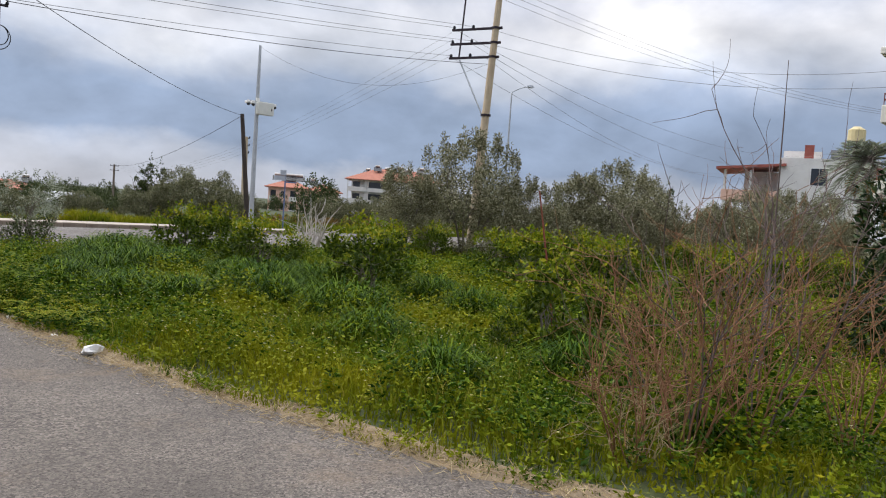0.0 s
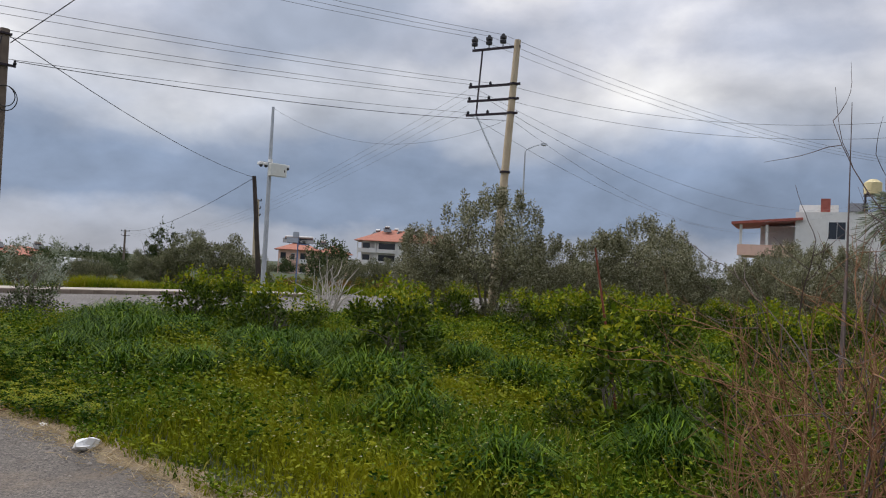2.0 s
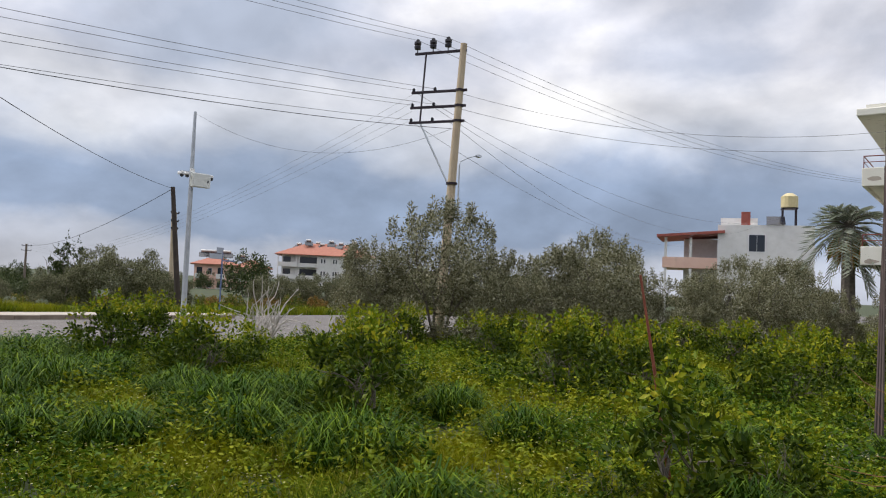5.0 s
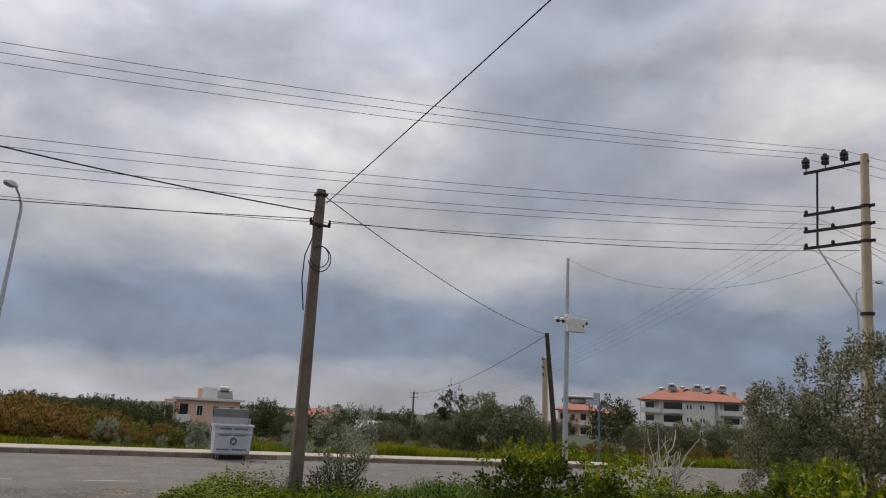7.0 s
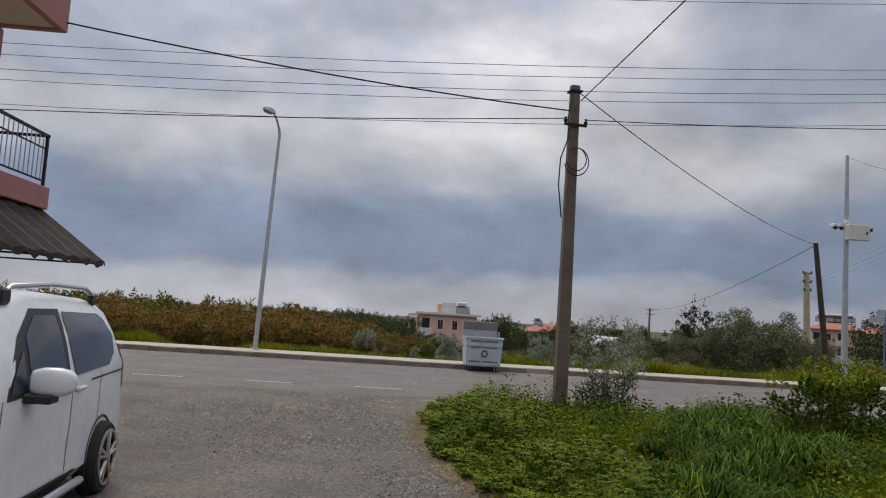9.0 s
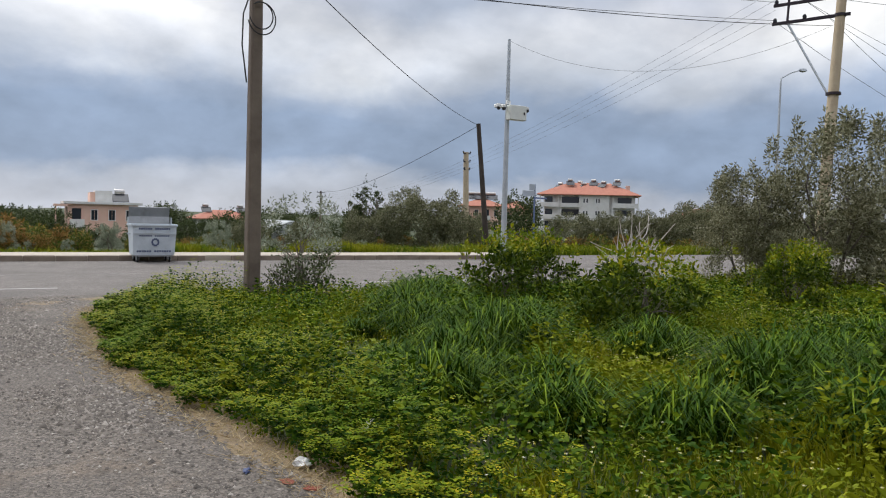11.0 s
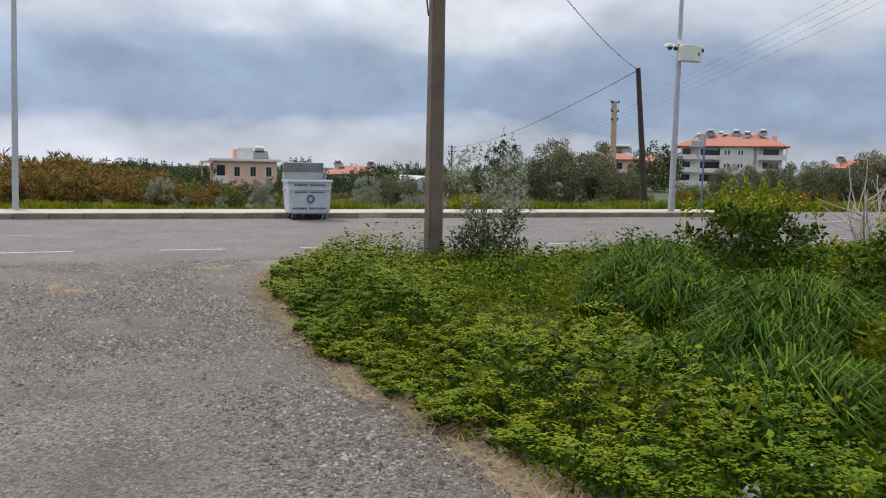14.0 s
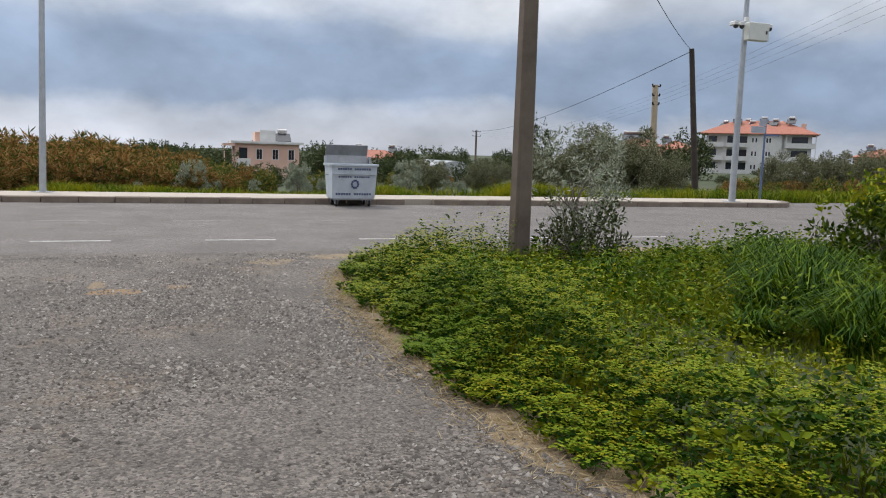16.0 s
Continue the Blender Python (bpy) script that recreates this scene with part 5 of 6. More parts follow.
def block(name, at, rz, w, d, storeys, wall, roof, label, cols, bal=True, tanks=5, sh=3.0):
    h = thing(name, at, rz, label, "house", "far houses")
    H = storeys * sh + 0.4
    part("wall", Bld().box(0, 0, -4, w, d, H), wall, h)
    if roof:
        part("roof", hip_roof(0, 0, w, d, H + 0.15, d * 0.22, 0.9), M["rooftile"], h, "red tiled hip roof")
    else:
        part("roof", Bld().box(-0.5, -0.5, H, w + 0.5, d + 0.5, H + 0.3), M["white"], h)
    step = w / cols
    for s in range(storeys):
        z = s * sh + 0.4
        for c in range(cols):
            x = c * step + step * 0.28
            if bal and c in (0, cols // 2 if roof else 0):
                b = part("balcony", Bld().box(c * step + 0.2, -1.5, z - 0.1, (c + 1) * step - 0.2, 0, z + 0.1).box(c * step + 0.2, -1.5, z + 0.1, (c + 1) * step - 0.2, -1.38, z + 0.95), M["white"], h)
                # thin dark glass sheet on the wall draws the shade behind the balcony
                part("balcony_shade_panel", Bld().box(c * step + 0.5, -0.03, z + 0.1, (c + 1) * step - 0.5, -0.005, z + 2.3), M["glass"], b)
            else:
                opening(h, x, x + step * 0.42, z + 0.8, z + 2.2, 0, M["whiteframe"], M["glass"])
    for i in range(tanks):
        solar_tank(h, (w * (0.2 + 0.6 * i / max(1, tanks - 1)), d * 0.5, H + (d * 0.17 if roof else 0.2)))
    return h


big_house()
white_house()


def apartments():
    """White block: balconies and loggias, a plain bay with paired windows, balconies again."""
    h = thing("far_apartments", (108.5, 156, -4.5), -40.6, "white apartment block with a red tiled roof and rooftop tanks", "house", "far houses")
    sh, H = 2.95, 12.2
    part("wall", Bld().box(0.9, 1.2, -4, 22.4, 13, H), M["white"], h)
    part("wall", Bld().box(9.6, 0.0, -4, 16.4, 1.2, H), M["white"], h, "plain white bay")
    part("roof", hip_roof(0, 0, 23.0, 13, H + 0.15, 3.1, 0.8), M["rooftile"], h, "red tiled hip roof")
    for s in range(4):
        z = s * sh + 0.6
        for x0, x1 in ((0.0, 4.6), (5.0, 9.6), (17.2, 23.2)):
            b = part("balcony", Bld().box(x0, -0.3, z - 0.15, x1, 1.2, z + 0.02), M["white"], h)
            part("parapet", Bld().box(x0, -0.3, z + 0.02, x1, -0.2, z + (0.95 if x0 != 5.0 else 0.8)), M["white"], b)
            # no hollow here: a dark panel on the wall gives the loggia its shade
            part("loggia_shade_panel", Bld().box(x0 + (1.2 if x0 != 5.0 else 0.2), 1.16, z + 0.05, x1 - (1.6 if x0 != 5.0 else 0.2), 1.19, z + 2.3), M["glass"], b, "flat dark panel standing for the shade inside the loggia")
            for x in (x0, x1 - 0.2):
                part("column", Bld().box(x, -0.28, z + 0.02, x + 0.2, -0.22, z + sh - 0.15), M["white"], b)
        for x in (10.3, 11.0, 13.2, 13.8):
            opening(h, x, x + 0.5, z + 0.9, z + 2.0, 0, M["whiteframe"], M["glass"], 0)
    for i in range(8):
        solar_tank(h, (4.5 + 1.9 * i + 0.5 * (i % 3), 6.5 - 1.2 * (i % 2), H + 1.5 + 0.9 * ((i * 5) % 3) / 2), (i * 37) % 60 - 30)
    part("chimney", Bld().box(20.2, 4, H, 21.2, 5, H + 2.6), M["pink"], h)


apartments()
block("far_apartments", (83.2, 150, -5.0), -31, 8.6, 9, 3, M["pink"], True, "salmon apartment house with a red tiled roof and tanks", 4, tanks=6, sh=2.9)
block("far_apartments", (91.0, 146.5, -5.3), -31, 7.0, 8, 3, M["pink"], True, "pale salmon house with a red tiled roof", 3, tanks=1, sh=2.85)


def pink_house():
    h = block("pink_house", (4.2, 112, -6.95), 0, 8.2, 8, 3, M["pink"], False, "salmon house with a flat roof and rooftop tank", 4, tanks=0, sh=2.85)
    part("stair_tower", Bld().box(2.6, 1.0, 9.0, 4.2, 5, 10.5), M["pink"], h)
    part("stair_tower", Bld().box(3.2, 0.8, 9.0, 5.2, 4, 10.7), M["white"], h)
    solar_tank(h, (6.2, 2.2, 9.2))
    part("awning_slab", Bld().box(-1.45, -0.6, 8.6, 0, 5, 8.9), M["pink"], h)
    part("column", Bld().box(-1.4, -0.5, -2, -1.25, -0.35, 8.6), M["pink"], h)


pink_house()
block("far_house", (30, 165, -6.5), 0, 12, 8, 2, M["white"], True, "distant white house with a red roof", 3, tanks=2)
block("far_house", (148, 150, -3), -40, 14, 9, 2, M["pink"], True, "distant salmon house with a red roof", 3, tanks=1)

# ---- trees and shrubs ----


def clump_leaves(rng, clumps, n, outward=0.7, up=0.3):
    """Leaf base points and directions through a set of round clumps (x, y, z, r)."""
    C = np.array(clumps)
    w = C[:, 3] ** 2
    k = rng.choice(len(C), n, p=w / w.sum())
    d = unit(rng.normal(size=(n, 3)))
    r = C[k, 3] * rng.random(n) ** 0.45
    P = C[k, :3] + d * r[:, None]
    D = d * outward + rng.normal(size=(n, 3)) * 0.55 + np.array([0, 0, up])
    return P, D


def branchy(b, rng, start, d, length, r, depth, tips, split=3, spread=0.55, up=0.15):
    """A limb with its branches, as tapering tubes."""
    pts, p, d = [Vector(start)], Vector(start), Vector(d).normalized()
    k = 4
    for i in range(k):
        d = (d + Vector(rng.normal(size=3)) * 0.12 + Vector((0, 0, up * 0.25))).normalized()
        p = p + d * length / k
        pts.append(p.copy())
    b.tube(pts, [r * (1 - 0.55 * i / k) for i in range(k + 1)], 5 if depth > 0 else 4, False)
    if depth == 0:
        tips.append(pts[-1])
        return
    for i in range(split):
        q = pts[2 + i % 3]
        nd = (d + Vector(rng.normal(size=3)) * spread + Vector((0, 0, up))).normalized()
        branchy(b, rng, q, nd, length * rng.uniform(0.55, 0.8), r * 0.5, depth - 1, tips, split, spread, up)
    tips.append(pts[-1])


def tree(name, seed, height, width, trunk_h, n, leaf, mat, label, category="tree", base_low=0.25, sprigs=14, bark="bark", stems=3, nclump=44, sprig_r=0.05, topmat=None, clump_r=(0.09, 0.18), plume=4):
    """A tree: stems and limbs, and a crown of single leaves in uneven clumps with gaps."""
    rng = np.random.default_rng(seed)
    t = thing(name, (0, 0, 0), 0, label, category)
    b, tips = Bld(), []
    for s in range(stems):
        a = 2 * math.pi * s / stems + rng.uniform(0, 1)
        branchy(b, rng, (0.08 * math.cos(a), 0.08 * math.sin(a), -0.05), (0.25 * math.cos(a), 0.25 * math.sin(a), 1), height * 0.45, 0.020 * height ** 0.8, 2, tips)
    part("trunk", b, M[bark], t)
    clumps = []
    for _ in range(nclump):
        a, rr = rng.uniform(0, 2 * np.pi), width * 0.5 * math.sqrt(rng.random())
        env = math.sqrt(max(0.05, 1 - (rr / (width * 0.52)) ** 2))
        z0, z1 = trunk_h + height * base_low * (1 - env), trunk_h + (height - trunk_h) * (0.35 + 0.6 * env)
        z = rng.uniform(z0, z1)
        clumps.append((rr * math.cos(a), rr * math.sin(a), z, rng.uniform(*clump_r) * width))
    shoots = [] if topmat else clumps
    for _ in range(sprigs):
        a, rr = rng.uniform(0, 2 * np.pi), width * 0.45 * math.sqrt(rng.random())
        env = math.sqrt(max(0.05, 1 - (rr / (width * 0.52)) ** 2))
        z = trunk_h + (height - trunk_h) * (0.5 + 0.5 * env)
        for q in range(plume):
            shoots.append((rr * math.cos(a) * 1.02, rr * math.sin(a) * 1.02, z + (0.24 if topmat else 0.13) * q * height / 3, sprig_r * width * (1 - q * 0.64 / plume)))
    P, D = clump_leaves(rng, clumps, n)
    L = rng.uniform(0.7, 1.3, n) * leaf[0]
    W = rng.uniform(0.7, 1.2, n) * leaf[1]
    P[:, 2] = np.maximum(P[:, 2], 0.05)
    link_mesh("crown", leaf_mesh("crown", P, D, L, W, rng), M[mat], t)
    if topmat:
        P, D = clump_leaves(rng, shoots, n // 4)
        m = len(P)
        link_mesh("young_leaves", leaf_mesh("young_leaves", P, D, rng.uniform(0.6, 1.1, m) * leaf[0], rng.uniform(0.6, 1.1, m) * leaf[1], rng), M[topmat], t)
    return t


def put(src, x, y, s=1.0, rz=0.0, sz=None, z=None):
    g = float(ground_z(x, y)) if z is None else z
    m = pose(x, y, g, 0, 0, rz) @ Matrix.Diagonal((s, s, sz or s, 1))
    return copy_thing(src, m)


def place_first(src, x, y, s=1.0, rz=0.0, sz=None):
    src.matrix_world = pose(x, y, float(ground_z(x, y)), 0, 0, rz) @ Matrix.Diagonal((s, s, sz or s, 1))


R = random.Random(7)
OL = "grey-green olive tree with a loose feathery crown"
olives = [tree("olive_tree", 11, 3.7, 3.0, 0.1, 22000, (0.105, 0.038), "olive", OL, sprigs=18, nclump=64, clump_r=(0.07, 0.15), sprig_r=0.055, plume=4),
          tree("olive_tree", 12, 3.4, 3.3, 0.1, 22000, (0.105, 0.038), "olive", OL, sprigs=18, nclump=64, clump_r=(0.07, 0.15), sprig_r=0.055, plume=4),
          tree("olive_tree", 13, 3.1, 2.8, 0.05, 22000, (0.105, 0.038), "olive", OL, sprigs=18, nclump=64, clump_r=(0.07, 0.15), sprig_r=0.055, plume=4)]
# row on the near side of the road
spots = [(14.8, 19.3, 0.72, 0), (16.6, 18.3, 1.1, 1), (18.4, 17.6, 0.98, 0), (20.6, 16.9, 0.9, 2), (22.6, 16.6, 0.9, 1), (24.8, 15.9, 0.88, 0), (26.8, 15.0, 0.82, 2), (28.6, 14.2, 0.78, 1), (30.6, 13.4, 0.76, 0), (27.0, 18.8, 0.85, 1), (32.5, 12.4, 0.72, 2), (25.5, 11.8, 0.72, 1), (28.0, 10.6, 0.72, 0), (26.6, 8.4, 0.75, 2), (33.0, 17.0, 0.85, 0), (37.0, 15.0, 0.85, 1), (24.6, 6.6, 0.7, 1), (23.5, 13.4, 0.7, 2)]
used = set()
for x, y, s, k in spots:
    if k not in used:
        used.add(k)
        place_first(olives[k], x, y, s, R.uniform(0, 360))
    else:
        put(olives[k], x, y, s, R.uniform(0, 360))
# beyond the road
dark = tree("olive_tree", 21, 4.2, 4.8, 0.0, 26000, (0.14, 0.05), "darkolive", "dense dark olive tree beyond the pavement", sprigs=0, nclump=110, clump_r=(0.05, 0.11))
place_first(dark, 18.8, 43.8, 0.92, 20)
for x, y, s in ((16.2, 45.0, 0.66), (12.6, 45.0, 0.5), (21.8, 44.4, 0.66), (9.3, 44.0, 0.45), (25.4, 39.0, 0.62), (28.0, 38.6, 0.66), (31.0, 38.6, 0.7), (34.2, 38.2, 0.86), (36.9, 39.4, 0.84), (40, 42, 0.9), (45, 44, 1.0), (50, 40, 1.0), (38.8, 37.0, 0.72), (43, 36.5, 0.76), (56, 44, 1.1), (47, 37, 0.85), (53, 36, 0.9), (60, 38, 1.0)):
    put(dark, x, y, s, R.uniform(0, 360))
silver = [tree("olive_shrub", 25 + i, 3.3, 3.2, 0.0, 9000, (0.16, 0.05), "silver", "low silvery olive shrub beyond the pavement", "shrub", sprigs=16, nclump=34, clump_r=(0.06, 0.14), plume=4) for i in range(3)]
place_first(silver[0], -1.0, 35.4, 0.3, 0)
place_first(silver[1], 2.2, 35.0, 0.3, 70)
place_first(silver[2], 5.8, 35.2, 0.34, 200)
for x, y, s, k in ((-0.2, 36.2, 0.42, 0), (1.0, 37.4, 0.46, 1), (2.4, 36.4, 0.48, 2), (5.2, 36.6, 0.42, 1), (6.4, 38.0, 0.42, 0), (7.6, 36.4, 0.42, 2), (8.8, 38.4, 0.46, 1), (10.2, 36.9, 0.42, 2), (-2.6, 35.2, 0.30, 2), (4.0, 39.8, 0.48, 0), (0.2, 40.5, 0.46, 1), (13.4, 39.6, 0.46, 1), (22.5, 38.0, 0.45, 2), (-1.6, 37.0, 0.36, 1), (3.4, 37.4, 0.55, 0), (11.6, 38.2, 0.46, 2), (24.5, 37.6, 0.45, 1), (7.4, 40.2, 0.42, 1), (9.8, 41.0, 0.44, 0)):
    put(silver[k], x, y, s * (1.2 if x > 6 else 1.05), R.uniform(0, 360))

# young olive bush at the foot of the concrete pole
bush = tree("olive_bush", 31, 1.75, 1.6, 0.35, 2600, (0.07, 0.022), "silver", "young olive bush with thin grey leaves beside the pole", "shrub", sprigs=14, stems=5, nclump=30, clump_r=(0.05, 0.12))
place_first(bush, 3.95, 19.8, 0.95, 40)
low = tree("low_bush", 32, 0.95, 1.05, 0.0, 2200, (0.06, 0.026), "darkleaf", "dark low bush at the foot of the pole", "shrub", sprigs=2, stems=5)
place_first(low, 3.8, 19.35, 1.05, 0)

# citrus saplings in the field
CL = "young citrus bush with yellow-green leaves in the grass"
citrus = [tree("citrus_bush", 41, 1.15, 1.35, 0.15, 1900, (0.095, 0.048), "citrus", CL, "shrub", 0.1, 26, stems=5, nclump=26, sprig_r=0.05, topmat="citrustop", clump_r=(0.07, 0.15)),
          tree("citrus_bush", 42, 1.0, 1.6, 0.12, 2100, (0.095, 0.048), "citrus", CL, "shrub", 0.1, 30, stems=6, nclump=28, sprig_r=0.045, topmat="citrustop", clump_r=(0.06, 0.14)),
          tree("citrus_bush", 43, 0.9, 1.1, 0.1, 900, (0.09, 0.046), "citrus", CL, "shrub", 0.1, 16, stems=4, nclump=15, sprig_r=0.06, topmat="citrustop", clump_r=(0.07, 0.15))]
used = set()
for x, y, s, k in ((6.45, 17.3, 0.95, 0), (6.95, 14.7, 1.0, 1), (8.0, 15.0, 0.8, 2), (6.55, 10.3, 1.05, 0), (10.6, 10.1, 1.1, 1), (10.9, 8.7, 0.95, 0), (6.15, 6.05, 1.35, 2), (6.9, 5.5, 0.9, 2), (5.45, 6.2, 0.6, 2),
                   (11.9, 18.5, 0.7, 2), (14.3, 17.4, 0.9, 0), (13.2, 17.9, 0.75, 2), (7.75, 17.9, 1.0, 0), (8.5, 7.2, 0.85, 2), (14.4, 10.8, 1.0, 1), (17.4, 16.0, 0.9, 1), (16.2, 13.2, 1.0, 0), (18.4, 10.2, 1.0, 1),
                   (12.8, 7.4, 0.95, 1), (15.6, 7.6, 0.9, 0), (20.5, 12.6, 0.9, 1), (21.5, 9.6, 0.95, 1), (17.8, 7.0, 0.9, 0), (11.2, 15.4, 0.9, 0), (14.0, 14.4, 0.95, 1)):
    if k not in used:
        used.add(k)
        place_first(citrus[k], x, y, s, R.uniform(0, 360))
    else:
        put(citrus[k], x, y, s, R.uniform(0, 360))
st = part("garden_stake", Bld().tube([(0, 0, 0), (-0.10, 0.13, 1.0), (-0.20, 0.25, 1.88)], [0.018, 0.015, 0.010], 6), M["stake"])
st.matrix_world = pose(6.45, 6.25, 0)
tagged(st, "thin rusty red stake beside a citrus bush", "stake")


def twig_shrub(name, at, seed, n, height, spread, mat, label, r=0.008, depth=2):
    rng = np.random.default_rng(seed)
    t = thing(name, at, 0, label, "shrub")
    for g in range(4):
        b, tips = Bld(), []
        for i in range(n // 4):
            a = rng.uniform(0, 2 * np.pi)
            q = spread * rng.uniform(0.2, 1.0)
            branchy(b, rng, (0.12 * math.cos(a), 0.12 * math.sin(a), 0), (q * math.cos(a), q * math.sin(a), 1), height * rng.uniform(0.4, 0.75), r, depth, tips, 3, 0.8, 0.1)
        part("branchwork", b, M[mat], t)
    return t


def bare_tree(name, at, seed, height, label, stems=4, spread=0.28, r=0.022, mat="greytwig", kink=0.20, category="tree"):
    """A young bare tree: kinked stems, each forking into short upright shoots."""
    rng = np.random.default_rng(seed)
    t = thing(name, at, 0, label, category)
    for g in range(stems):
        b = Bld()

        def limb(p, d, length, r, depth):
            pts = [Vector(p)]
            d = Vector(d).normalized()
            for i in range(6):
                d = (d + Vector(rng.normal(size=3)) * kink + Vector((0, 0, 0.07))).normalized()
                pts.append(pts[-1] + d * length / 6)
            b.tube(pts, [r * (1 - 0.6 * i / 6) for i in range(7)], 5 if depth > 1 else 4, False)
            if depth:
                for i in range(4):
                    limb(pts[min(6, 3 + i)], d + Vector(rng.normal(size=3)) * 0.65, length * rng.uniform(0.35, 0.6), r * 0.55, depth - 1)
        a = 6.283 * g / stems + rng.uniform(0, 1)
        q = spread * rng.uniform(0.5, 1.3)
        limb((0.06 * math.cos(a), 0.06 * math.sin(a), -0.05), (q * math.cos(a), q * math.sin(a), 1), height * rng.uniform(0.55, 0.8), r, 2)
        part("stem", b, M[mat], t)
    return t


DRY = "leafless reddish-brown dry shrub in the grass"
bare_tree("bare_tree", (3.85, 3.0, 0), 53, 1.95, "bare grey-brown young tree with forked shoots", 5, 0.26, 0.009, kink=0.13)
bare_tree("bare_tree", (4.5, 2.8, 0), 57, 2.45, "bare grey-brown young tree with forked shoots", 5, 0.26, 0.010, kink=0.13)
bare_tree("dry_shrub", (3.75, 2.95, 0), 51, 1.75, DRY, 18, 0.36, 0.0075, "twig", 0.14, "shrub")
bare_tree("dry_shrub", (3.35, 3.1, 0), 54, 1.35, DRY, 14, 0.5, 0.006, "twig", 0.16, "shrub")
bare_tree("dry_shrub", (4.3, 2.8, 0), 55, 1.7, DRY, 16, 0.42, 0.007, "twig", 0.15, "shrub")
bare_tree("dry_shrub", (5.0, 2.35, 0), 58, 1.5, DRY, 12, 0.42, 0.007, "twig", 0.15, "shrub")
bare_tree("dry_shrub", (3.5, 3.2, 0), 52, 0.7, "low tangle of dry straw-coloured stalks", 12, 1.2, 0.005, "straw", 0.25, "shrub")
_b = Bld()
for k in range(3):
    _b.tube([(0.06 * k, 0.05 * k, 0), (0.08 * k + 0.02, 0.04 * k, 1.6), (0.10 * k - 0.03, 0.03 * k, 4.2 - 0.75 * k)], [0.020, 0.015, 0.005], 5, False)
_sh = part("bare_shoot", _b, M["greytwig"])
_sh.matrix_world = pose(10.8, 5.6, 0)
tagged(_sh, "thin bare upright saplings standing in the field", "shrub")
twig_shrub("bare_fig_shrub", (11.1, 19.1, 0), 56, 20, 1.6, 0.7, "figbark", "leafless pale grey fig shrub with forked branches", 0.028, 1)
lq = tree("loquat_tree", 61, 3.2, 3.4, 0.25, 17000, (0.15, 0.05), "loquat", "dark green loquat tree with long glossy leaves", base_low=0.1, sprigs=4, stems=2)
place_first(lq, 9.7, 2.2, 0.95, 30)


def palm(at, h):
    t = thing("palm_tree", at, 0, "shaggy palm tree beside the old house", "palm tree")
    part("trunk", Bld().tube([(0, 0, 0), (0.1, 0, h * 0.5), (0.05, 0, h)], [0.3, 0.24, 0.2], 9), M["bark"], t)
    rng = np.random.default_rng(5)
    P, D, L, W = [], [], [], []
    stems = Bld()
    for i in range(46):
        a, e = rng.uniform(0, 6.28), rng.uniform(-1.1, 1.2)
        d = np.array([math.cos(a) * math.cos(e), math.sin(a) * math.cos(e), math.sin(e)])
        pts = [Vector((0.05, 0, h)) + Vector(d) * 1.55 * u - Vector((0, 0, 1)) * 0.9 * u * u for u in (0, 0.33, 0.66, 1)]
        stems.tube(pts, [0.03, 0.02, 0.015, 0.008], 4, False)
        side = np.cross(d, [0, 0, 1.0])
        for u in np.linspace(0.15, 1, 16):
            p = np.array(Vector((0.05, 0, h)) + Vector(d) * 1.55 * u - Vector((0, 0, 1)) * 0.9 * u * u)
            for s in (-1, 1):
                P.append(p)
                D.append(side * s + d * 0.6 + np.array([0, 0, -0.3]))
                L.append(0.5)
                W.append(0.05)
    part("frond_stems", stems, M["bark"], t)
    link_mesh("crown", leaf_mesh("crown", np.array(P), np.array(D), np.array(L), np.array(W), rng), M["silver"], t)
    skirt = np.array(D)
    skirt[:, 2] -= 1.6
    low_p = np.array([0.05, 0, h - 0.25]) + (np.array(P) - np.array([0.05, 0, h])) * 0.32
    link_mesh("dead_fronds", leaf_mesh("dead_fronds", low_p, skirt, np.array(L) * 1.5, np.array(W) * 1.6, rng), M["rust"], t, "hanging brown dead fronds")


palm((30.2, 10.9, 0), 4.5)

# withered plantation beyond the pavement
pl = [tree("withered_plant", 71, 2.6, 2.6, 0.1, 2600, (0.42, 0.09), "rust", "withered brown banana plants overgrown with vine", "plant", 0.2, 9, stems=5, nclump=34),
      tree("withered_plant", 72, 2.4, 2.8, 0.1, 2600, (0.22, 0.13), "hedge", "green and rust vine-covered hedge plants", "plant", 0.2, 5, stems=4)]
k = 0
for row, (y, s) in enumerate(((36.0, 0.72), (38.0, 0.88), (41.0, 1.04), (45, 1.2))):
    x = -34.0
    while x < 0.7 - 0.4 * row:
        kind = pl[0] if (x > -11 and k % 6) or (k * 7 + row) % 5 < (4 if row < 2 else 3) else pl[1]
        ss = s * R.uniform(0.85, 1.12) * float(np.clip(1.0 - (x + 4.5) * 0.09, 0.55, 1.0))
        if k < 2:
            place_first(pl[k], x, y, ss, R.uniform(0, 360))
        else:
            put(kind, x, y + R.uniform(-0.6, 0.6), ss, R.uniform(0, 360))
        k += 1
        x += R.uniform(1.1, 1.6)
for x, y, ss, k in ((-2.2, 37.0, 0.58, 0), (-1.4, 38.4, 0.62, 1), (-0.7, 37.4, 0.52, 0), (0.1, 39.0, 0.56, 1), (0.8, 40.4, 0.58, 0), (-1.8, 40.2, 0.74, 0), (1.5, 39.6, 0.5, 1), (-3.2, 38.6, 0.74, 0), (-0.4, 41.5, 0.66, 1)):
    put(pl[k], x, y, ss, R.uniform(0, 360))
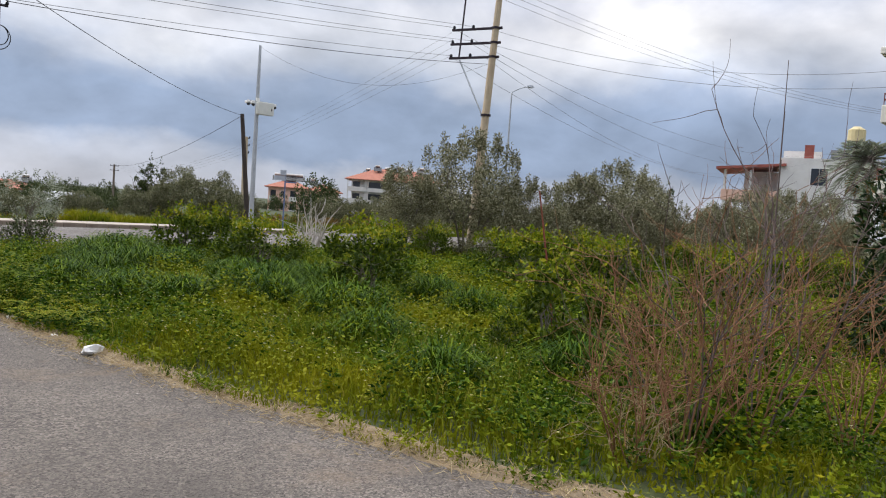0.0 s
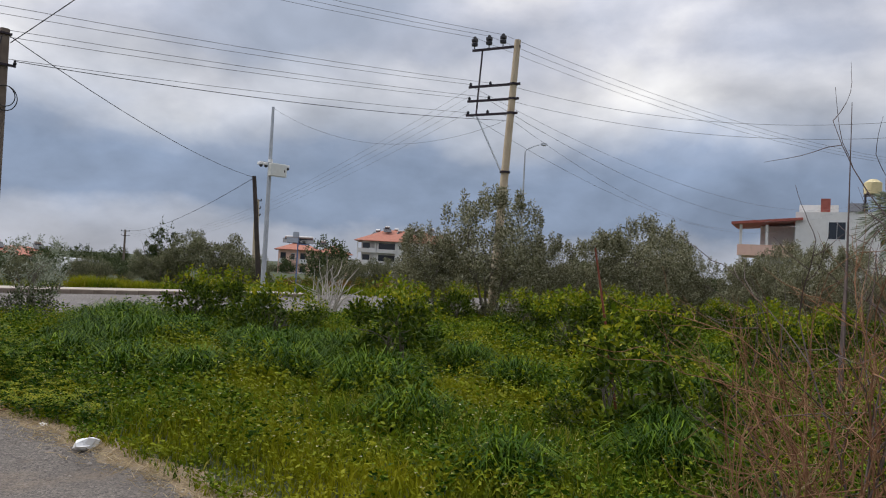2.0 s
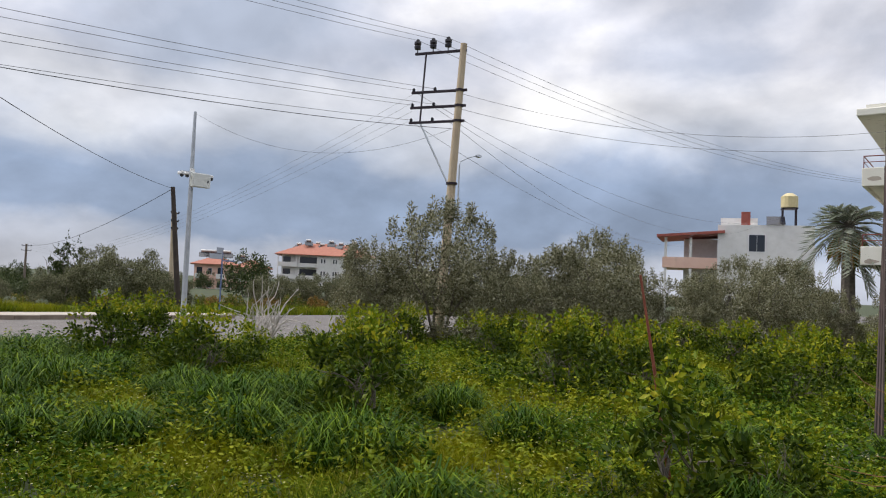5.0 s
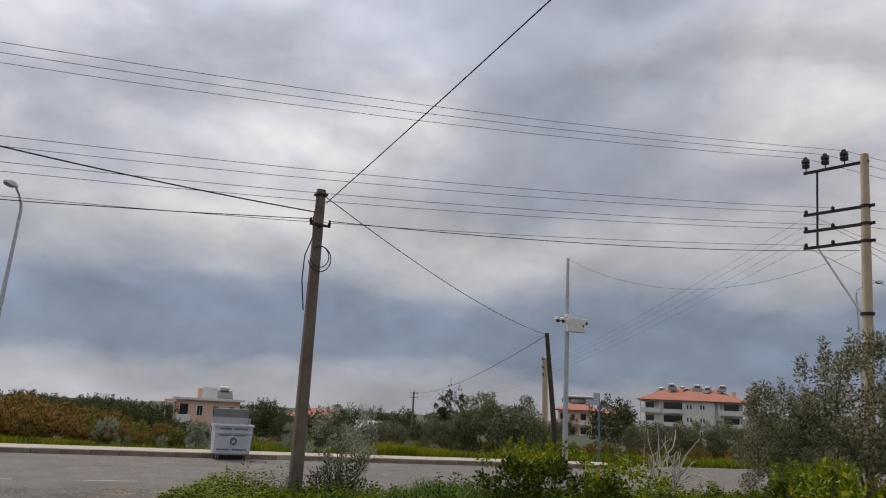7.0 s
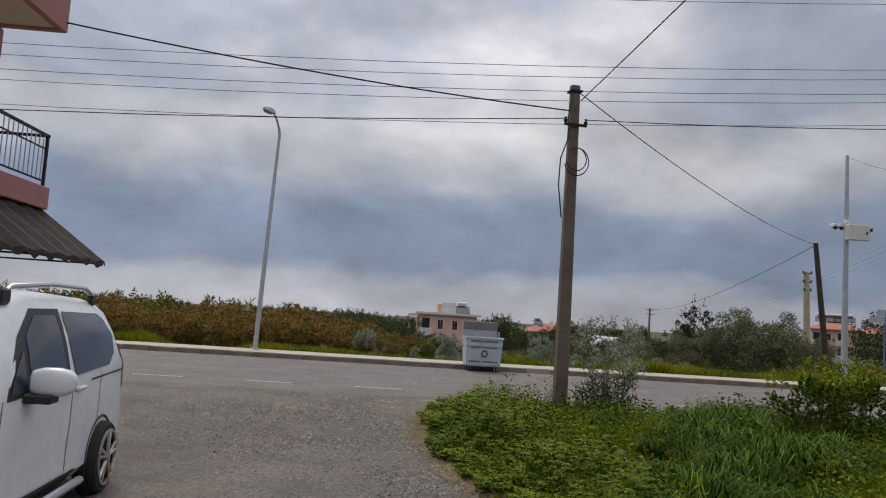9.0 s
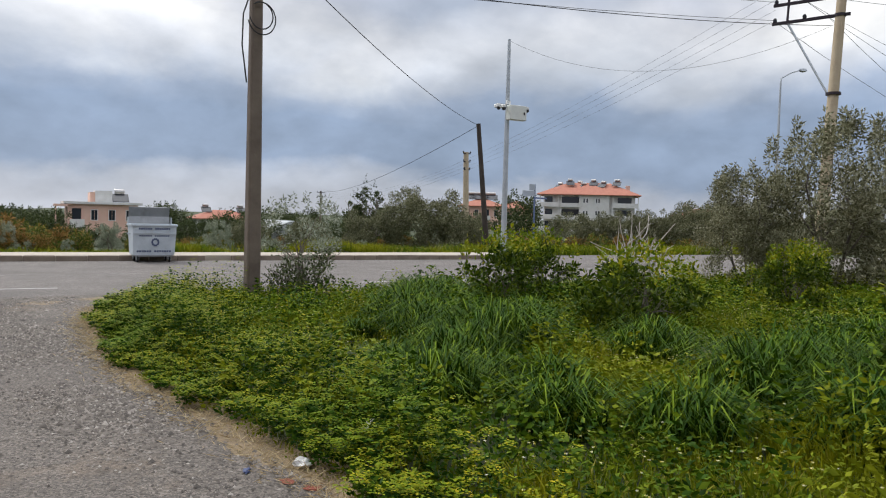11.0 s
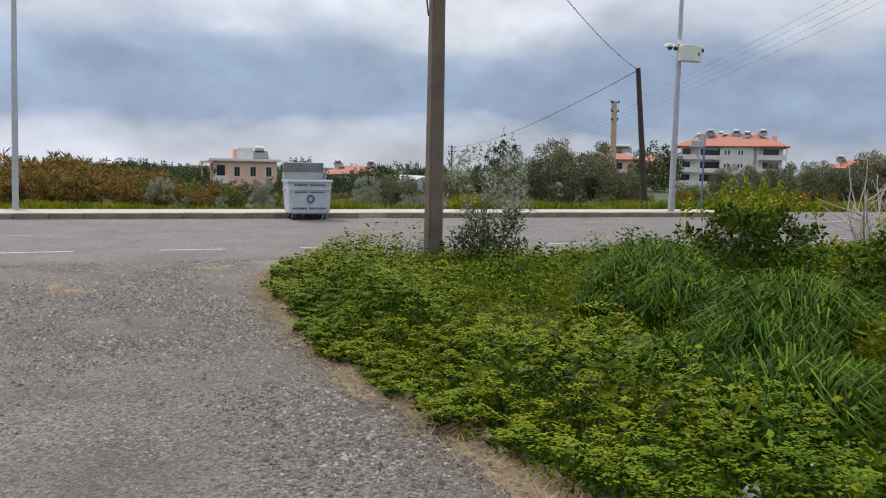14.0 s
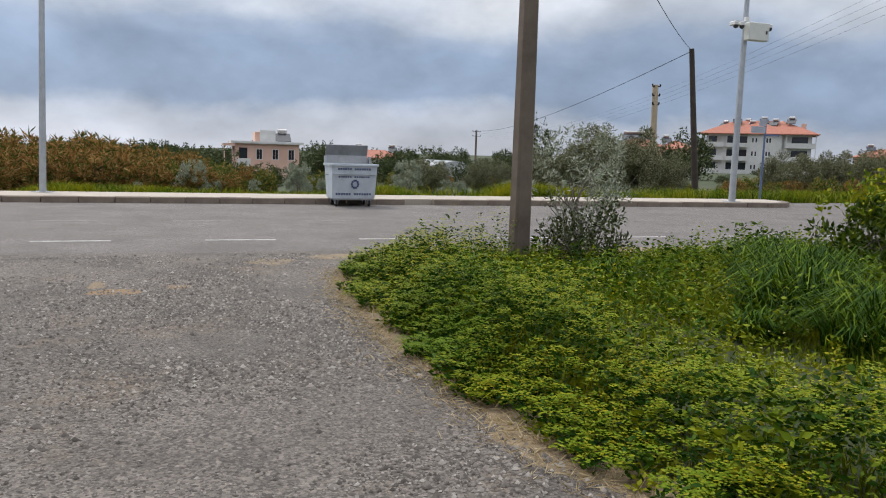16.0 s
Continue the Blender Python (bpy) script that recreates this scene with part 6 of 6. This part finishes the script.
# rusty and green scrub on the slope in the middle
for i in range(60):
    x, y = R.uniform(4, 34), R.uniform(38, 62)
    if abs(x - 15) < 3 and y < 48:
        continue
    put(pl[R.choice((0, 1, 1))], x, y, R.uniform(0.3, 0.5), R.uniform(0, 360))
for i in range(26):
    put(pl[R.choice((0, 1))], R.uniform(19.5, 34), R.uniform(35.2, 38.5), R.uniform(0.36, 0.55), R.uniform(0, 360))
# far woods
far = tree("far_tree", 81, 6.0, 7.0, 0.2, 3500, (0.42, 0.2), "darkleaf", "distant dark green tree on the slope", sprigs=10)
place_first(far, 60, 95, 1.0, 0)
for i in range(260):
    x = R.uniform(-90, 150)
    y = R.uniform(60, 105) if R.random() < 0.6 else R.uniform(115, 200)
    g = math.hypot(x + 0.6, y - 8)
    bearing = (x + 0.6) / max(1.0, y - 8)
    house = 0.03 < bearing < 0.16 or 0.44 < bearing < 0.98
    top = 1.4 + g * (R.uniform(-0.006, 0.006) if -0.5 < bearing <= 0.03 else R.uniform(-0.035, -0.012) if house and y < 130 else R.uniform(-0.010, 0.012))
    s = (top - float(ground_z(x, y))) / 6.6
    if s > 0.15:
        put(far, x, y, max(s, 0.35), R.uniform(0, 360), s)
cyp = tree("cypress", 82, 6.0, 1.4, 0.1, 2500, (0.25, 0.1), "darkleaf", "narrow dark conifer beyond the road", sprigs=3)
place_first(cyp, 22.9, 62, 0.85, 0)
for x, y, s in ((24.4, 63, 0.95), (23.6, 66, 0.8), (48, 30, 0.9), (46.6, 31, 1.0)):
    put(cyp, x, y, s, R.uniform(0, 360))
for i in range(22):
    bearing = -0.16 + 0.19 * i / 21
    y = 98 + 9 * (i % 3)
    x = bearing * (y - 8) - 0.6
    s = (1.4 + (y - 8) * R.uniform(-0.004, 0.004) - float(ground_z(x, y))) / 6.6
    put(far, x, y, max(s, 0.5), R.uniform(0, 360), s)
# woods behind the walker, closing the place
for i in range(30):
    a = math.pi + math.pi * i / 29
    put(far, 45 * math.cos(a) + 5, 40 * math.sin(a) - 6, R.uniform(0.9, 1.3), R.uniform(0, 360))

# ---- grass and weeds ----
G = np.random.default_rng(99)


def field_points(n, x0, x1, y0, y1, margin=0.0, jag=0.25):
    x, y = G.uniform(x0, x1, n), G.uniform(y0, y1, n)
    e = edge_x(y) + margin + (value_noise(x * 0, y, 0.4, 17) - 0.5) * jag
    back = np.where(x < 2.0, 20.0, np.where(x < 9, 19.9 + 0.35 * value_noise(x, y * 0, 1.0, 18), 20.9))
    ok = (x > e) & (y < back) & ~((abs(x - 3.0) < 0.15) & (abs(y - 19.6) < 0.13))
    return x[ok], y[ok]


def stuff(name, me, mat, label, category="grass"):
    return tagged(link_mesh(name, me, M[mat], smooth=False), label, category, kind="stuff")


def lush(x, y):
    v = value_noise(x, y, 1.4, 5) * 0.5 + value_noise(x, y, 0.5, 6) * 0.5
    return np.clip((v - 0.25) * 1.9, 0.02, 1)


def grass(n, x0, x1, y0, y1, h0, h1, w, mat, label, margin=0.02, thr=0.0):
    x, y = field_points(n, x0, x1, y0, y1, margin)
    f = lush(x, y)
    keep = G.random(len(x)) < np.clip((f - thr) * 3, 0.15, 1)
    x, y, f = x[keep], y[keep], f[keep]
    near = np.clip((x - edge_x(y)) / 0.8, 0.35, 1)
    h = (h0 + (h1 - h0) * (0.25 + 0.75 * value_noise(x, y, 2.6, 44)) * f * G.uniform(0.4, 1.5, len(x))) * near
    P = np.stack([x, y, ground_z(x, y) - 0.02], 1)
    return stuff("grass", blade_mesh("grass", P, h, G.uniform(0.7, 1.3, len(x)) * w, G.uniform(0.15, 0.75, len(x)), G), mat, label)


grass(165000, 0.2, 9.0, -1.0, 20.6, 0.05, 0.40, 0.012, "grass", "green meadow grass and clover beside the asphalt")
grass(70000, 9.0, 24.0, -1.0, 20.9, 0.08, 0.42, 0.016, "grass", "green meadow grass under the citrus bushes")
grass(26000, 24.0, 70.0, -6.0, 20.9, 0.1, 0.4, 0.04, "grass", "green grass in the far field")
grass(16000, 2.6, 12.0, -9.0, -1.0, 0.08, 0.4, 0.016, "grass", "green grass behind the path")


def arch_mesh(name, P, height, width, reach, rng):
    """Broad grass blades that rise and bow over: three segments each."""
    n = len(P)
    az = rng.uniform(0, 2 * np.pi, n)
    out = np.stack([np.cos(az), np.sin(az), np.zeros(n)], 1)
    side = np.stack([-np.sin(az), np.cos(az), np.zeros(n)], 1)
    H, W, B = height[:, None], width[:, None], (reach * height)[:, None]
    up = np.array([[0, 0, 1.0]])
    m1 = P + up * H * 0.55 + out * B * 0.12
    m2 = P + up * H * 0.95 + out * B * 0.5
    t = P + up * H * (0.98 - 0.25 * reach[:, None]) + out * B
    V = np.stack([P - side * W * 0.3, P + side * W * 0.3, m1 - side * W * 0.5, m1 + side * W * 0.5, m2 - side * W * 0.42, m2 + side * W * 0.42, t], 1).reshape(-1, 3)
    b = np.arange(n)[:, None] * 7
    F = (b + np.array([[0, 1, 3, 0, 3, 2, 2, 3, 5, 2, 5, 4, 4, 5, 6]])).ravel()
    return array_mesh(name, V, F, 3)


def tufts(spots, n, h, rad, w):
    xs, ys, hs = [], [], []
    for x, y, s in spots:
        k = int(n * s)
        a, r = G.uniform(0, 6.28, k), rad * s * np.sqrt(G.random(k))
        xs.append(x + r * np.cos(a) * 1.3)
        ys.append(y + r * np.sin(a))
        hs.append(h * s ** 0.6 * G.uniform(0.6, 1.15, k) * (1 - 0.45 * (r / (rad * s)) ** 2))
    x, y, hh = np.concatenate(xs), np.concatenate(ys), np.concatenate(hs)
    ok = x > edge_x(y) + 0.35
    x, y, hh = x[ok], y[ok], hh[ok]
    P = np.stack([x, y, ground_z(x, y) - 0.02], 1)
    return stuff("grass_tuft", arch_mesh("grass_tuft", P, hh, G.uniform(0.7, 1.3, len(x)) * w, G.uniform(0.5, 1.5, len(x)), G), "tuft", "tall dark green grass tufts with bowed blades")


T = [(5.3, 17.6, 1.3), (4.7, 16.5, 1.5), (4.1, 15.9, 1.3), (3.9, 14.8, 1.2), (4.1, 13.8, 1.5), (3.3, 13.2, 1.1), (2.5, 12.2, 1.0), (5.1, 11.1, 1.5), (6.2, 11.4, 1.2), (4.6, 9.9, 1.2), (4.9, 8.6, 1.3), (3.6, 10.6, 0.9), (5.5, 15.2, 1.0), (5.6, 13.0, 1.0), (3.0, 11.2, 0.8), (4.2, 7.0, 0.9), (7.0, 8.2, 1.0), (8.4, 12.2, 1.0), (3.6, 5.2, 0.8), (7.6, 9.8, 1.0), (5.0, 4.8, 0.9)]
for i in range(40):
    x, y = float(G.uniform(2.2, 14)), float(G.uniform(0, 18.5))
    if x > float(edge_x(y)) + 0.9:
        T.append((x, y, float(G.uniform(0.35, 0.75))))
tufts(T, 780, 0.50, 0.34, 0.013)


def weeds(n, x0, x1, y0, y1, h0, h1, leaves, size, mat, label, margin=0.05, fall=0.0, topmat=None, keepf=None):
    """Leafy plants: leaves in loose whorls up a stem, and lighter tops where asked."""
    x, y = field_points(n, x0, x1, y0, y1, margin)
    if keepf is not None:
        k = G.random(len(x)) < keepf(x, y)
        x, y = x[k], y[k]
    f = lush(x, y)
    near = np.clip((x - edge_x(y)) / 0.7, 0.4, 1)
    h = (h0 + (h1 - h0) * f) * near * G.uniform(0.7, 1.2, len(x))
    N = len(x)
    u = G.uniform(0.25, 1.0, (N, leaves))
    a = G.uniform(0, 2 * np.pi, (N, leaves))
    off = 0.04 * G.random((N, leaves))
    P = np.stack([x[:, None] + off * np.cos(a), y[:, None] + off * np.sin(a), h[:, None] * u], -1).reshape(-1, 3)
    D = np.stack([np.cos(a), np.sin(a), G.uniform(-0.1, 0.7, (N, leaves))], -1).reshape(-1, 3)
    m = len(P)
    stuff("weeds", leaf_mesh("weeds", P, D, G.uniform(0.6, 1.3, m) * size, G.uniform(0.6, 1.2, m) * size * 0.5, G, fold=0.1), mat, label, "weeds")
    if topmat:
        # flat umbels, two or three to a plant at uneven heights
        ux = np.concatenate([x + G.normal(0, 0.05, N) for _ in range(3)])
        uy = np.concatenate([y + G.normal(0, 0.045, N) for _ in range(3)])
        uz = np.concatenate([h * q for q in (1.06, 0.95, 0.80)])
        k = 18
        a = np.linspace(0, 2 * np.pi, k, endpoint=False)[None, :] + G.uniform(0, 6, (3 * N, 1)) + G.normal(0, 0.15, (3 * N, k))
        r = 0.032 * np.sqrt(G.random((3 * N, k)))
        P = np.stack([ux[:, None] + r * np.cos(a), uy[:, None] + r * np.sin(a), uz[:, None] + 0.012 - 12.0 * r ** 2 + G.normal(0, 0.004, (3 * N, k))], -1).reshape(-1, 3)
        D = np.stack([np.cos(a), np.sin(a), G.uniform(-0.05, 0.22, (3 * N, k))], -1).reshape(-1, 3)
        m = len(P)
        stuff("weed_tops", leaf_mesh("weed_tops", P, D, G.uniform(0.6, 1.2, m) * 0.021, G.uniform(0.7, 1.2, m) * 0.017, G, fold=0.05, flat=True), topmat, "yellow-green flat tops of the spurge plants", "weeds")


def fringe(x, y):
    """Dense spurge near the asphalt on the road end, thinning inwards and southwards."""
    d = x - edge_x(y)
    return np.clip(1.25 - d / (0.50 + 0.12 * np.clip(y - 8, 0, 10)), 0, 1) * np.clip((y - 8.0) / 2.0, 0, 1)


weeds(8200, 0.2, 5.0, 8.0, 20.0, 0.20, 0.60, 20, 0.046, "spurge", "dense yellow-green spurge along the asphalt edge", 0.04, topmat="spurgetop", keepf=fringe)
weeds(13000, 0.3, 9.0, -1.0, 20.3, 0.06, 0.34, 11, 0.045, "weed", "low leafy weeds and clover in the meadow", 0.05)
weeds(5200, 0.9, 10.0, -1.0, 20.0, 0.25, 0.62, 20, 0.062, "weed", "tall leafy weeds standing in clumps in the meadow", 0.4, keepf=lambda x, y: np.clip(value_noise(x, y, 1.1, 61) * 3 - 1.5, 0, 1))
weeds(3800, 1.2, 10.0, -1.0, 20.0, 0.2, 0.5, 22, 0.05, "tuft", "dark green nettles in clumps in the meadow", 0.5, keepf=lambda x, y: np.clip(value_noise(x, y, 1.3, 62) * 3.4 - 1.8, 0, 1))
weeds(9000, 9.0, 24.0, 0.0, 20.3, 0.10, 0.45, 11, 0.08, "weed", "low leafy weeds in the meadow", 0.05)

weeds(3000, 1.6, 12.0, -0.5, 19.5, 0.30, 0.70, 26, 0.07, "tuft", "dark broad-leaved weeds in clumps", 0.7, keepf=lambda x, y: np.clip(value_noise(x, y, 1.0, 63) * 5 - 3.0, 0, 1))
weeds(1800, 1.2, 12.0, -0.5, 19.5, 0.20, 0.55, 24, 0.045, "spurgetop", "yellow-green weeds in patches", 0.5, keepf=lambda x, y: np.clip(value_noise(x, y, 1.7, 64) * 4 - 2.2, 0, 1))


def flowers(n):
    x, y = field_points(n, 1.0, 12.0, -1, 19.5, 0.3)
    k = G.random(len(x)) < value_noise(x, y, 1.2, 77) ** 2
    x, y = x[k], y[k]
    z = 0.10 + 0.30 * lush(x, y) * G.uniform(0.7, 1.2, len(x))
    P = np.repeat(np.stack([x, y, z], 1), 4, 0)
    a = np.tile(np.arange(4) * np.pi / 2, len(x)) + np.repeat(G.uniform(0, 3, len(x)), 4)
    D = np.stack([np.cos(a), np.sin(a), np.full(len(a), 0.4)], 1)
    m = len(P)
    stuff("flowers", leaf_mesh("flowers", P, D, np.full(m, 0.012), np.full(m, 0.010), G), "flower", "tiny pale yellow flowers in the grass", "flowers")


flowers(9000)
# straw and litter along the edge
y = G.uniform(-3, 19.5, 11000)
x = edge_x(y) + G.normal(-0.02, 0.12, len(y))
P = np.stack([x, y, np.full(len(y), 0.008)], 1)
a = G.uniform(0, 6.28, len(y))
stuff("straw", leaf_mesh("straw", P, np.stack([np.cos(a), np.sin(a), G.uniform(0, 0.7, len(y))], 1), G.uniform(0.03, 0.13, len(y)), np.full(len(y), 0.006), G), "straw", "dry straw scattered along the asphalt edge", "straw")
# bright grass strip behind the pavement
n = 42000
x, y = G.uniform(-34, 15.5, n), PAVE_Y1 + 0.03 + np.abs(G.normal(0, 1.0, n))
f = value_noise(x, y, 2.2, 31)
k = G.random(n) < np.clip(f * 2.4 - 0.6, 0.06, 1)
x, y, f = x[k], y[k], f[k]
P = np.stack([x, y, ground_z(x, y) - 0.01], 1)
stuff("grass", blade_mesh("grass", P, (0.12 + 0.75 * f ** 2) * G.uniform(0.6, 1.1, len(x)), G.uniform(0.02, 0.035, len(x)), G.uniform(0.2, 0.7, len(x)), G), "grass", "green grass strip behind the pavement")
n = 16000
x, y = G.uniform(15.5, 40, n), 33.1 + np.abs(G.normal(0, 2.0, n))
P = np.stack([x, y, ground_z(x, y) - 0.01], 1)
stuff("grass", blade_mesh("grass", P, G.uniform(0.2, 0.6, n), np.full(n, 0.03), G.uniform(0.2, 0.7, n), G), "grass", "rough grass beyond the side road")

# loose gravel on the worn yard
n = 42000
y = np.where(G.random(n) < 0.5, 21.0 - np.abs(G.normal(0, 5.0, n)), G.normal(16.2, 2.0, n))
x = edge_x(y) - np.abs(G.normal(0, 1, n)) * (0.25 + 0.19 * np.clip(y - 10, 0, 11)) - 0.02
keep = (G.random(n) < np.clip(value_noise(x, y, 0.9, 91) * 2.6 - 0.55, 0.06, 1)) & (y < 20.9)
x, y = x[keep], y[keep]
n = len(x)
s = G.uniform(0.005, 0.015, n) * np.where(G.random(n) < 0.08, 1.8, 1.0)
k = x > -7
x, y, s = x[k], y[k], s[k]
n = len(x)
oct_ = np.array([(1, 0, 0), (-1, 0, 0), (0, 1, 0), (0, -1, 0), (0, 0, 0.8), (0, 0, -0.3)])
V = (np.stack([x, y, np.full(n, 0.002)], 1)[:, None, :] + oct_[None] * s[:, None, None] * G.uniform(0.6, 1.3, (n, 6, 1))).reshape(-1, 3)
F = (np.arange(n)[:, None] * 6 + np.array([[0, 2, 4, 2, 1, 4, 1, 3, 4, 3, 0, 4]])).ravel()
stuff("gravel", array_mesh("gravel", V, F, 3), "gravel", "loose grey gravel on the yard", "gravel")


def crumpled(name, at, size, mat, label, seed, flat=0.45):
    rng = np.random.default_rng(seed)
    bm = bmesh.new()
    bmesh.ops.create_icosphere(bm, subdivisions=2, radius=1.0)
    for v in bm.verts:
        k = 1 + rng.uniform(-0.3, 0.3)
        v.co = Vector((v.co.x * size[0] * k, v.co.y * size[1] * k, (v.co.z * flat + flat * 0.8) * size[0] * k))
        v.co.z = max(v.co.z, 0)
    me = bpy.data.meshes.new(name)
    bm.to_mesh(me)
    bm.free()
    ob = link_mesh(name, me, M[mat])
    ob.matrix_world = pose(*at, 0, 0, rng.uniform(0, 360))
    return tagged(ob, label, "litter")


crumpled("plastic_bag", (1.50, 7.72, 0.004), (0.11, 0.06), "litter", "crumpled white plastic bag on the asphalt edge", 1)
crumpled("paper_scrap", (1.10, 11.21, 0.004), (0.06, 0.05), "litter", "small crumpled white paper by the grass", 2)
crumpled("paper_scrap", (0.79, 11.26, 0.002), (0.05, 0.02), "ink", "small dark wrapper on the asphalt", 3, 0.2)
crumpled("plastic_cup", (1.32, 9.95, 0.004), (0.05, 0.04), "litter", "crushed white cup by the grass", 4)
crumpled("paper_scrap", (1.45, 8.75, 0.002), (0.07, 0.03), "litter", "flat white paper scrap on the asphalt", 5, 0.15)
crumpled("plastic_bottle", (1.62, 11.43, 0.10), (0.07, 0.03), "litter", "clear crushed plastic bottle lying in the weeds", 6, 0.5)
for i in range(5):
    crumpled("leaf_scrap", (0.95 + 0.09 * i, 11.0 - 0.35 * i + 0.2 * (i % 2), 0.002), (0.05, 0.035), "stake", "dry reddish leaf on the asphalt edge", 20 + i, 0.12)

# polythene greenhouse far beyond
gh = thing("greenhouse", (21.6, 84, float(ground_z(21, 84)) - 0.9), 0, "pale polythene greenhouse tunnel among the scrub", "greenhouse")
b = Bld()
vs = [(2.9 + 2.9 * math.cos(t), y, 3.3 * math.sin(t)) for y in np.linspace(0, 12, 7) for t in np.linspace(0, math.pi, 13)]
b.add(vs, [(i * 13 + k, i * 13 + k + 1, i * 13 + k + 14, i * 13 + k + 13) for i in range(6) for k in range(12)] + [tuple(range(13)), tuple(78 + k for k in range(13))[::-1]])
part("cover", b, M["polythene"], gh, "milky polythene cover")

# ---- kerb stones ----


def kerb_stones():
    me = []
    for k in range(3):
        bm = bmesh.new()
        bmesh.ops.create_cube(bm, size=1.0)
        for v in bm.verts:
            v.co = Vector((v.co.x * 0.772, v.co.y * 0.23, v.co.z * 0.45 + 0.225 - 0.30))
        bmesh.ops.bevel(bm, geom=[e for e in bm.edges if all(v.co.z > 0 for v in e.verts)], offset=0.012 + 0.006 * k, segments=1, affect='EDGES')
        m = bpy.data.meshes.new("kerb_stone")
        bm.to_mesh(m)
        bm.free()
        m.materials.append(M["kerb"])
        me.append(m)
    rng = random.Random(3)
    x, i = KERB_END - 1.2 - 0.4, 0
    while x > -80:
        if not 4.0 < x < 4.9:
            ob = new("kerb_stone", me[i % 3])
            ob.parent = pave
            ob.matrix_world = pose(x, ROAD_Y1 + 0.12 + rng.uniform(-0.008, 0.008), 0.006 + rng.uniform(-0.006, 0.006), rng.uniform(-0.6, 0.6), rng.uniform(-0.3, 0.3), rng.uniform(-0.4, 0.4))
        x -= 0.80
        i += 1
    for k in range(5):
        t = (k + 0.5) / 5 * math.pi / 2.4
        ob = new("kerb_stone", me[k % 3])
        ob.parent = pave
        ob.matrix_world = pose(KERB_END - 1.2 + 1.62 * math.sin(t), PAVE_Y1 - 2.02 * math.cos(t) ** 0.8 + 0.02, 0.004, 0, 0, math.degrees(t) * 0.9) @ Matrix.Diagonal((0.6, 1, 1, 1))


kerb_stones()
